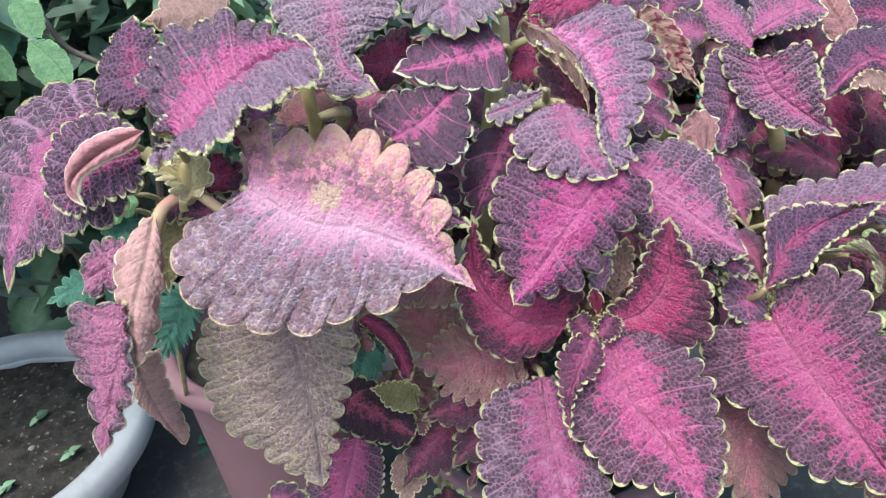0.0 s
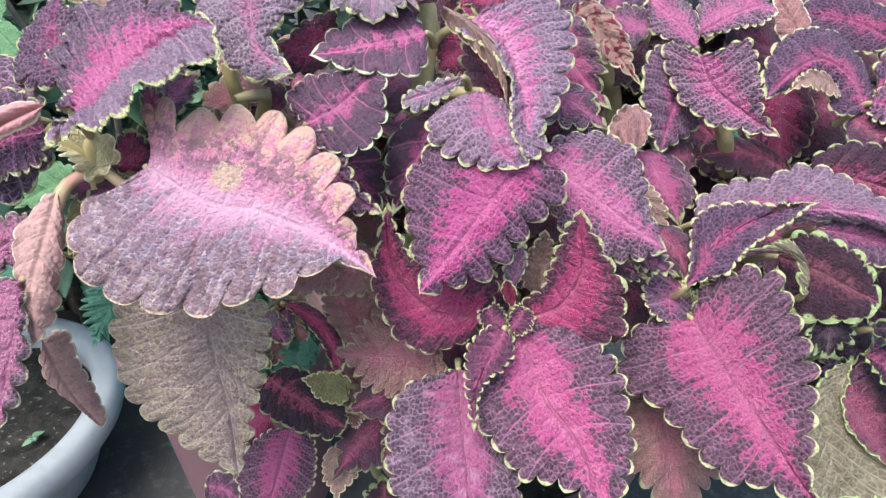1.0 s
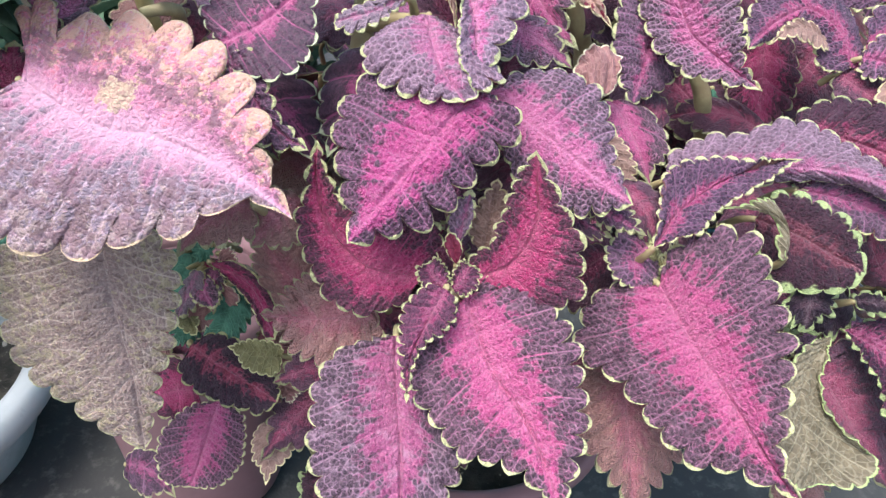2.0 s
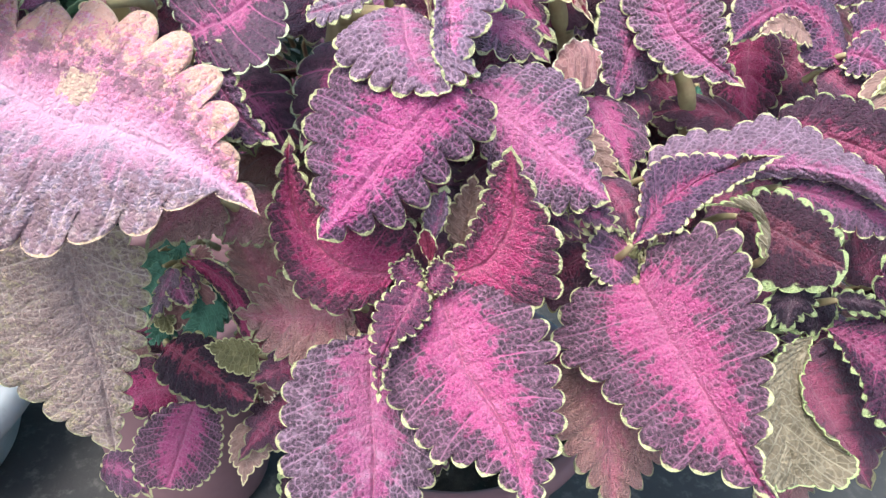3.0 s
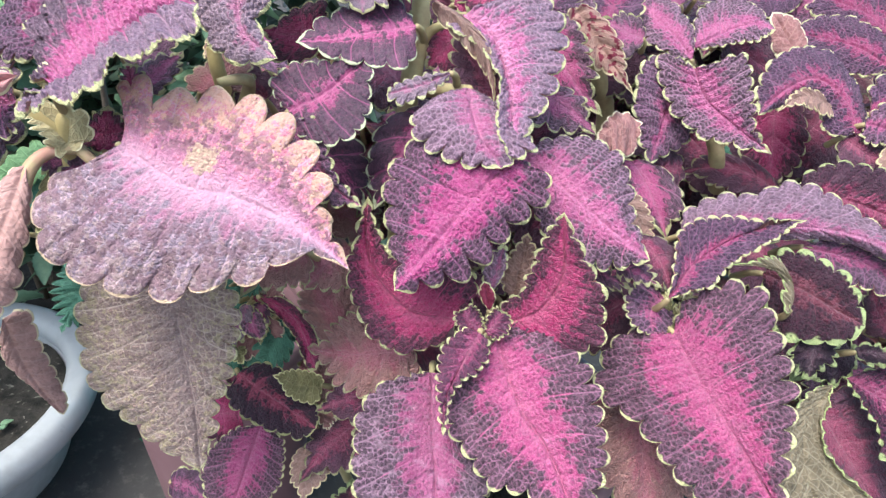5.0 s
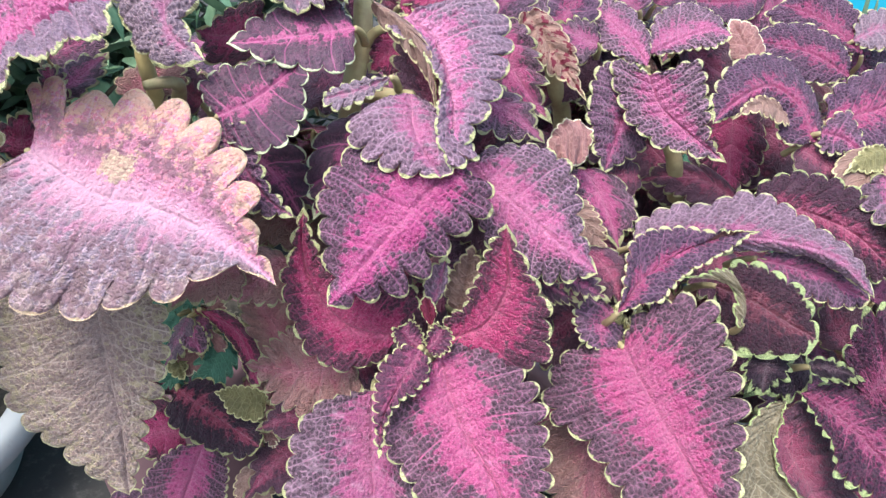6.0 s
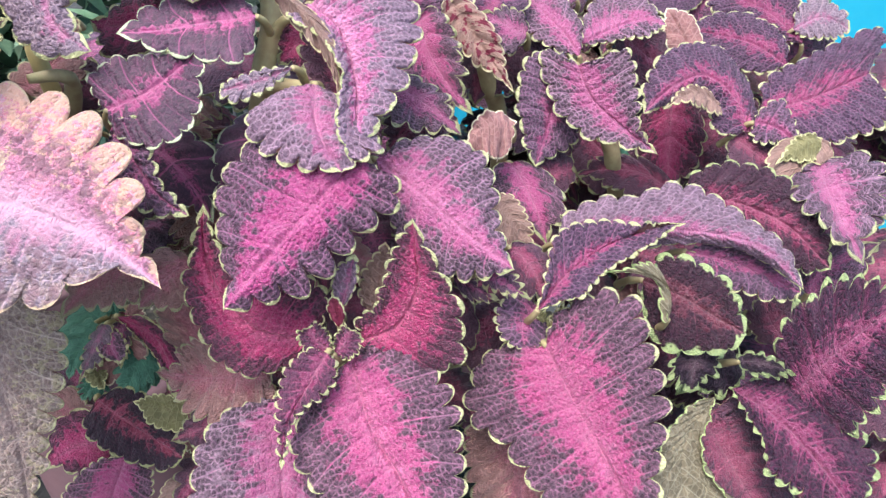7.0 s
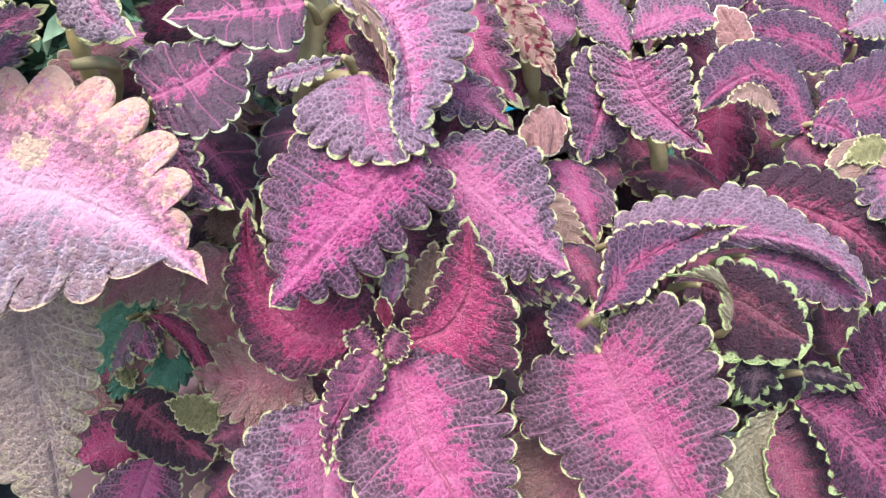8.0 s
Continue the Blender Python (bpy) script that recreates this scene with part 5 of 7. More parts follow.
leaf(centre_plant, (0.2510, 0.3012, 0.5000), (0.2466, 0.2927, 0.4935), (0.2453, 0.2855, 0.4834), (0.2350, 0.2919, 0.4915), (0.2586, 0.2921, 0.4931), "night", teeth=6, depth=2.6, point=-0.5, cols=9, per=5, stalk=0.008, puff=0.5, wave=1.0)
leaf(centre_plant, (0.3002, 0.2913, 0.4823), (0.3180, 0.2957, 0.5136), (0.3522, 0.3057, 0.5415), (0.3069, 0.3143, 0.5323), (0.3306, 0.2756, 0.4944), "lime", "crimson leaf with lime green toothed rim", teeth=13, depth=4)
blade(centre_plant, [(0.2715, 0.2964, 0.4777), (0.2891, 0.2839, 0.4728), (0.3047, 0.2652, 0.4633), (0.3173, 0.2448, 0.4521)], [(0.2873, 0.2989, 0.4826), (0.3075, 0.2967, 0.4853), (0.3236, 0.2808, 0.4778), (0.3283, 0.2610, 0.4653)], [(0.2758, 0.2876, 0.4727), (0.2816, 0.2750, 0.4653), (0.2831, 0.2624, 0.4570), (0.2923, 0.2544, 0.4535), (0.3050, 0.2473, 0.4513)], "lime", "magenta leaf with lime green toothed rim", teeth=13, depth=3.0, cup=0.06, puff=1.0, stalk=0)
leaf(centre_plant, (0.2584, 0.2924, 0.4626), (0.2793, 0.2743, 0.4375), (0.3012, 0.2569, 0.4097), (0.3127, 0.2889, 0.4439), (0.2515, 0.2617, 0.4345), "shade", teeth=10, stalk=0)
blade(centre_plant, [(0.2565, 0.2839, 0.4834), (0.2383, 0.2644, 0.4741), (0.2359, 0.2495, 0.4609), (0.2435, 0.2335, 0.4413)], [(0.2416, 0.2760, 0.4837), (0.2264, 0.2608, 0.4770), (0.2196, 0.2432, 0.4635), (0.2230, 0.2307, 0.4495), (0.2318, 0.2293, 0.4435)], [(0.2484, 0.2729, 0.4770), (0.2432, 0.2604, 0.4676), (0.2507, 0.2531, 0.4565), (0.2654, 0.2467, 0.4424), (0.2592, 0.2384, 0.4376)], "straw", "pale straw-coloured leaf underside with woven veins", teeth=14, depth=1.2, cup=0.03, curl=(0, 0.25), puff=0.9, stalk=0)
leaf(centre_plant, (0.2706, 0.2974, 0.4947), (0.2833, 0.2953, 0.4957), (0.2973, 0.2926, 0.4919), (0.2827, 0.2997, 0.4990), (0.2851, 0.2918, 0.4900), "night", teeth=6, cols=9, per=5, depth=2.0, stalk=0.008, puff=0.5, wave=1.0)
blade(rear_plant, [(0.1948, 0.4234, 0.5991), (0.2025, 0.4155, 0.5847), (0.2199, 0.4027, 0.5729), (0.2387, 0.3870, 0.5633)], [(0.2056, 0.4211, 0.6043), (0.2180, 0.4210, 0.6095), (0.2241, 0.4153, 0.6037), (0.2252, 0.4088, 0.5943), (0.2273, 0.4027, 0.5860), (0.2279, 0.3957, 0.5758)], [(0.1833, 0.4265, 0.6026), (0.1750, 0.4308, 0.6054), (0.1733, 0.4264, 0.5980), (0.1776, 0.4175, 0.5865), (0.1823, 0.4112, 0.5791), (0.1890, 0.4049, 0.5725), (0.1996, 0.3982, 0.5671), (0.2128, 0.3937, 0.5660), (0.2257, 0.3897, 0.5657)], "rose", "pink leaf with purple quilted border and pale teeth", teeth=11, depth=2.6, cup=(0.08, 0.08), puff=1.2)
blade(rear_plant, [(0.1854, 0.4364, 0.5962), (0.1815, 0.4177, 0.5704), (0.1747, 0.3986, 0.5459)], [(0.1688, 0.4324, 0.6004), (0.1619, 0.4229, 0.5904), (0.1611, 0.4137, 0.5771), (0.1650, 0.4077, 0.5655), (0.1700, 0.4018, 0.5536)], [(0.1917, 0.4269, 0.5780), (0.2000, 0.4211, 0.5642), (0.1977, 0.4144, 0.5555), (0.1885, 0.4082, 0.5518), (0.1805, 0.4028, 0.5487)], "purple", "violet leaf hanging from the stem", teeth=9, depth=2.4, cup=0.1, puff=1.1)
blade(rear_plant, [(0.1990, 0.4446, 0.5993), (0.1903, 0.4593, 0.6085), (0.1769, 0.4744, 0.6177), (0.1640, 0.4851, 0.6242)], [(0.2014, 0.4592, 0.6087), (0.1969, 0.4763, 0.6196), (0.1847, 0.4880, 0.6267), (0.1714, 0.4914, 0.6285)], [(0.1854, 0.4469, 0.6003), (0.1721, 0.4552, 0.6052), (0.1637, 0.4696, 0.6142)], "rose", teeth=8, depth=2.2, cup=0.08, puff=1.0)
blade(rear_plant, [(0.2002, 0.4545, 0.6029), (0.2224, 0.4677, 0.6118), (0.2408, 0.4743, 0.6167), (0.2554, 0.4704, 0.6153)], [(0.2048, 0.4757, 0.6156), (0.2148, 0.4902, 0.6246), (0.2310, 0.4953, 0.6284), (0.2463, 0.4876, 0.6248)], [(0.2107, 0.4556, 0.6042), (0.2284, 0.4595, 0.6074), (0.2446, 0.4637, 0.6108)], "rose", teeth=10, depth=1.8, cup=(0.08, 0.08), puff=1.0)
blade(rear_plant, [(0.1950, 0.5178, 0.6090), (0.1661, 0.5251, 0.6120), (0.1313, 0.5219, 0.6082)], [(0.1886, 0.5358, 0.6198), (0.1637, 0.5392, 0.6206), (0.1407, 0.5313, 0.6145)], [(0.1847, 0.5097, 0.6034), (0.1557, 0.5082, 0.6010)], "rose", teeth=9, depth=1.6, cup=0.06, puff=0.9, stalk=0.008)
blade(rear_plant, [(0.3260, 0.5959, 0.6238), (0.2962, 0.5889, 0.6178), (0.2620, 0.5883, 0.6158)], [(0.3152, 0.6115, 0.6335), (0.2818, 0.6066, 0.6288)], [(0.3060, 0.5730, 0.6078), (0.2788, 0.5711, 0.6053)], "wine", teeth=10, depth=1.6, cup=0.06, puff=0.9, stalk=0.008)
blade(rear_plant, [(0.2979, 0.4118, 0.5708), (0.2884, 0.4247, 0.5871), (0.2708, 0.4304, 0.5964), (0.2478, 0.4172, 0.5913), (0.2310, 0.4027, 0.5803)], [(0.3050, 0.4279, 0.5786), (0.2998, 0.4437, 0.5933), (0.2873, 0.4528, 0.6043), (0.2715, 0.4535, 0.6090), (0.2527, 0.4453, 0.6069), (0.2398, 0.4320, 0.5988), (0.2334, 0.4177, 0.5883)], [(0.2810, 0.4085, 0.5693), (0.2743, 0.4123, 0.5742), (0.2763, 0.4225, 0.5824), (0.2665, 0.4258, 0.5877), (0.2487, 0.4147, 0.5828)], "wine", "arched violet leaf with pink middle", teeth=13, depth=(2.2, 1.6), cup=(0.06, 0.05), puff=1.0)
leaf(rear_plant, (0.2763, 0.4157, 0.5845), (0.2594, 0.4140, 0.5905), (0.2426, 0.4050, 0.5825), (0.2591, 0.4165, 0.5946), (0.2647, 0.4099, 0.5840), "tan", stalk=0, depth=1.5, teeth=6, cols=9, per=5, puff=0.5, wave=1.0)
blade(rear_plant, [(0.3085, 0.4279, 0.5782), (0.3380, 0.4357, 0.5850), (0.3804, 0.4532, 0.5992)], [(0.3130, 0.4432, 0.5890), (0.3294, 0.4551, 0.5980), (0.3489, 0.4637, 0.6049), (0.3691, 0.4733, 0.6126), (0.3968, 0.4826, 0.6204)], [(0.3165, 0.4150, 0.5697), (0.3348, 0.4085, 0.5661), (0.3561, 0.4124, 0.5699), (0.3865, 0.4278, 0.5820)], "wine", "broad pink leaf with dark purple margin", teeth=13, depth=2.6, cup=0.06, puff=1.1)
blade(rear_plant, [(0.2978, 0.4106, 0.5769), (0.3096, 0.4078, 0.5755), (0.3224, 0.3973, 0.5678)], [(0.3034, 0.4175, 0.5830), (0.3155, 0.4204, 0.5864), (0.3196, 0.4126, 0.5803)], [(0.2978, 0.4016, 0.5694), (0.3102, 0.4000, 0.5691)], "purple", teeth=8, depth=2.0, cup=0.1, puff=1.1, stalk=0.008)
blade(rear_plant, [(0.3453, 0.4832, 0.5925), (0.3273, 0.5011, 0.6013), (0.2925, 0.5171, 0.6045)], [(0.3453, 0.5058, 0.6092), (0.3280, 0.5206, 0.6158), (0.3056, 0.5261, 0.6144), (0.2925, 0.5227, 0.6086)], [(0.3338, 0.4813, 0.5883), (0.3105, 0.4894, 0.5885), (0.2954, 0.5048, 0.5961)], "wine", teeth=10, depth=2.0, cup=0.06, puff=1.0)
blade(rear_plant, [(0.3716, 0.5230, 0.5992), (0.3520, 0.5494, 0.6156), (0.3221, 0.5666, 0.6227)], [(0.3773, 0.5430, 0.6157), (0.3680, 0.5641, 0.6301), (0.3478, 0.5770, 0.6359)], [(0.3521, 0.5316, 0.6019), (0.3244, 0.5487, 0.6095), (0.3122, 0.5585, 0.6146)], "wine", teeth=10, depth=2.4, cup=0.06, puff=1.0)
blade(rear_plant, [(0.3651, 0.5289, 0.6076), (0.3859, 0.5356, 0.6157), (0.4041, 0.5264, 0.6106)], [(0.3724, 0.5432, 0.6201), (0.3868, 0.5488, 0.6264), (0.4003, 0.5395, 0.6207)], [(0.3756, 0.5224, 0.6037), (0.3916, 0.5217, 0.6052)], "lilac", teeth=8, depth=2.2, cup=0.06, puff=1.0)
leaf(rear_plant, (0.3297, 0.3953, 0.5747), (0.3193, 0.3868, 0.5640), (0.3100, 0.3743, 0.5487), (0.3001, 0.3908, 0.5620), (0.3277, 0.3769, 0.5576), "tan", "tan and olive leaf underside", depth=1, teeth=6, cols=9, per=5, stalk=0.008, puff=0.5, wave=1.0)
leaf(rear_plant, (0.3273, 0.3908, 0.5749), (0.3163, 0.3888, 0.5730), (0.3028, 0.3832, 0.5631), (0.3147, 0.3926, 0.5773), (0.3200, 0.3831, 0.5657), "olive", "olive yellow leaf underside", depth=1, stalk=0, teeth=6, cols=9, per=5, puff=0.5, wave=1.0)
leaf(rear_plant, (0.2896, 0.4105, 0.5669), (0.3046, 0.4010, 0.5596), (0.3193, 0.3908, 0.5512), (0.3116, 0.4071, 0.5663), (0.2961, 0.3940, 0.5516), "shade", teeth=6, cols=9, per=5, depth=2.0, stalk=0.008, puff=0.5, wave=1.0)
blade(rear_plant, [(0.2523, 0.3735, 0.5450), (0.2776, 0.3666, 0.5472), (0.3036, 0.3539, 0.5413), (0.3239, 0.3368, 0.5263)], [(0.2586, 0.3790, 0.5561), (0.2748, 0.3788, 0.5637), (0.2925, 0.3728, 0.5635), (0.3092, 0.3624, 0.5564), (0.3208, 0.3496, 0.5434)], [(0.2649, 0.3639, 0.5370), (0.2837, 0.3514, 0.5280), (0.3068, 0.3400, 0.5225)], "plum", "dark leaf with a red streak", teeth=12, depth=2.2, cup=0.08, puff=0.9)
leaf(rear_plant, (0.3214, 0.3746, 0.5672), (0.3255, 0.3541, 0.5527), (0.3313, 0.3264, 0.5361), (0.3525, 0.3604, 0.5645), (0.3077, 0.3513, 0.5529), "rose", "narrow curled lilac leaf", depth=4, teeth=7, cols=12)
leaf(rear_plant, (0.1208, 0.4286, 0.6271), (0.1379, 0.4197, 0.6075), (0.1585, 0.4081, 0.5854), (0.1476, 0.4223, 0.6122), (0.1281, 0.4177, 0.6036), "spotted", "tan leaf underside with dark red spots", teeth=7, cols=12, depth=2.6)
leaf(rear_plant, (0.1648, 0.4408, 0.6108), (0.1530, 0.4432, 0.6142), (0.1378, 0.4473, 0.6202), (0.1540, 0.4491, 0.6241), (0.1457, 0.4355, 0.6011), "rose", teeth=6, cols=9, per=5, depth=2.0, stalk=0.008, puff=0.5, wave=1.0)
leaf(rear_plant, (0.2706, 0.4721, 0.5712), (0.2708, 0.4547, 0.5424), (0.2711, 0.4364, 0.5121), (0.2487, 0.4526, 0.5378), (0.2933, 0.4530, 0.5407), "crimson", teeth=9, cols=12, depth=2.6)
leaf(rear_plant, (0.3199, 0.4823, 0.5713), (0.2952, 0.4663, 0.5435), (0.2783, 0.4484, 0.5130), (0.2714, 0.4740, 0.5550), (0.3270, 0.4548, 0.5260), "shade", teeth=10)
leaf(rear_plant, (0.2707, 0.4303, 0.5213), (0.2423, 0.4421, 0.5298), (0.2070, 0.4435, 0.5207), (0.2394, 0.4525, 0.5372), (0.2381, 0.4290, 0.5176), "shade", teeth=8, cols=12, depth=2.6)
blade(rear_plant, [(0.2438, 0.4634, 0.5377), (0.2397, 0.4533, 0.5276), (0.2405, 0.4404, 0.5157)], [(0.2469, 0.4556, 0.5311), (0.2454, 0.4463, 0.5221)], [(0.2355, 0.4567, 0.5299), (0.2362, 0.4472, 0.5212)], "weed", teeth=6, depth=0.8, cup=0.06, puff=0.5, stalk=0.008)
blade(rear_plant, [(0.2170, 0.4910, 0.5399), (0.2389, 0.4687, 0.5231), (0.2579, 0.4445, 0.5040)], [(0.2471, 0.4848, 0.5399), (0.2643, 0.4616, 0.5215)], [(0.2128, 0.4712, 0.5205), (0.2326, 0.4498, 0.5041)], "shade", teeth=9, depth=1.6, cup=0.06, puff=0.7, stalk=0.008)
blade(rear_plant, [(0.2854, 0.4821, 0.5886), (0.2741, 0.4932, 0.6064), (0.2632, 0.5020, 0.6204)], [(0.2870, 0.4918, 0.6048), (0.2803, 0.4996, 0.6172)], [(0.2692, 0.4857, 0.5938), (0.2612, 0.4949, 0.6087)], "blush", teeth=7, depth=0.8, cup=0.1, puff=0.6)

# stems
stem(centre_plant, "stem", [(0.0333, 0.3818, 0.6359), (0.0335, 0.3736, 0.6142), (0.0298, 0.3649, 0.5920), (0.0268, 0.3589, 0.5464), (0.0221, 0.3786, 0.4125), (0.0188, 0.3862, 0.3147)], [0.0045, 0.0055, 0.0055, 0.006, 0.0065, 0.007], STALK)
stem(centre_plant, "side_stem", [(0.0291, 0.3649, 0.5920), (0.0437, 0.3564, 0.5967), (0.0624, 0.3424, 0.6017)], [0.0045, 0.004, 0.003], STALK)
stem(centre_plant, "side_stem", [(0.0335, 0.3719, 0.6117), (0.0393, 0.3728, 0.6220), (0.0478, 0.3704, 0.6270)], [0.003, 0.0025, 0.002], STALK)
stem(left_plant, "stem", [(-0.1119, 0.2867, 0.5977), (-0.1137, 0.2893, 0.5836), (-0.1256, 0.3091, 0.5504), (-0.1537, 0.3771, 0.4547), (-0.1856, 0.4841, 0.2908)], [0.0022, 0.0045, 0.0055, 0.006, 0.007], STALK_CREAM)
stem(left_plant, "petiole", [(-0.1072, 0.2877, 0.5809), (-0.1189, 0.2834, 0.5803), (-0.1243, 0.2743, 0.5758), (-0.1265, 0.2636, 0.5631)], [0.0028, 0.0028, 0.003, 0.003], STALK_PINK)
stem(left_plant, "petiole", [(-0.1124, 0.2881, 0.5871), (-0.1213, 0.2867, 0.5964), (-0.1286, 0.2866, 0.6020)], [0.0035, 0.0045, 0.003], STALK_CREAM)
stem(left_plant, "petiole", [(-0.1133, 0.2885, 0.5841), (-0.0971, 0.2834, 0.5719), (-0.0860, 0.2764, 0.5644)], [0.0025, 0.0025, 0.0025], STALK_PINK)
stem(rear_plant, "stem", [(0.1983, 0.4495, 0.5978), (0.2006, 0.4501, 0.5893), (0.2270, 0.4468, 0.5465), (0.2345, 0.4467, 0.5273), (0.2497, 0.4670, 0.4648), (0.2459, 0.5142, 0.3300)], [0.004, 0.0045, 0.005, 0.0055, 0.006, 0.007], STALK)
stem(rear_plant, "stem", [(0.1359, 0.4508, 0.6066), (0.1478, 0.4550, 0.5754), (0.1561, 0.4652, 0.5541), (0.1648, 0.4813, 0.4843), (0.1677, 0.5241, 0.3424)], [0.004, 0.0055, 0.006, 0.0065, 0.007], STALK)
stem(centre_plant, "stem", [(0.1770, 0.3119, 0.5044), (0.1822, 0.3179, 0.4855), (0.1894, 0.3397, 0.4252), (0.1816, 0.3706, 0.3404)], [0.003, 0.0035, 0.004, 0.005], STALK)
stem(centre_plant, "stem", [(0.0794, 0.2772, 0.5014), (0.0803, 0.2898, 0.4568), (0.0682, 0.3216, 0.3598)], [0.003, 0.0035, 0.004], STALK)
stem(centre_plant, "stem", [(-0.0290, 0.3374, 0.3519), (-0.0112, 0.3422, 0.3401), (0.0138, 0.3427, 0.3397)], [0.003, 0.003, 0.003], STALK)
stem(centre_plant, "stem", [(-0.0213, 0.3412, 0.3938), (-0.0189, 0.3396, 0.3731), (-0.0171, 0.3387, 0.3442), (-0.0057, 0.3414, 0.3021)], [0.002, 0.0025, 0.003, 0.0035], STALK)
stem(left_plant, "side_stem", [(-0.0577, 0.3257, 0.6025), (-0.0464, 0.3314, 0.6029), (-0.0496, 0.3430, 0.5929), (-0.0678, 0.3577, 0.5582)], [0.002, 0.003, 0.0035, 0.004], STALK)

# green growth between
leaf(weed, (-0.0992, 0.3973, 0.4286), (-0.1097, 0.3856, 0.4088), (-0.1189, 0.3750, 0.3906), (-0.1246, 0.3855, 0.4078), (-0.0973, 0.3809, 0.4016), "weed", stalk=0.02, teeth=6, cols=9, per=5, depth=2.0, puff=0.5, wave=1.0)
leaf(weed, (-0.0621, 0.3851, 0.4103), (-0.0722, 0.3764, 0.3953), (-0.0807, 0.3663, 0.3781), (-0.0873, 0.3781, 0.3975), (-0.0587, 0.3697, 0.3850), "weed", stalk=0.02, teeth=6, cols=9, per=5, depth=2.0, puff=0.5, wave=1.0)
leaf(weed, (-0.0884, 0.4095, 0.4300), (-0.0973, 0.4044, 0.4212), (-0.1122, 0.4013, 0.4153), (-0.1036, 0.4093, 0.4290), (-0.0947, 0.3985, 0.4116), "weed", teeth=6, cols=9, per=5, depth=2.0, stalk=0.008, puff=0.5, wave=1.0)
leaf(weed, (-0.1667, 0.3619, 0.4686), (-0.1768, 0.3485, 0.4485), (-0.1858, 0.3350, 0.4284), (-0.1917, 0.3512, 0.4534), (-0.1649, 0.3446, 0.4421), "weed", stalk=0.02, teeth=12, depth=4, cols=12)
leaf(weed, (-0.2281, 0.3668, 0.4789), (-0.2449, 0.3610, 0.4708), (-0.2609, 0.3554, 0.4630), (-0.2448, 0.3665, 0.4792), (-0.2412, 0.3543, 0.4605), "weed", stalk=0.03, teeth=6, cols=9, per=5, depth=2.0, puff=0.5, wave=1.0)
leaf(weed, (-0.2037, 0.3959, 0.5222), (-0.2224, 0.3900, 0.5140), (-0.2410, 0.3829, 0.5041), (-0.2261, 0.3965, 0.5241), (-0.2168, 0.3844, 0.5052), "green", stalk=0.02, teeth=6, cols=9, per=5, depth=2.0, puff=0.5, wave=1.0)
leaf(weed, (-0.2127, 0.3972, 0.5064), (-0.2166, 0.3888, 0.4937), (-0.2185, 0.3804, 0.4809), (-0.2299, 0.3885, 0.4939), (-0.2032, 0.3891, 0.4935), "weed", stalk=0.02, teeth=6, cols=9, per=5, depth=2.0, puff=0.5, wave=1.0)
stem(weed, "stem", [(-0.1728, 0.3698, 0.4627), (-0.2044, 0.3868, 0.4718), (-0.2212, 0.4056, 0.4831), (-0.2070, 0.3987, 0.4171), (-0.2458, 0.4506, 0.2790)], [0.001, 0.0015, 0.0015, 0.002, 0.0025], STALK)
blade(wild_shoot, [(-0.3389, 0.5506, 0.5819), (-0.3214, 0.5425, 0.5689), (-0.3016, 0.5295, 0.5482)], [(-0.3190, 0.5504, 0.5808), (-0.3048, 0.5411, 0.5659)], [(-0.3407, 0.5424, 0.5696), (-0.3283, 0.5320, 0.5532), (-0.3141, 0.5298, 0.5491)], "green", teeth=9, depth=0.7, cup=0.05, puff=0.4, stalk=0.02, step=1.0)
blade(wild_shoot, [(-0.3582, 0.5819, 0.6125), (-0.3484, 0.5726, 0.5978), (-0.3353, 0.5619, 0.5807)], [(-0.3408, 0.5808, 0.6098), (-0.3324, 0.5712, 0.5948)], [(-0.3624, 0.5736, 0.6000), (-0.3512, 0.5641, 0.5849)], "green", teeth=9, depth=0.7, cup=0.05, puff=0.4, stalk=0.02, step=1.0)
blade(wild_shoot, [(-0.4372, 0.6274, 0.5580), (-0.4203, 0.6196, 0.5453), (-0.4044, 0.6097, 0.5295)], [(-0.4202, 0.6284, 0.5586), (-0.4075, 0.6193, 0.5442)], [(-0.4373, 0.6157, 0.5402), (-0.4203, 0.6097, 0.5302)], "green", teeth=9, depth=0.7, cup=0.05, puff=0.4, stalk=0.02, step=1.0)
stem(wild_shoot, "stem", [(-0.3508, 0.5921, 0.6095), (-0.3478, 0.5921, 0.5910), (-0.3320, 0.5878, 0.5654), (-0.3054, 0.5893, 0.5482), (-0.2822, 0.6014, 0.5110), (-0.3296, 0.6285, 0.2806)], [0.0022, 0.0024, 0.0026, 0.0028, 0.003, 0.004], BARK)

# low leaves near the soil
leaf(centre_plant, (0.0055, 0.3034, 0.2984), (0.0035, 0.3135, 0.3138), (0.0015, 0.3228, 0.3282), (-0.0128, 0.3131, 0.3141), (0.0218, 0.3138, 0.3135), "deep", teeth=6, cols=9, per=5, depth=2.0, stalk=0.008, puff=0.5, wave=1.0)
leaf(centre_plant, (0.0055, 0.3494, 0.3503), (-0.0007, 0.3447, 0.3434), (0.0005, 0.3374, 0.3322), (-0.0091, 0.3434, 0.3418), (0.0097, 0.3437, 0.3415), "purple", teeth=6, cols=9, per=5, depth=2.0, stalk=0.008, puff=0.5, wave=1.0)
leaf(centre_plant, (-0.1279, 0.3194, 0.3106), (-0.1112, 0.3174, 0.3069), (-0.0946, 0.3086, 0.2926), (-0.1070, 0.3244, 0.3172), (-0.1155, 0.3082, 0.2930), "purple", teeth=6, cols=9, per=5, depth=2.0, stalk=0.008, puff=0.5, wave=1.0)
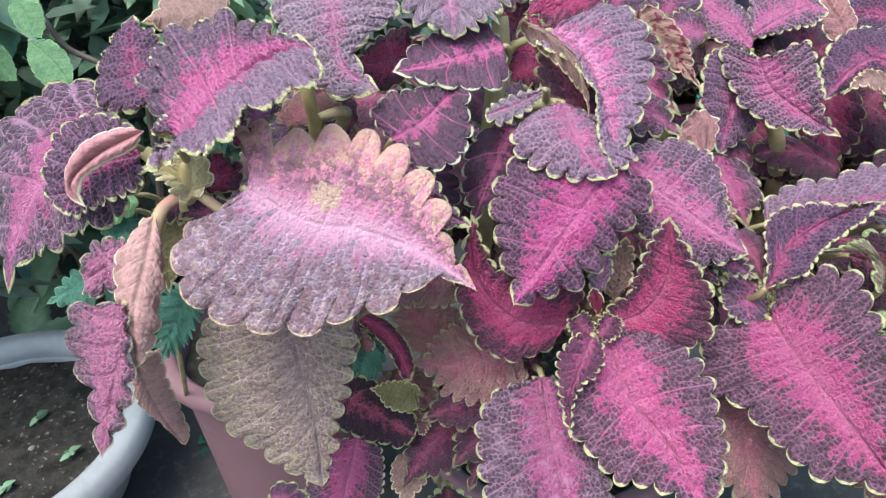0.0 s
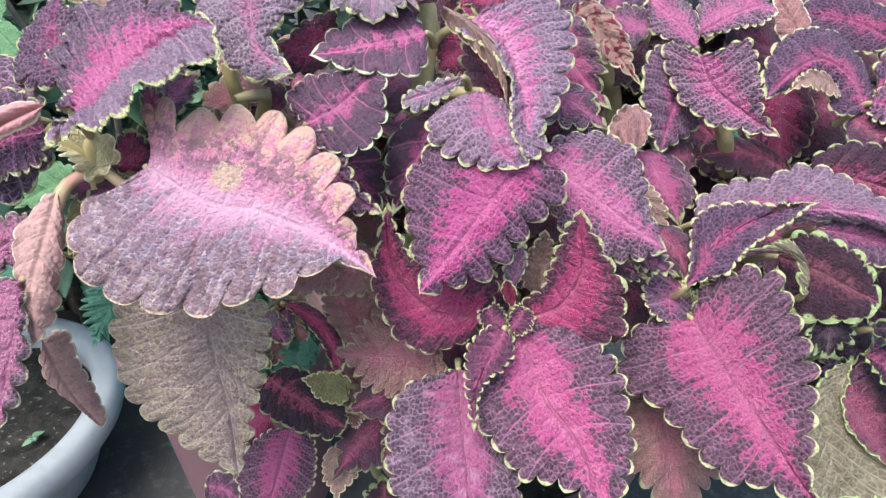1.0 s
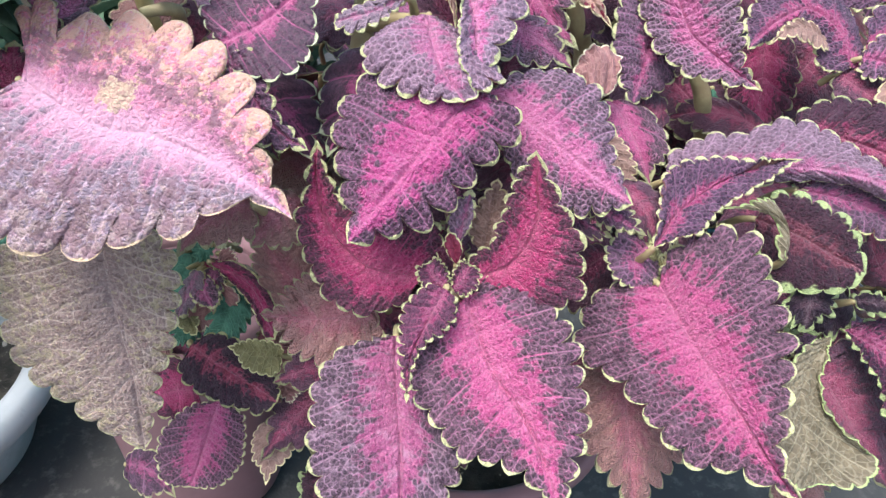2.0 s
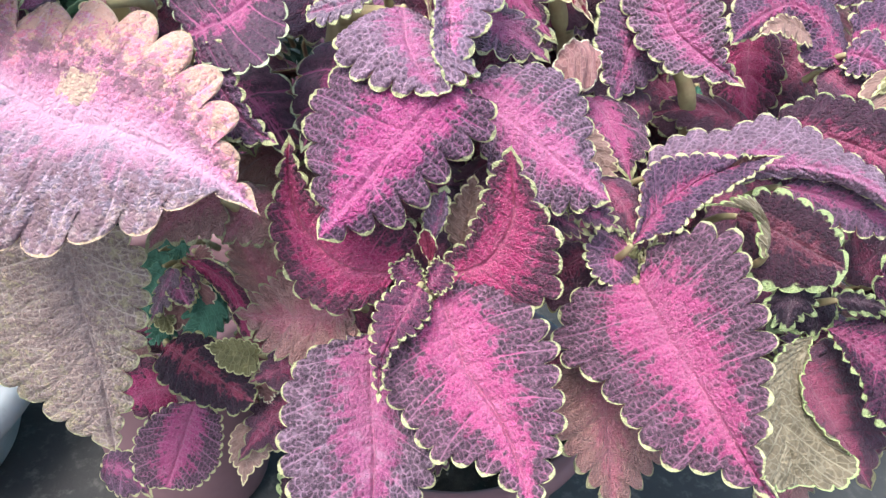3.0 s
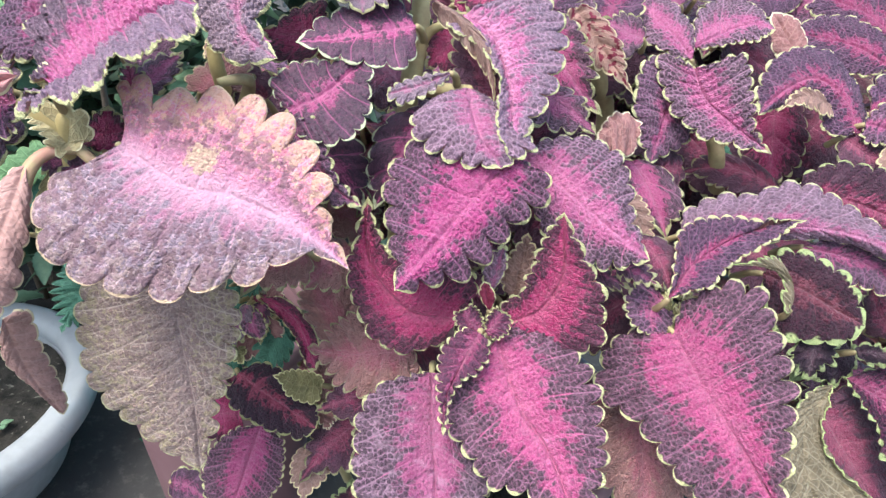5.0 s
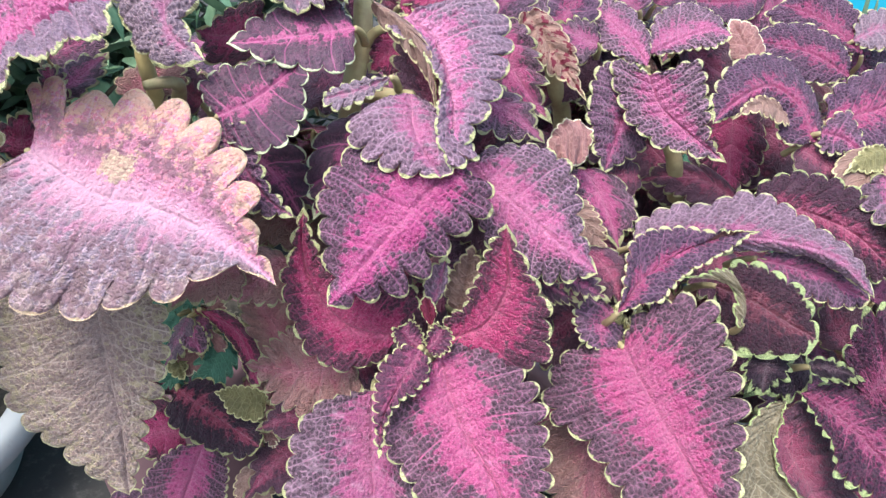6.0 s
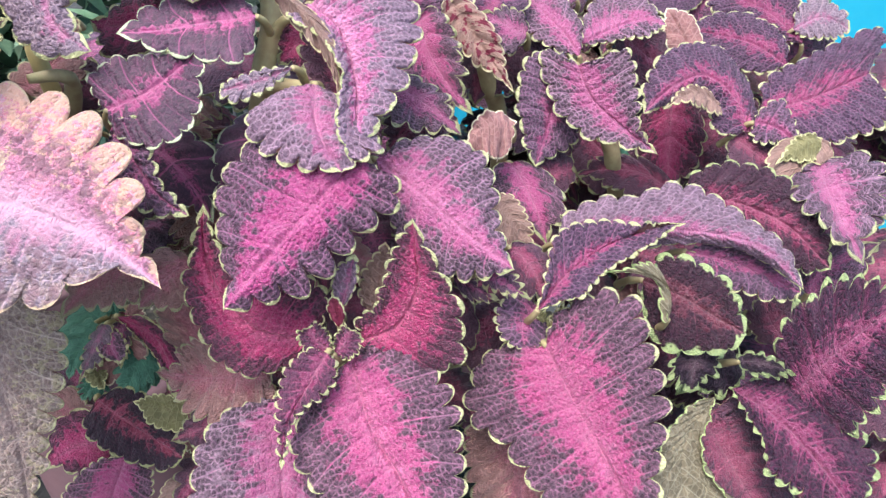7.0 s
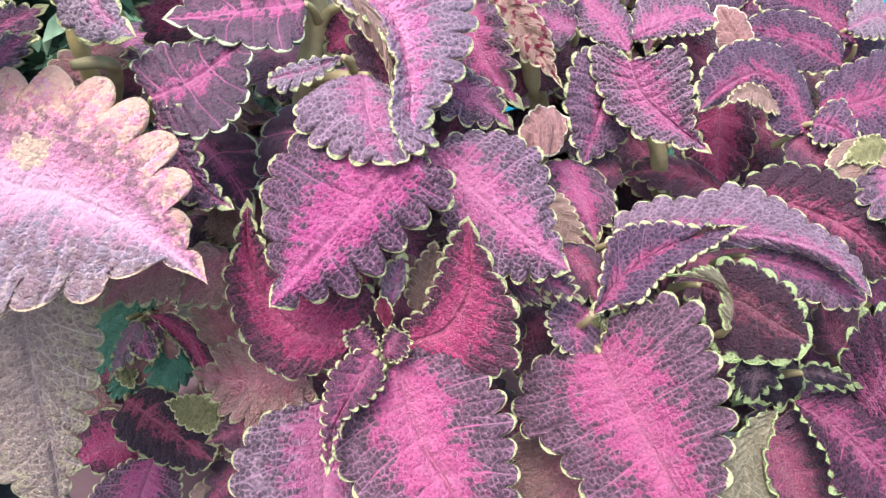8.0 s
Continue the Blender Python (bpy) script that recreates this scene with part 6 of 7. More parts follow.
leaf(centre_plant, (0.0436, 0.3484, 0.6410), (0.0654, 0.3360, 0.6267), (0.0739, 0.3233, 0.6031), (0.0687, 0.3399, 0.6269), (0.0632, 0.3379, 0.6187), "tan", stalk=0, depth=1.2, teeth=10, cols=12)

# leaves behind, filling the crown
leaf(centre_plant, (0.0932, 0.4222, 0.6492), (0.0713, 0.4085, 0.6385), (0.0474, 0.4037, 0.6322), (0.0722, 0.4227, 0.6509), (0.0736, 0.3938, 0.6250), "crimson", teeth=7, cols=12, depth=2.6)
blade(centre_plant, [(0.0497, 0.4010, 0.6307), (0.0711, 0.4057, 0.6352), (0.0944, 0.3989, 0.6297)], [(0.0530, 0.4096, 0.6383), (0.0730, 0.4171, 0.6453), (0.0909, 0.4099, 0.6393)], [(0.0578, 0.3924, 0.6233), (0.0740, 0.3901, 0.6215), (0.0887, 0.3939, 0.6251)], "crimson", teeth=9, depth=1.0, cup=(0.15, -0.2), puff=0.7, stalk=0.008)
blade(centre_plant, [(0.0261, 0.4566, 0.6512), (0.0532, 0.4492, 0.6448), (0.0818, 0.4521, 0.6479)], [(0.0423, 0.4644, 0.6585), (0.0676, 0.4626, 0.6572)], [(0.0407, 0.4409, 0.6371), (0.0656, 0.4411, 0.6377)], "purple", teeth=9, depth=2.0, cup=0.06, puff=0.9, stalk=0.008)
leaf(centre_plant, (0.0402, 0.4292, 0.6532), (0.0271, 0.4200, 0.6397), (0.0237, 0.4073, 0.6205), (0.0074, 0.4196, 0.6400), (0.0467, 0.4168, 0.6339), "shade", teeth=6, cols=9, per=5, depth=2.0, stalk=0.008, puff=0.5, wave=1.0)
leaf(centre_plant, (0.1175, 0.3731, 0.5914), (0.1035, 0.3595, 0.5804), (0.0927, 0.3517, 0.5689), (0.0912, 0.3627, 0.5858), (0.1159, 0.3530, 0.5699), "shade", teeth=6, cols=9, per=5, depth=2.0, stalk=0.008, puff=0.5, wave=1.0)
leaf(rear_plant, (0.1990, 0.4141, 0.5393), (0.1813, 0.4076, 0.5373), (0.1616, 0.4039, 0.5302), (0.1805, 0.4146, 0.5488), (0.1838, 0.4007, 0.5259), "shade", teeth=6, cols=9, per=5, depth=2.0, stalk=0.008, puff=0.5, wave=1.0)
leaf(rear_plant, (0.1600, 0.4716, 0.6036), (0.1453, 0.4605, 0.5844), (0.1401, 0.4524, 0.5611), (0.1274, 0.4621, 0.5862), (0.1674, 0.4533, 0.5737), "shade", teeth=6, cols=12, depth=2.6)
leaf(rear_plant, (0.2365, 0.4929, 0.6041), (0.2581, 0.4835, 0.5895), (0.2868, 0.4830, 0.5804), (0.2644, 0.4932, 0.6059), (0.2518, 0.4738, 0.5731), "shade", teeth=7, cols=12, depth=2.6)
leaf(rear_plant, (0.3437, 0.5947, 0.6233), (0.3094, 0.5852, 0.6058), (0.2796, 0.5758, 0.5886), (0.2990, 0.5989, 0.6279), (0.3199, 0.5716, 0.5837), "purple", teeth=9)
leaf(rear_plant, (0.3680, 0.5509, 0.6002), (0.3830, 0.5372, 0.5880), (0.4011, 0.5244, 0.5677), (0.4071, 0.5439, 0.6003), (0.3676, 0.5263, 0.5691), "purple", teeth=7, cols=12, depth=2.6)
leaf(centre_plant, (0.3256, 0.3478, 0.5035), (0.3370, 0.3559, 0.5175), (0.3641, 0.3626, 0.5300), (0.3301, 0.3623, 0.5277), (0.3566, 0.3481, 0.5055), "purple", teeth=6, cols=9, per=5, depth=2.0, stalk=0.008, puff=0.5, wave=1.0)
leaf(centre_plant, (0.3147, 0.3348, 0.4815), (0.3047, 0.3412, 0.4915), (0.3004, 0.3507, 0.5071), (0.2925, 0.3394, 0.4880), (0.3194, 0.3477, 0.5031), "shade", teeth=6, cols=9, per=5, depth=2.0, stalk=0.008, puff=0.5, wave=1.0)
leaf(centre_plant, (0.3547, 0.3496, 0.4887), (0.3364, 0.3429, 0.4765), (0.3246, 0.3345, 0.4620), (0.3292, 0.3494, 0.4870), (0.3532, 0.3347, 0.4639), "shade", teeth=6, cols=9, per=5, depth=2.0, stalk=0.008, puff=0.5, wave=1.0)
leaf(centre_plant, (0.0065, 0.3250, 0.4408), (-0.0147, 0.3401, 0.4649), (-0.0313, 0.3434, 0.4889), (-0.0289, 0.3359, 0.4592), (-0.0005, 0.3501, 0.4795), "dusk", teeth=8, cols=12, depth=2.6)
leaf(centre_plant, (0.0489, 0.3102, 0.4164), (0.0276, 0.3021, 0.4049), (0.0062, 0.2945, 0.3761), (0.0135, 0.3057, 0.4110), (0.0425, 0.2952, 0.3755), "shade", teeth=8, cols=12, depth=2.6)
leaf(left_plant, (-0.1116, 0.2844, 0.5815), (-0.1157, 0.2848, 0.5931), (-0.1289, 0.2812, 0.5974), (-0.1052, 0.2883, 0.6016), (-0.1209, 0.2805, 0.5905), "cream", "cream-coloured curled leaf base", stalk=0, depth=2, teeth=6, cols=9, per=5, puff=0.5, wave=1.0)
leaf(left_plant, (-0.1178, 0.2905, 0.6056), (-0.1181, 0.2926, 0.6107), (-0.1188, 0.2955, 0.6169), (-0.1223, 0.2929, 0.6114), (-0.1143, 0.2931, 0.6112), "cream", stalk=0, teeth=6, cols=9, per=5, depth=2.0, puff=0.5, wave=1.0)

# small leaves in the gaps
leaf(centre_plant, (-0.0531, 0.3509, 0.4413), (-0.0656, 0.3478, 0.4257), (-0.0754, 0.3418, 0.4056), (-0.0783, 0.3494, 0.4278), (-0.0528, 0.3441, 0.4202), "blush", teeth=6, cols=9, per=5, depth=2.0, stalk=0.008, puff=0.5, wave=1.0)
leaf(centre_plant, (-0.0684, 0.3511, 0.4505), (-0.0744, 0.3434, 0.4374), (-0.0820, 0.3328, 0.4195), (-0.0799, 0.3434, 0.4371), (-0.0679, 0.3415, 0.4345), "lilac", teeth=6, cols=9, per=5, depth=2.0, stalk=0.008, puff=0.5, wave=1.0)
leaf(centre_plant, (-0.1234, 0.3931, 0.3817), (-0.1066, 0.3832, 0.3661), (-0.0940, 0.3752, 0.3535), (-0.1297, 0.3809, 0.3612), (-0.0876, 0.3874, 0.3740), "shade", teeth=6, cols=9, per=5, depth=2.0, stalk=0.008, puff=0.5, wave=1.0)
leaf(centre_plant, (-0.1318, 0.3735, 0.3683), (-0.1156, 0.3658, 0.3562), (-0.0997, 0.3600, 0.3475), (-0.1228, 0.3618, 0.3492), (-0.1048, 0.3708, 0.3651), "dusk", teeth=6, cols=9, per=5, depth=2.0, stalk=0.008, puff=0.5, wave=1.0)
leaf(centre_plant, (0.2297, 0.2981, 0.5170), (0.2249, 0.3072, 0.5319), (0.1974, 0.3066, 0.5354), (0.2190, 0.3121, 0.5397), (0.2200, 0.3080, 0.5329), "straw", "curled leaf tip showing its pale back", teeth=6, cols=9, per=5, depth=2.0, stalk=0.008, puff=0.5, wave=1.0)
leaf(centre_plant, (0.1798, 0.2981, 0.5009), (0.1725, 0.3001, 0.5097), (0.1689, 0.3035, 0.5191), (0.1688, 0.2998, 0.5090), (0.1762, 0.3008, 0.5111), "olive", teeth=6, cols=9, per=5, depth=2.0, stalk=0.008, puff=0.5, wave=1.0)
leaf(centre_plant, (0.1804, 0.2976, 0.5020), (0.1784, 0.2993, 0.5107), (0.1813, 0.3033, 0.5212), (0.1757, 0.3000, 0.5116), (0.1824, 0.2994, 0.5109), "cream", teeth=6, cols=9, per=5, depth=2.0, stalk=0.008, puff=0.5, wave=1.0)
leaf(centre_plant, (0.1288, 0.3028, 0.5291), (0.1368, 0.2997, 0.5277), (0.1507, 0.2984, 0.5214), (0.1361, 0.3037, 0.5302), (0.1390, 0.2974, 0.5204), "purple", teeth=6, cols=9, per=5, depth=2.0, stalk=0.008, puff=0.5, wave=1.0)
leaf(centre_plant, (0.1401, 0.3022, 0.5348), (0.1503, 0.2971, 0.5327), (0.1636, 0.2941, 0.5265), (0.1539, 0.3006, 0.5368), (0.1482, 0.2953, 0.5277), "purple", teeth=6, cols=9, per=5, depth=2.0, stalk=0.008, puff=0.5, wave=1.0)
leaf(centre_plant, (0.1562, 0.3248, 0.5343), (0.1670, 0.3150, 0.5283), (0.1717, 0.3050, 0.5159), (0.1783, 0.3190, 0.5298), (0.1594, 0.3085, 0.5191), "shade", teeth=6, cols=9, per=5, depth=2.0, stalk=0.008, puff=0.5, wave=1.0)

# leaves along the back of the crown
leaf(rear_plant, (0.0881, 0.4188, 0.6169), (0.1045, 0.4336, 0.6295), (0.1179, 0.4504, 0.6455), (0.0891, 0.4351, 0.6326), (0.1232, 0.4321, 0.6264), "purple", teeth=7, cols=12, depth=2.6)
leaf(rear_plant, (0.1178, 0.4315, 0.6166), (0.1157, 0.4452, 0.6285), (0.0993, 0.4628, 0.6470), (0.1017, 0.4440, 0.6273), (0.1297, 0.4522, 0.6386), "rose", teeth=6, cols=9, per=5, depth=2.0, stalk=0.008, puff=0.5, wave=1.0)
leaf(rear_plant, (0.0779, 0.4390, 0.6117), (0.0860, 0.4561, 0.6283), (0.0798, 0.4772, 0.6516), (0.0645, 0.4576, 0.6316), (0.1040, 0.4604, 0.6340), "purple", teeth=7, cols=12, depth=2.6)

# weed leaves close under the pale leaf
leaf(weed, (-0.0764, 0.3548, 0.4483), (-0.0842, 0.3457, 0.4348), (-0.0902, 0.3382, 0.4183), (-0.0955, 0.3477, 0.4357), (-0.0751, 0.3415, 0.4283), "weed", stalk=0.02, depth=3, teeth=6, cols=9, per=5, puff=0.5, wave=1.0)
leaf(weed, (-0.0461, 0.3508, 0.4355), (-0.0525, 0.3422, 0.4250), (-0.0567, 0.3334, 0.4101), (-0.0640, 0.3439, 0.4271), (-0.0426, 0.3373, 0.4173), "weed", stalk=0.02, depth=3, teeth=6, cols=9, per=5, puff=0.5, wave=1.0)
leaf(weed, (-0.0627, 0.3621, 0.4612), (-0.0678, 0.3600, 0.4574), (-0.0727, 0.3568, 0.4520), (-0.0719, 0.3617, 0.4600), (-0.0645, 0.3576, 0.4537), "weed", stalk=0.02, teeth=6, cols=9, per=5, depth=2.0, puff=0.5, wave=1.0)
leaf(centre_plant, (-0.0553, 0.3547, 0.4610), (-0.0495, 0.3523, 0.4572), (-0.0424, 0.3473, 0.4493), (-0.0456, 0.3548, 0.4616), (-0.0537, 0.3488, 0.4513), "blush", teeth=6, cols=9, per=5, depth=2.0, stalk=0.008, puff=0.5, wave=1.0)

# top of the rear crown
leaf(rear_plant, (0.1553, 0.5072, 0.6129), (0.1684, 0.5197, 0.6245), (0.1854, 0.5344, 0.6400), (0.1488, 0.5221, 0.6280), (0.1900, 0.5173, 0.6212), "wine", teeth=6, cols=9, per=5, depth=2.0, stalk=0.008, puff=0.5, wave=1.0)
leaf(rear_plant, (0.2095, 0.5315, 0.6163), (0.1957, 0.5425, 0.6247), (0.1769, 0.5578, 0.6400), (0.2128, 0.5492, 0.6364), (0.1782, 0.5380, 0.6165), "purple", teeth=6, cols=9, per=5, depth=2.0, stalk=0.008, puff=0.5, wave=1.0)
leaf(rear_plant, (0.2238, 0.5444, 0.6189), (0.2367, 0.5552, 0.6278), (0.2534, 0.5706, 0.6444), (0.2154, 0.5600, 0.6351), (0.2578, 0.5526, 0.6241), "wine", teeth=6, cols=9, per=5, depth=2.0, stalk=0.008, puff=0.5, wave=1.0)
leaf(rear_plant, (0.1400, 0.4860, 0.6159), (0.1431, 0.4979, 0.6262), (0.1386, 0.5126, 0.6410), (0.1265, 0.4984, 0.6265), (0.1612, 0.5002, 0.6307), "purple", teeth=6, cols=9, per=5, depth=2.0, stalk=0.008, puff=0.5, wave=1.0)
leaf(rear_plant, (0.1405, 0.4550, 0.6160), (0.1511, 0.4684, 0.6277), (0.1582, 0.4838, 0.6425), (0.1330, 0.4693, 0.6298), (0.1693, 0.4676, 0.6255), "wine", teeth=6, cols=9, per=5, depth=2.0, stalk=0.008, puff=0.5, wave=1.0)

# filler leaves, dark in colour, added to close and darken the right-hand gaps
leaf(centre_plant, (0.3361, 0.3752, 0.5205), (0.3573, 0.3789, 0.5217), (0.3878, 0.3834, 0.5270), (0.3560, 0.3891, 0.5347), (0.3612, 0.3674, 0.5088), "shade", teeth=7, cols=12, depth=2.6)
leaf(centre_plant, (0.3382, 0.3899, 0.5159), (0.3554, 0.3866, 0.5112), (0.3764, 0.3798, 0.5010), (0.3614, 0.3927, 0.5217), (0.3496, 0.3787, 0.4978), "shade", teeth=6, cols=9, per=5, depth=2.0, stalk=0.008, puff=0.5, wave=1.0)
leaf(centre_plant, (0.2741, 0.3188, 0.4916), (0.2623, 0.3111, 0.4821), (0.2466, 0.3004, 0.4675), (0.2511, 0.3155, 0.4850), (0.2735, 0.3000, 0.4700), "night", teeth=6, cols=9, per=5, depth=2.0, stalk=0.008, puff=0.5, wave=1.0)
leaf(centre_plant, (0.2811, 0.3089, 0.4659), (0.2766, 0.2976, 0.4566), (0.2704, 0.2885, 0.4411), (0.2634, 0.2982, 0.4570), (0.2887, 0.2947, 0.4524), "shade", teeth=6, cols=9, per=5, depth=2.0, stalk=0.008, puff=0.5, wave=1.0)
leaf(centre_plant, (-0.0346, 0.3430, 0.4098), (-0.0193, 0.3357, 0.4042), (0.0007, 0.3275, 0.3954), (-0.0105, 0.3425, 0.4121), (-0.0245, 0.3272, 0.3937), "dusk", teeth=6, cols=9, per=5, depth=2.0, stalk=0.008, puff=0.5, wave=1.0)

# lower leaves between the pale leaf and the rosette
blade(centre_plant, [(-0.0589, 0.3231, 0.3726), (-0.0637, 0.3098, 0.3568), (-0.0707, 0.2897, 0.3328)], [(-0.0756, 0.3198, 0.3698), (-0.0891, 0.3104, 0.3593), (-0.0927, 0.2996, 0.3463), (-0.0871, 0.2908, 0.3353)], [(-0.0445, 0.3192, 0.3669), (-0.0406, 0.3095, 0.3548), (-0.0435, 0.2987, 0.3418), (-0.0540, 0.2917, 0.3341)], "vivid", "round pink leaf with a beaded cream rim", teeth=15, depth=1.6, cup=0.05, puff=0.7)
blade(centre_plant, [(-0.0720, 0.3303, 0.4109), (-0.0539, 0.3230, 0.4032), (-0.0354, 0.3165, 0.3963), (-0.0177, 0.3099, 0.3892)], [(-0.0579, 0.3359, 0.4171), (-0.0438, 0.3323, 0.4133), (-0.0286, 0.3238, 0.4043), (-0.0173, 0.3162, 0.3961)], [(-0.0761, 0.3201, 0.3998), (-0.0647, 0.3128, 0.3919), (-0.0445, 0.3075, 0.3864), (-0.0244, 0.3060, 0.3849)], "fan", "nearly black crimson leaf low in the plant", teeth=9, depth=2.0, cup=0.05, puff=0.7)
blade(centre_plant, [(-0.0677, 0.3541, 0.4487), (-0.0658, 0.3465, 0.4405), (-0.0579, 0.3388, 0.4323)], [(-0.0730, 0.3489, 0.4430), (-0.0699, 0.3418, 0.4355)], [(-0.0585, 0.3495, 0.4439), (-0.0548, 0.3425, 0.4364)], "rose", "nearly black crimson leaf low in the plant", teeth=7, depth=1.0, cup=0.08, puff=0.6, stalk=0.008)
blade(centre_plant, [(-0.0561, 0.3693, 0.4383), (-0.0459, 0.3662, 0.4351), (-0.0414, 0.3571, 0.4251)], [(-0.0470, 0.3709, 0.4402), (-0.0395, 0.3642, 0.4329)], [(-0.0533, 0.3631, 0.4315), (-0.0475, 0.3577, 0.4257)], "blush", "nearly black crimson leaf low in the plant", teeth=6, depth=0.8, cup=0.08, puff=0.6, stalk=0.008)
blade(centre_plant, [(-0.0862, 0.3512, 0.4258), (-0.0783, 0.3470, 0.4213), (-0.0710, 0.3382, 0.4118)], [(-0.0777, 0.3516, 0.4263), (-0.0711, 0.3455, 0.4197)], [(-0.0857, 0.3455, 0.4196), (-0.0788, 0.3397, 0.4133)], "olive", "nearly black crimson leaf low in the plant", teeth=6, depth=0.8, cup=0.08, puff=0.6, stalk=0.008)
leaf(centre_plant, (-0.0602, 0.3551, 0.4482), (-0.0600, 0.3470, 0.4396), (-0.0586, 0.3392, 0.4280), (-0.0725, 0.3469, 0.4375), (-0.0542, 0.3474, 0.4385), "rose", point=0.7, teeth=6, cols=9, per=5, depth=2.0, stalk=0.008, puff=0.5, wave=1.0)
leaf(centre_plant, (-0.0665, 0.3592, 0.4505), (-0.0487, 0.3567, 0.4471), (-0.0323, 0.3495, 0.4329), (-0.0457, 0.3590, 0.4505), (-0.0524, 0.3553, 0.4413), "crimson", point=0.3, teeth=6, cols=9, per=5, depth=2.0, stalk=0.008, puff=0.5, wave=1.0)
blade(centre_plant, [(-0.0587, 0.3483, 0.4591), (-0.0370, 0.3431, 0.4502), (-0.0197, 0.3262, 0.4231)], [(-0.0434, 0.3489, 0.4597), (-0.0265, 0.3422, 0.4487), (-0.0177, 0.3321, 0.4324)], [(-0.0482, 0.3439, 0.4517), (-0.0330, 0.3350, 0.4373), (-0.0243, 0.3261, 0.4229)], "crimson", teeth=9, depth=0.8, cup=(0.1, -0.1), puff=0.6, stalk=0.008)
leaf(centre_plant, (-0.0165, 0.3226, 0.4145), (-0.0327, 0.3232, 0.4170), (-0.0475, 0.3246, 0.4172), (-0.0302, 0.3276, 0.4218), (-0.0316, 0.3150, 0.4066), "olive", depth=1, teeth=6, cols=9, per=5, stalk=0.008, puff=0.5, wave=1.0)
leaf(centre_plant, (-0.0221, 0.3288, 0.3913), (-0.0172, 0.3242, 0.3845), (-0.0121, 0.3201, 0.3749), (-0.0239, 0.3231, 0.3828), (-0.0081, 0.3245, 0.3850), "blush", teeth=6, cols=9, per=5, depth=2.0, stalk=0.008, puff=0.5, wave=1.0)
leaf(centre_plant, (-0.0218, 0.3152, 0.3673), (-0.0236, 0.3044, 0.3548), (-0.0263, 0.2929, 0.3341), (-0.0363, 0.3031, 0.3527), (-0.0081, 0.3048, 0.3556), "tan", teeth=6, cols=9, per=5, depth=2.0, stalk=0.008, puff=0.5, wave=1.0)
leaf(weed, (-0.0478, 0.3671, 0.4303), (-0.0547, 0.3573, 0.4155), (-0.0578, 0.3468, 0.3998), (-0.0667, 0.3589, 0.4178), (-0.0453, 0.3527, 0.4088), "weed", depth=3, stalk=0.02, teeth=6, cols=9, per=5, puff=0.5, wave=1.0)
leaf(weed, (-0.0750, 0.3452, 0.4152), (-0.0807, 0.3417, 0.4099), (-0.0856, 0.3370, 0.4029), (-0.0869, 0.3430, 0.4118), (-0.0750, 0.3381, 0.4046), "weed", stalk=0.02, teeth=6, cols=9, per=5, depth=2.0, puff=0.5, wave=1.0)

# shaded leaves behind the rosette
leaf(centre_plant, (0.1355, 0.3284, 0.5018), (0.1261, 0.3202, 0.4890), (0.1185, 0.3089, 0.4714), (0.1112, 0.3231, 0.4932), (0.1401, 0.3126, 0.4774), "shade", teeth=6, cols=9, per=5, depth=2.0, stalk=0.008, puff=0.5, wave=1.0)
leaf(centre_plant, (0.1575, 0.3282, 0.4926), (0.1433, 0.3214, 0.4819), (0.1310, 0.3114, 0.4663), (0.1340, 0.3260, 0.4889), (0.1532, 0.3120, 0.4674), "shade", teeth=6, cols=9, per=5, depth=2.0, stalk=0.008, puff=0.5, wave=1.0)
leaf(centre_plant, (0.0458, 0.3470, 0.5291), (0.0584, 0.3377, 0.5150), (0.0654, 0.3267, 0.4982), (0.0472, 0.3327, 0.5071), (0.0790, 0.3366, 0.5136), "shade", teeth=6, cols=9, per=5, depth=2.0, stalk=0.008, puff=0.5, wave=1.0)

# small leaves and stems above the pale leaf
leaf(left_plant, (-0.0960, 0.3230, 0.5951), (-0.0877, 0.3330, 0.6035), (-0.0802, 0.3438, 0.6113), (-0.0995, 0.3346, 0.6064), (-0.0796, 0.3320, 0.6017), "rose", teeth=6, cols=9, per=5, depth=2.0, stalk=0.008, puff=0.5, wave=1.0)
leaf(left_plant, (-0.0961, 0.3188, 0.5922), (-0.0996, 0.3261, 0.6003), (-0.1053, 0.3346, 0.6065), (-0.1059, 0.3255, 0.5995), (-0.0935, 0.3275, 0.6024), "crimson", teeth=6, cols=9, per=5, depth=2.0, stalk=0.008, puff=0.5, wave=1.0)
leaf(left_plant, (-0.0812, 0.3576, 0.5861), (-0.0704, 0.3640, 0.5962), (-0.0571, 0.3751, 0.6042), (-0.0824, 0.3656, 0.5990), (-0.0538, 0.3614, 0.5915), "dusk", teeth=6, cols=9, per=5, depth=2.0, stalk=0.008, puff=0.5, wave=1.0)
leaf(left_plant, (-0.0489, 0.3668, 0.5811), (-0.0637, 0.3708, 0.5879), (-0.0836, 0.3721, 0.5906), (-0.0601, 0.3773, 0.5984), (-0.0704, 0.3649, 0.5785), "shade", teeth=6, cols=9, per=5, depth=2.0, stalk=0.008, puff=0.5, wave=1.0)
leaf(left_plant, (-0.1266, 0.3711, 0.5996), (-0.1122, 0.3750, 0.6055), (-0.0977, 0.3857, 0.6129), (-0.1159, 0.3795, 0.6129), (-0.1026, 0.3700, 0.5972), "purple", teeth=6, cols=9, per=5, depth=2.0, stalk=0.008, puff=0.5, wave=1.0)
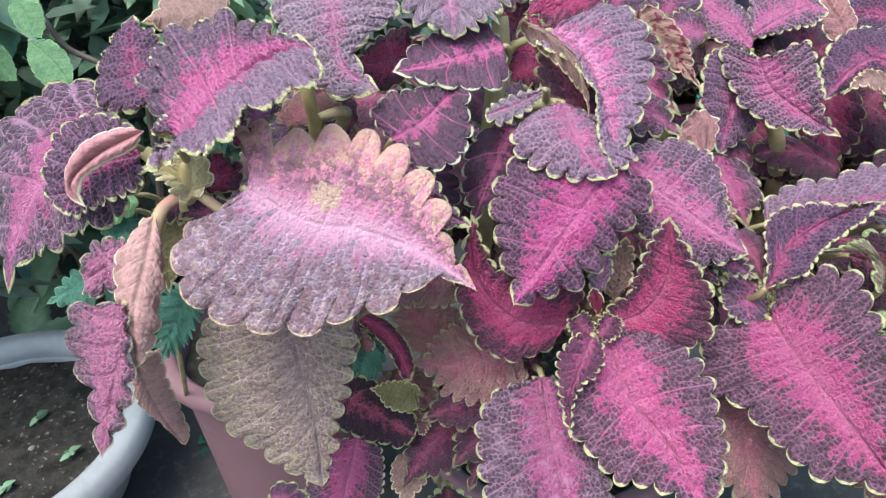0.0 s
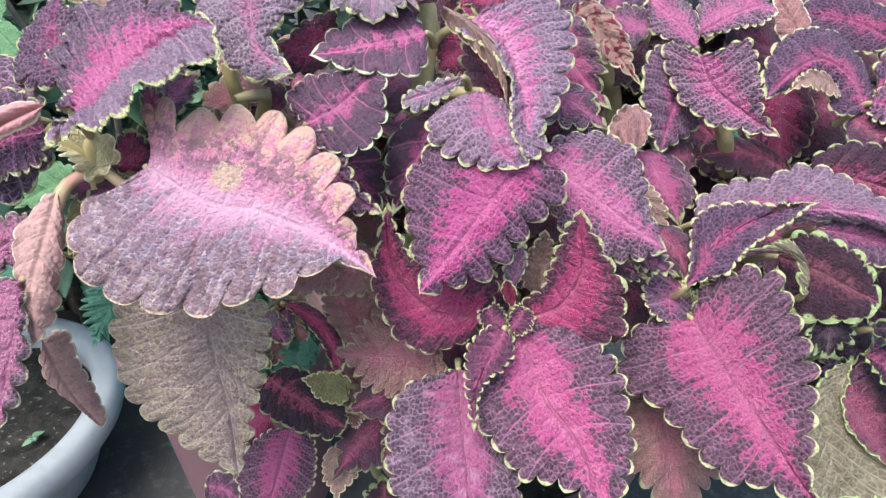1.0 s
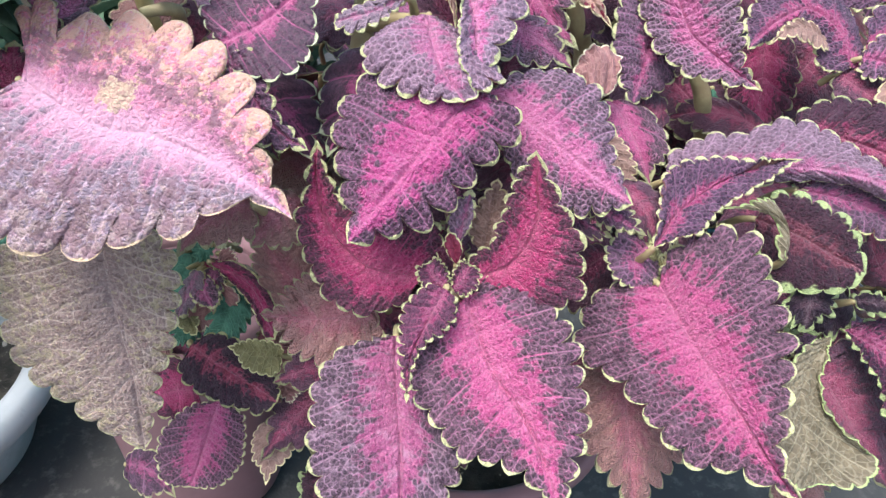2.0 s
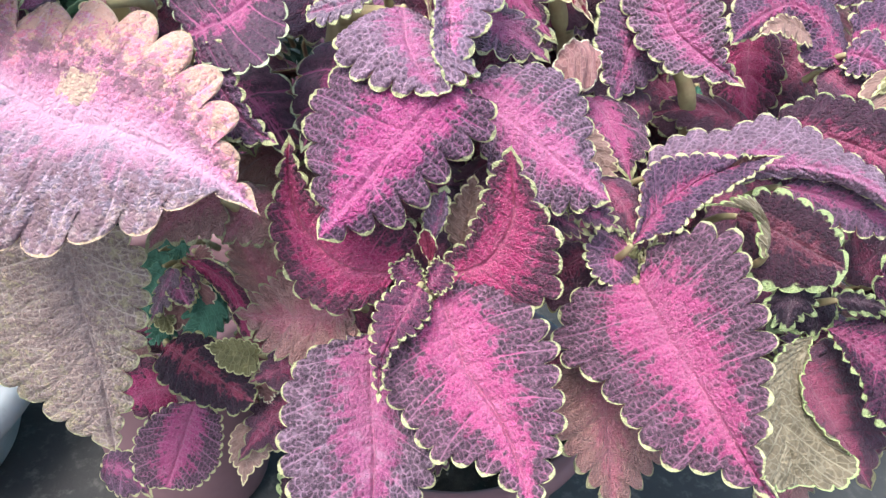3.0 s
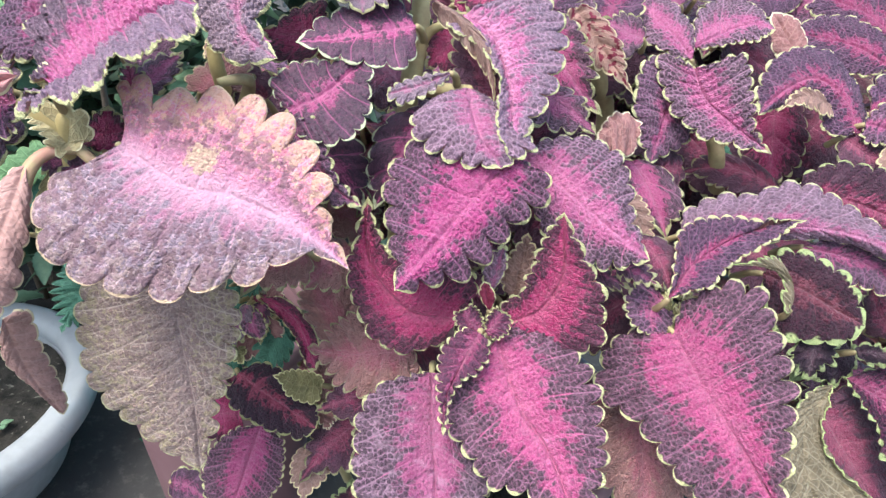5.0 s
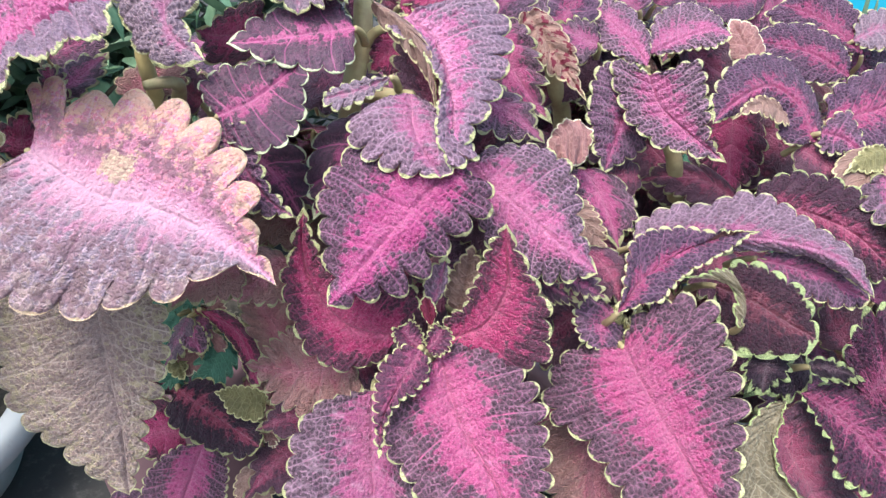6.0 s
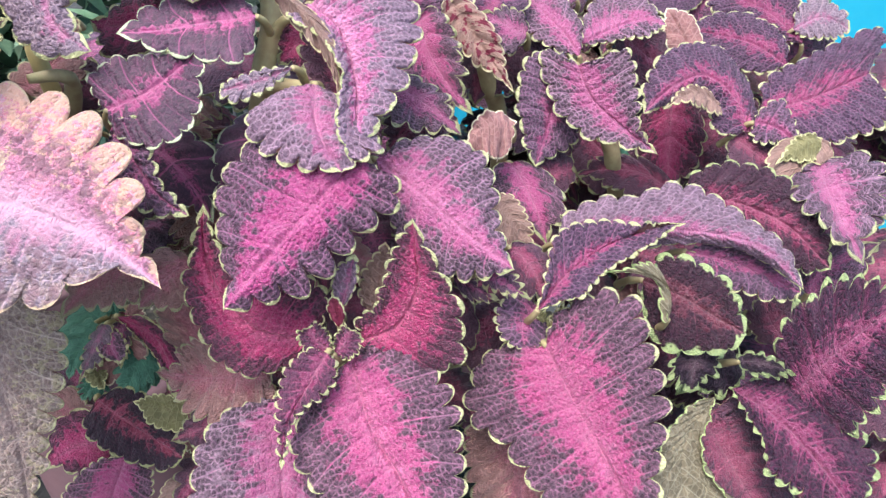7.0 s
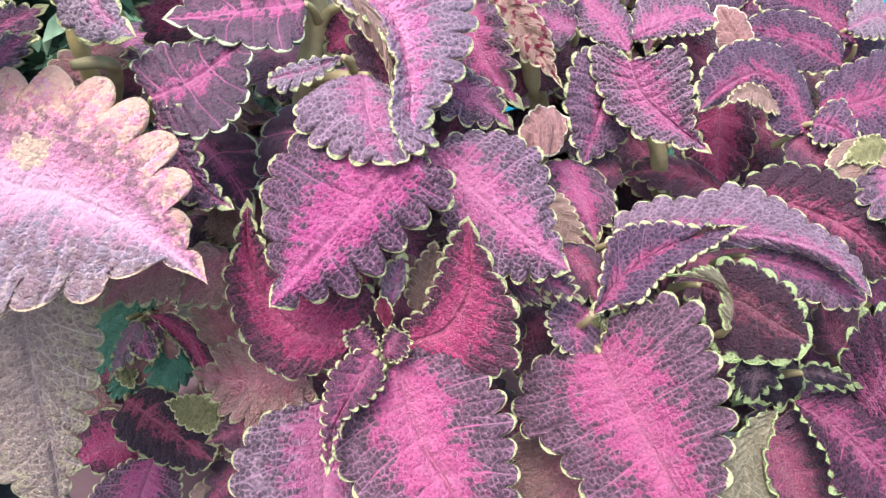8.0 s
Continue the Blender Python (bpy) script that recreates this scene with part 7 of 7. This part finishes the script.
leaf(left_plant, (-0.0707, 0.3871, 0.6145), (-0.0757, 0.3805, 0.6039), (-0.0783, 0.3732, 0.5922), (-0.0862, 0.3799, 0.6033), (-0.0651, 0.3803, 0.6033), "tan", depth=1, teeth=6, cols=9, per=5, stalk=0.008, puff=0.5, wave=1.0)
leaf(left_plant, (-0.1219, 0.3215, 0.5763), (-0.1144, 0.3205, 0.5801), (-0.1067, 0.3230, 0.5840), (-0.1180, 0.3257, 0.5849), (-0.1102, 0.3157, 0.5724), "fan", teeth=6, cols=9, per=5, depth=2.0, stalk=0.008, puff=0.5, wave=1.0)
stem(left_plant, "side_stem", [(-0.0690, 0.3527, 0.6121), (-0.0679, 0.3519, 0.6031), (-0.0672, 0.3547, 0.5924), (-0.0684, 0.3618, 0.5735)], [0.003, 0.0038, 0.004, 0.0045], STALK_CREAM)

# dark leaves before the wall
leaf(rear_plant, (0.2404, 0.4865, 0.5449), (0.2519, 0.4772, 0.5308), (0.2621, 0.4658, 0.5132), (0.2367, 0.4737, 0.5251), (0.2713, 0.4788, 0.5334), "shade", teeth=6, cols=9, per=5, depth=2.0, stalk=0.008, puff=0.5, wave=1.0)
leaf(rear_plant, (0.2719, 0.4959, 0.5415), (0.2607, 0.4881, 0.5292), (0.2479, 0.4769, 0.5117), (0.2483, 0.4921, 0.5352), (0.2716, 0.4796, 0.5163), "shade", teeth=6, cols=9, per=5, depth=2.0, stalk=0.008, puff=0.5, wave=1.0)


# ---- ground, wall, pots ----
def ground_mat():
    m, tree, b = mat("worn_dark_concrete", 0.85, 0.25)
    k = Nodes(tree)
    co = k.coords()
    n1, n2, n3 = k.noise(co, 3.0, 5.0, 0.65), k.noise(co, 45.0, 5.0, 0.7), k.cells(co, 160.0)
    col = k.mix(k.step(n1, 0.3, 0.7), (0.040, 0.040, 0.042), (0.075, 0.073, 0.070))
    col = k.mix(k.step(n2, 0.5, 0.72), col, (0.11, 0.105, 0.098))
    k.put(b.inputs["Base Color"], col)
    k.bump(b, k.math("ADD", n2, k.math("MULTIPLY", n3, 0.5)), 0.5, 0.002)
    return m


def paint_mat(name, base, tint, rough=0.4, scale=14.0, bump=0.25):
    m, tree, b = mat(name, rough, 0.30)
    k = Nodes(tree)
    co = k.coords()
    n = k.noise(co, scale, 5.0, 0.68)
    k.put(b.inputs["Base Color"], k.mix(k.step(n, 0.42, 0.75), base, tint))
    k.put(b.inputs["Roughness"], k.step(n, 0.2, 0.8, rough - 0.08, rough + 0.18))
    k.bump(b, k.noise(co, scale * 9, 4.0), bump, 0.0008)
    return m


def soil_mat():
    m, tree, b = mat("damp_soil", 0.95, 0.15)
    k = Nodes(tree)
    co = k.coords()
    n = k.noise(co, 38.0, 6.0, 0.72)
    c = k.mix(k.step(n, 0.35, 0.65), (0.020, 0.020, 0.018), (0.052, 0.048, 0.042))
    c = k.mix(k.step(k.noise(co, 150.0, 3.0), 0.62, 0.7), c, (0.20, 0.19, 0.16))
    k.put(b.inputs["Base Color"], c)
    k.bump(b, n, 0.9, 0.006)
    return m


def green_mat(name, a, c):
    m, tree, b = mat(name, 0.5, 0.4)
    k = Nodes(tree)
    co = k.coords()
    n = k.noise(co, 40.0, 4.0, 0.6)
    col = k.mix(k.step(n, 0.3, 0.7), a, c)
    hsv = tree.nodes.new("ShaderNodeHueSaturation")
    k.put(hsv.inputs["Color"], col)
    k.put(hsv.inputs["Value"], k.math("ADD", k.math("MULTIPLY", k.rand(), 0.9), 0.45))
    k.put(b.inputs["Base Color"], hsv.outputs[0])
    k.bump(b, n, 0.4, 0.001)
    return m


GROUND, SOIL = ground_mat(), soil_mat()
WHITE = paint_mat("white_enamel", (0.40, 0.43, 0.45), (0.30, 0.32, 0.33), 0.30, 11.0, 0.1)
PINK = paint_mat("faded_pink_plastic", (0.23, 0.13, 0.145), (0.19, 0.11, 0.12), 0.45, 9.0, 0.15)
CYAN = paint_mat("cyan_paint", (0.025, 0.46, 0.68), (0.05, 0.52, 0.72), 0.6, 6.0, 0.4)
GREEN = green_mat("shrub_leaf", (0.13, 0.235, 0.14), (0.24, 0.37, 0.23))
TEAL = green_mat("weed_leaf", (0.03, 0.16, 0.085), (0.07, 0.26, 0.15))
# Shrub leaf green, darkened to put the hedge's shade in its colour
DIM = green_mat("hedge_leaf_shaded", (0.05, 0.085, 0.06), (0.11, 0.165, 0.11))

sheet = bmesh.new()
bmesh.ops.create_grid(sheet, x_segments=60, y_segments=60, size=60)
me = bpy.data.meshes.new("ground")
sheet.to_mesh(me)
sheet.free()
me.materials.append(GROUND)
tagged(new("ground", me), "dark grey worn concrete yard around the pots", "ground", kind="structure")

me = bpy.data.meshes.new("wall")
bm = bmesh.new()
bmesh.ops.create_cube(bm, size=1.0, matrix=Matrix.Translation((1.60, 1.42, 0.75)) @ Matrix.Diagonal((3.2, 0.12, 1.5, 1)))
bmesh.ops.bevel(bm, geom=bm.edges[:], offset=0.01, segments=2, affect="EDGES")
bm.to_mesh(me)
bm.free()
me.materials.append(CYAN)
tagged(new("wall_north", me), "cyan painted wall behind the plants", "wall", kind="structure")


def lathe(profile, seg=96, wob=0.0):
    verts, faces = [], []
    for i, (r, z) in enumerate(profile):
        for j in range(seg):
            w = 2 * math.pi * j / seg
            q = r * (1 + wob * math.sin(2 * w + 0.6))
            verts.append((q * math.cos(w), q * math.sin(w), z))
    for i in range(len(profile) - 1):
        for j in range(seg):
            faces.append((i * seg + j, i * seg + (j + 1) % seg, (i + 1) * seg + (j + 1) % seg, (i + 1) * seg + j))
    return mesh_of("turned", verts, faces)


def rounded(points, steps=5):
    """Softens the corners of a profile."""
    out = [points[0]]
    for a, b, c in zip(points, points[1:], points[2:]):
        a, b, c = Vector(a), Vector(b), Vector(c)
        d = min((a - b).length, (c - b).length) * 0.45
        p, q = b + (a - b).normalized() * d, b + (c - b).normalized() * d
        for s in range(steps + 1):
            t = s / steps
            out.append(tuple(p * (1 - t) ** 2 + b * 2 * t * (1 - t) + q * t * t))
    return out + [points[-1]]


def soil_mesh(radius, seed, rings=26, seg=80, rough=0.006):
    verts, faces = [(0, 0, 0)], []
    for i in range(1, rings + 1):
        for j in range(seg):
            w = 2 * math.pi * j / seg
            p = Vector((radius * i / rings * math.cos(w), radius * i / rings * math.sin(w), 0))
            p.z = rough * noise.noise(p * 30 + Vector((seed, 0, 0))) + rough * 0.7 * noise.noise(p * 90)
            verts.append(p)
    for j in range(seg):
        faces.append((0, 1 + j, 1 + (j + 1) % seg))
    for i in range(rings - 1):
        for j in range(seg):
            a, b = 1 + i * seg + j, 1 + i * seg + (j + 1) % seg
            faces.append((a, a + seg, b + seg, b))
    return mesh_of("soil", verts, faces)


def pot(name, x, y, material, r, h, lip, depth, label):
    ob = new(name)
    ob.location = (x, y, 0)
    body = rounded([(0.0, 0.004), (r * 0.68, 0.004), (r * 0.72, 0.02), (r - lip * 0.72, h - lip * 0.8), (r - lip * 0.80, h - lip * 0.5), (r - lip * 0.98, h - lip * 0.7), (r - lip * 1.05, h - depth - 0.02),
                    (r - lip * 1.6, h - depth - 0.05), (0.0, h - depth - 0.05)])
    part("body", lathe(body), material, ob)
    ring = rounded([(r - lip * 0.70, h - lip * 0.9), (r - lip * 0.12, h - lip * 0.95), (r, h - lip * 0.45), (r - lip * 0.2, h), (r - lip * 0.75, h), (r - lip, h - lip * 0.35), (r - lip * 0.95, h - lip * 0.75)])
    part("rim", lathe(ring), material, ob, "rolled rim")
    tagged(ob, label, "pot")
    return ob


white_pot = pot("white_planter", -0.556, 0.534, WHITE, 0.192, 0.135, 0.040, 0.032, "round white planter with a broad rolled rim, filled with soil")
soil = new("planter_soil", soil_mesh(0.151, 3))
soil.data.materials.append(SOIL)
soil.location = (-0.556, 0.534, 0.103)
tagged(soil, "dark bare soil with grit inside the white planter", "soil", kind="stuff")
for x, y, r, h, label in ((-0.19, 0.545, 0.115, 0.285, "faded pink plastic pot with a thick rounded rim"), (0.10, 0.50, 0.145, 0.23, "larger dusty pink pot hidden under the leaves")):
    pot("pink_pot", x, y, PINK, r, h, 0.022, 0.028, label)
    soil = new("pot_soil", soil_mesh(r - 0.024, 9 + r))
    soil.data.materials.append(SOIL)
    soil.location = (x, y, h - 0.03)
    tagged(soil, "dark soil in the pink pot under the coleus", "soil", kind="stuff")


def pebble_mesh(seed):
    bm = bmesh.new()
    bmesh.ops.create_icosphere(bm, subdivisions=2, radius=1.0)
    for v in bm.verts:
        v.co *= 1 + 0.25 * noise.noise(v.co * 1.3 + Vector((seed * 7, 0, 0)))
        v.co.z *= 0.55
    me = bpy.data.meshes.new("pebble")
    bm.to_mesh(me)
    bm.free()
    me.polygons.foreach_set("use_smooth", [True] * len(me.polygons))
    me.materials.append(STONE)
    return me


STONE = paint_mat("pale_grit", (0.36, 0.34, 0.30), (0.22, 0.20, 0.18), 0.8, 60.0, 0.5)
rng = random.Random(5)
stones = [pebble_mesh(i) for i in range(4)]
for i in range(26):
    w, d = rng.uniform(0, 6.283), 0.135 * math.sqrt(rng.random())
    ob = new("pebble", stones[i % 4])
    s = rng.uniform(0.0015, 0.0042)
    ob.location, ob.scale, ob.rotation_euler = (-0.512 + d * math.cos(w), 0.530 + d * math.sin(w), 0.1012), (s * rng.uniform(1, 1.7), s, s), (0, 0, rng.uniform(0, 6))
    tagged(ob, "small pale pebble on the planter soil", "pebble", "pebbles on the planter soil")


# ---- greenery behind and below ----
def green_leaf(length, width, fold, droop, notch=0.06, teeth=9):
    """A small pointed leaf with a saw edge, folded along its midrib."""
    verts, faces = [], []
    rows = teeth * 2
    for i in range(rows + 1):
        y = i / rows
        w = width * math.sin(math.pi * min(1, y * 0.93 + 0.04)) ** 0.8 * (1.15 - 0.55 * y)
        if i % 2:
            w *= 1 - notch * 2.2
        z = -droop * length * y * y
        verts += [(-w, y * length, z + fold * w), (-w * 0.5, y * length, z + fold * w * 0.42), (0, y * length, z), (w * 0.5, y * length, z + fold * w * 0.42), (w, y * length, z + fold * w)]
    for i in range(rows):
        for j in range(4):
            faces.append((i * 5 + j, i * 5 + j + 1, i * 5 + j + 6, i * 5 + j + 5))
    n = len(verts)
    verts += [(x, y, z - 0.0004) for x, y, z in verts]
    faces += [tuple(v + n for v in f[::-1]) for f in faces]
    for i in range(rows):
        for j in (0, 4):
            faces.append((i * 5 + j, (i + 1) * 5 + j, (i + 1) * 5 + j + n, i * 5 + j + n))
    return mesh_of("green_leaf", verts, faces)


GL = [green_leaf(0.055, 0.017, 0.35, 0.15), green_leaf(0.042, 0.015, 0.2, 0.3), green_leaf(0.065, 0.021, 0.3, 0.25)]
for me in GL:
    me.materials.append(GREEN)
shrub = new("shrub")
shrub.location = (-0.62, 0.90, 0)
tagged(shrub, "dense dark green shrub with toothed leaves", "shrub")
rng = random.Random(11)
ends = []
for i in range(9):
    x, y, z = rng.uniform(-0.42, 0.44), rng.uniform(-0.40, 0.1), rng.uniform(0.42, 0.78)
    pts = [(0.1 * x, 0.1 * y, 0), (0.3 * x + 0.03, 0.35 * y, 0.45 * z), (0.75 * x, 0.8 * y, 0.85 * z), (x, y, z)]
    part("branch", tube(pts, [0.008, 0.006, 0.0035, 0.0015], 8, 0.05), BARK, shrub)
    for s in range(40):
        f = rng.uniform(0.15, 1.0)
        k = min(2, int(f * 3))
        g = f * 3 - k
        ends.append(Vector(pts[k]).lerp(Vector(pts[k + 1]), g))
for i, p in enumerate(ends[:290]):
    ob = new("leaf", GL[i % 3])
    ob.parent = shrub
    ob.location = p + Vector((rng.gauss(0, 0.035), rng.gauss(0, 0.035), rng.gauss(0, 0.035)))
    ob.rotation_euler = (rng.uniform(-0.9, 0.3), rng.uniform(-0.6, 0.6), rng.uniform(0, 6.283))
    s = rng.uniform(0.7, 1.7)
    ob.scale = (s, s, s)


def leaf_mass(name, count, box, seed, material, size, label, category):
    """Many small leaves in one mesh, for growth too dense to count."""
    r = random.Random(seed)
    verts, faces = [], []
    base = [(-0.18, 0.3, 0.03), (0, 0, 0), (0.18, 0.3, 0.03), (-0.16, 0.62, 0.0), (0.16, 0.62, 0.0), (0, 1, -0.12), (0, 0.45, -0.03)]
    tri = [(1, 2, 6), (1, 6, 0), (0, 6, 3), (6, 2, 4), (3, 6, 5), (6, 4, 5)]
    for i in range(count):
        q = [2.0, 2.0, 2.0]
        while q[0] ** 4 + q[1] ** 4 + max(q[2], 0) ** 4 > 1.0 + 0.5 * math.sin(7 * q[0]) * math.sin(5 * q[1]):
            q = [r.uniform(-1, 1) for _ in range(3)]
        p = Vector([(a + b) / 2 + f * (b - a) / 2 for f, (a, b) in zip(q, box)])
        m = Matrix.Translation(p) @ Euler((r.uniform(-1.2, 0.5), r.uniform(-0.8, 0.8), r.uniform(0, 6.283))).to_matrix().to_4x4() @ Matrix.Scale(size * r.uniform(0.6, 1.4), 4)
        n = len(verts)
        verts += [m @ Vector(v) for v in base]
        faces += [tuple(v + n for v in f) for f in tri]
    me = mesh_of(name, verts, faces)
    me.materials.append(material)
    return tagged(new(name, me), label, category, kind="stuff")


leaf_mass("hedge", 5200, ((-2.2, 0.10), (1.0, 1.75), (0.0, 1.15)), 21, DIM, 0.085, "dense hedge behind the pots, shade put into its leaf colour", "hedge")
leaf_mass("weeds", 60, ((-0.36, -0.30), (0.60, 0.85), (0.0, 0.06)), 22, TEAL, 0.04, "low green weeds growing between the pots", "weeds")
leaf_mass("thicket", 2000, ((-1.15, -0.22), (0.84, 1.05), (0.30, 0.92)), 25, GREEN, 0.055, "soft green thicket of small leaves behind the coleus", "shrubs")
# Leaf mass reaching out of view, added to shade the planter's far rim
leaf_mass("overhang", 1500, ((-1.12, -0.44), (0.48, 0.88), (0.34, 0.58)), 24, DIM, 0.05, "partly unseen leaves added over the white planter to shade its far rim", "shrubs")
leaf_mass("undergrowth", 1500, ((-1.3, -0.36), (0.82, 1.0), (0.34, 0.72)), 23, DIM, 0.06, "leafy undergrowth behind the white planter, shade put into its leaf colour", "shrubs")


# ---- small growth ----
SPROUT = [green_leaf(0.013, 0.005, 0.2, 0.2, 0.03, 5), green_leaf(0.009, 0.004, 0.3, 0.1, 0.03, 5)]
for me in SPROUT:
    me.materials.append(GREEN)
rng = random.Random(8)
for x, y in ((-0.60, 0.50), (-0.565, 0.445), (-0.52, 0.575), (-0.50, 0.47), (-0.63, 0.60), (-0.45, 0.52)):
    ob = new("sprout")
    ob.location = (x, y, 0.103)
    tagged(ob, "tiny green seedling in the planter soil", "seedling", "seedlings in the planter")
    for k in range(5):
        lf = new("leaf", SPROUT[k % 2])
        lf.parent = ob
        lf.location = (0, 0, 0.002 + 0.002 * k)
        lf.rotation_euler = (rng.uniform(0.0, 0.6), 0, k * 1.35 + rng.uniform(-0.3, 0.3))
blade = new("grass_tuft")
blade.location = (0.62, 0.95, 0)
tagged(blade, "tall green grass blades before the cyan wall", "grass")
for k in range(7):
    x, y = rng.uniform(-0.10, 0.12), rng.uniform(-0.05, 0.05)
    h = rng.uniform(0.45, 0.66)
    b = part("blade", tube([(x * 0.3, y * 0.3, 0), (x * 0.6, y * 0.6, h * 0.5), (x, y, h * 0.9), (x * 1.25, y, h)], [0.005, 0.005, 0.0035, 0.0006], 5), GREEN, blade)


# ---- shaded leaves inside the coleus ----
rng = random.Random(31)


def inner_leaf(owner, b, size):
    w = rng.uniform(0, 6.283)
    d = Vector((math.cos(w), math.sin(w) - 0.3, -0.45)).normalized() * size
    s = d.cross(Vector((rng.uniform(-0.3, 0.3), rng.uniform(-0.6, 0.0), 1))).normalized() * size * rng.uniform(0.36, 0.46)
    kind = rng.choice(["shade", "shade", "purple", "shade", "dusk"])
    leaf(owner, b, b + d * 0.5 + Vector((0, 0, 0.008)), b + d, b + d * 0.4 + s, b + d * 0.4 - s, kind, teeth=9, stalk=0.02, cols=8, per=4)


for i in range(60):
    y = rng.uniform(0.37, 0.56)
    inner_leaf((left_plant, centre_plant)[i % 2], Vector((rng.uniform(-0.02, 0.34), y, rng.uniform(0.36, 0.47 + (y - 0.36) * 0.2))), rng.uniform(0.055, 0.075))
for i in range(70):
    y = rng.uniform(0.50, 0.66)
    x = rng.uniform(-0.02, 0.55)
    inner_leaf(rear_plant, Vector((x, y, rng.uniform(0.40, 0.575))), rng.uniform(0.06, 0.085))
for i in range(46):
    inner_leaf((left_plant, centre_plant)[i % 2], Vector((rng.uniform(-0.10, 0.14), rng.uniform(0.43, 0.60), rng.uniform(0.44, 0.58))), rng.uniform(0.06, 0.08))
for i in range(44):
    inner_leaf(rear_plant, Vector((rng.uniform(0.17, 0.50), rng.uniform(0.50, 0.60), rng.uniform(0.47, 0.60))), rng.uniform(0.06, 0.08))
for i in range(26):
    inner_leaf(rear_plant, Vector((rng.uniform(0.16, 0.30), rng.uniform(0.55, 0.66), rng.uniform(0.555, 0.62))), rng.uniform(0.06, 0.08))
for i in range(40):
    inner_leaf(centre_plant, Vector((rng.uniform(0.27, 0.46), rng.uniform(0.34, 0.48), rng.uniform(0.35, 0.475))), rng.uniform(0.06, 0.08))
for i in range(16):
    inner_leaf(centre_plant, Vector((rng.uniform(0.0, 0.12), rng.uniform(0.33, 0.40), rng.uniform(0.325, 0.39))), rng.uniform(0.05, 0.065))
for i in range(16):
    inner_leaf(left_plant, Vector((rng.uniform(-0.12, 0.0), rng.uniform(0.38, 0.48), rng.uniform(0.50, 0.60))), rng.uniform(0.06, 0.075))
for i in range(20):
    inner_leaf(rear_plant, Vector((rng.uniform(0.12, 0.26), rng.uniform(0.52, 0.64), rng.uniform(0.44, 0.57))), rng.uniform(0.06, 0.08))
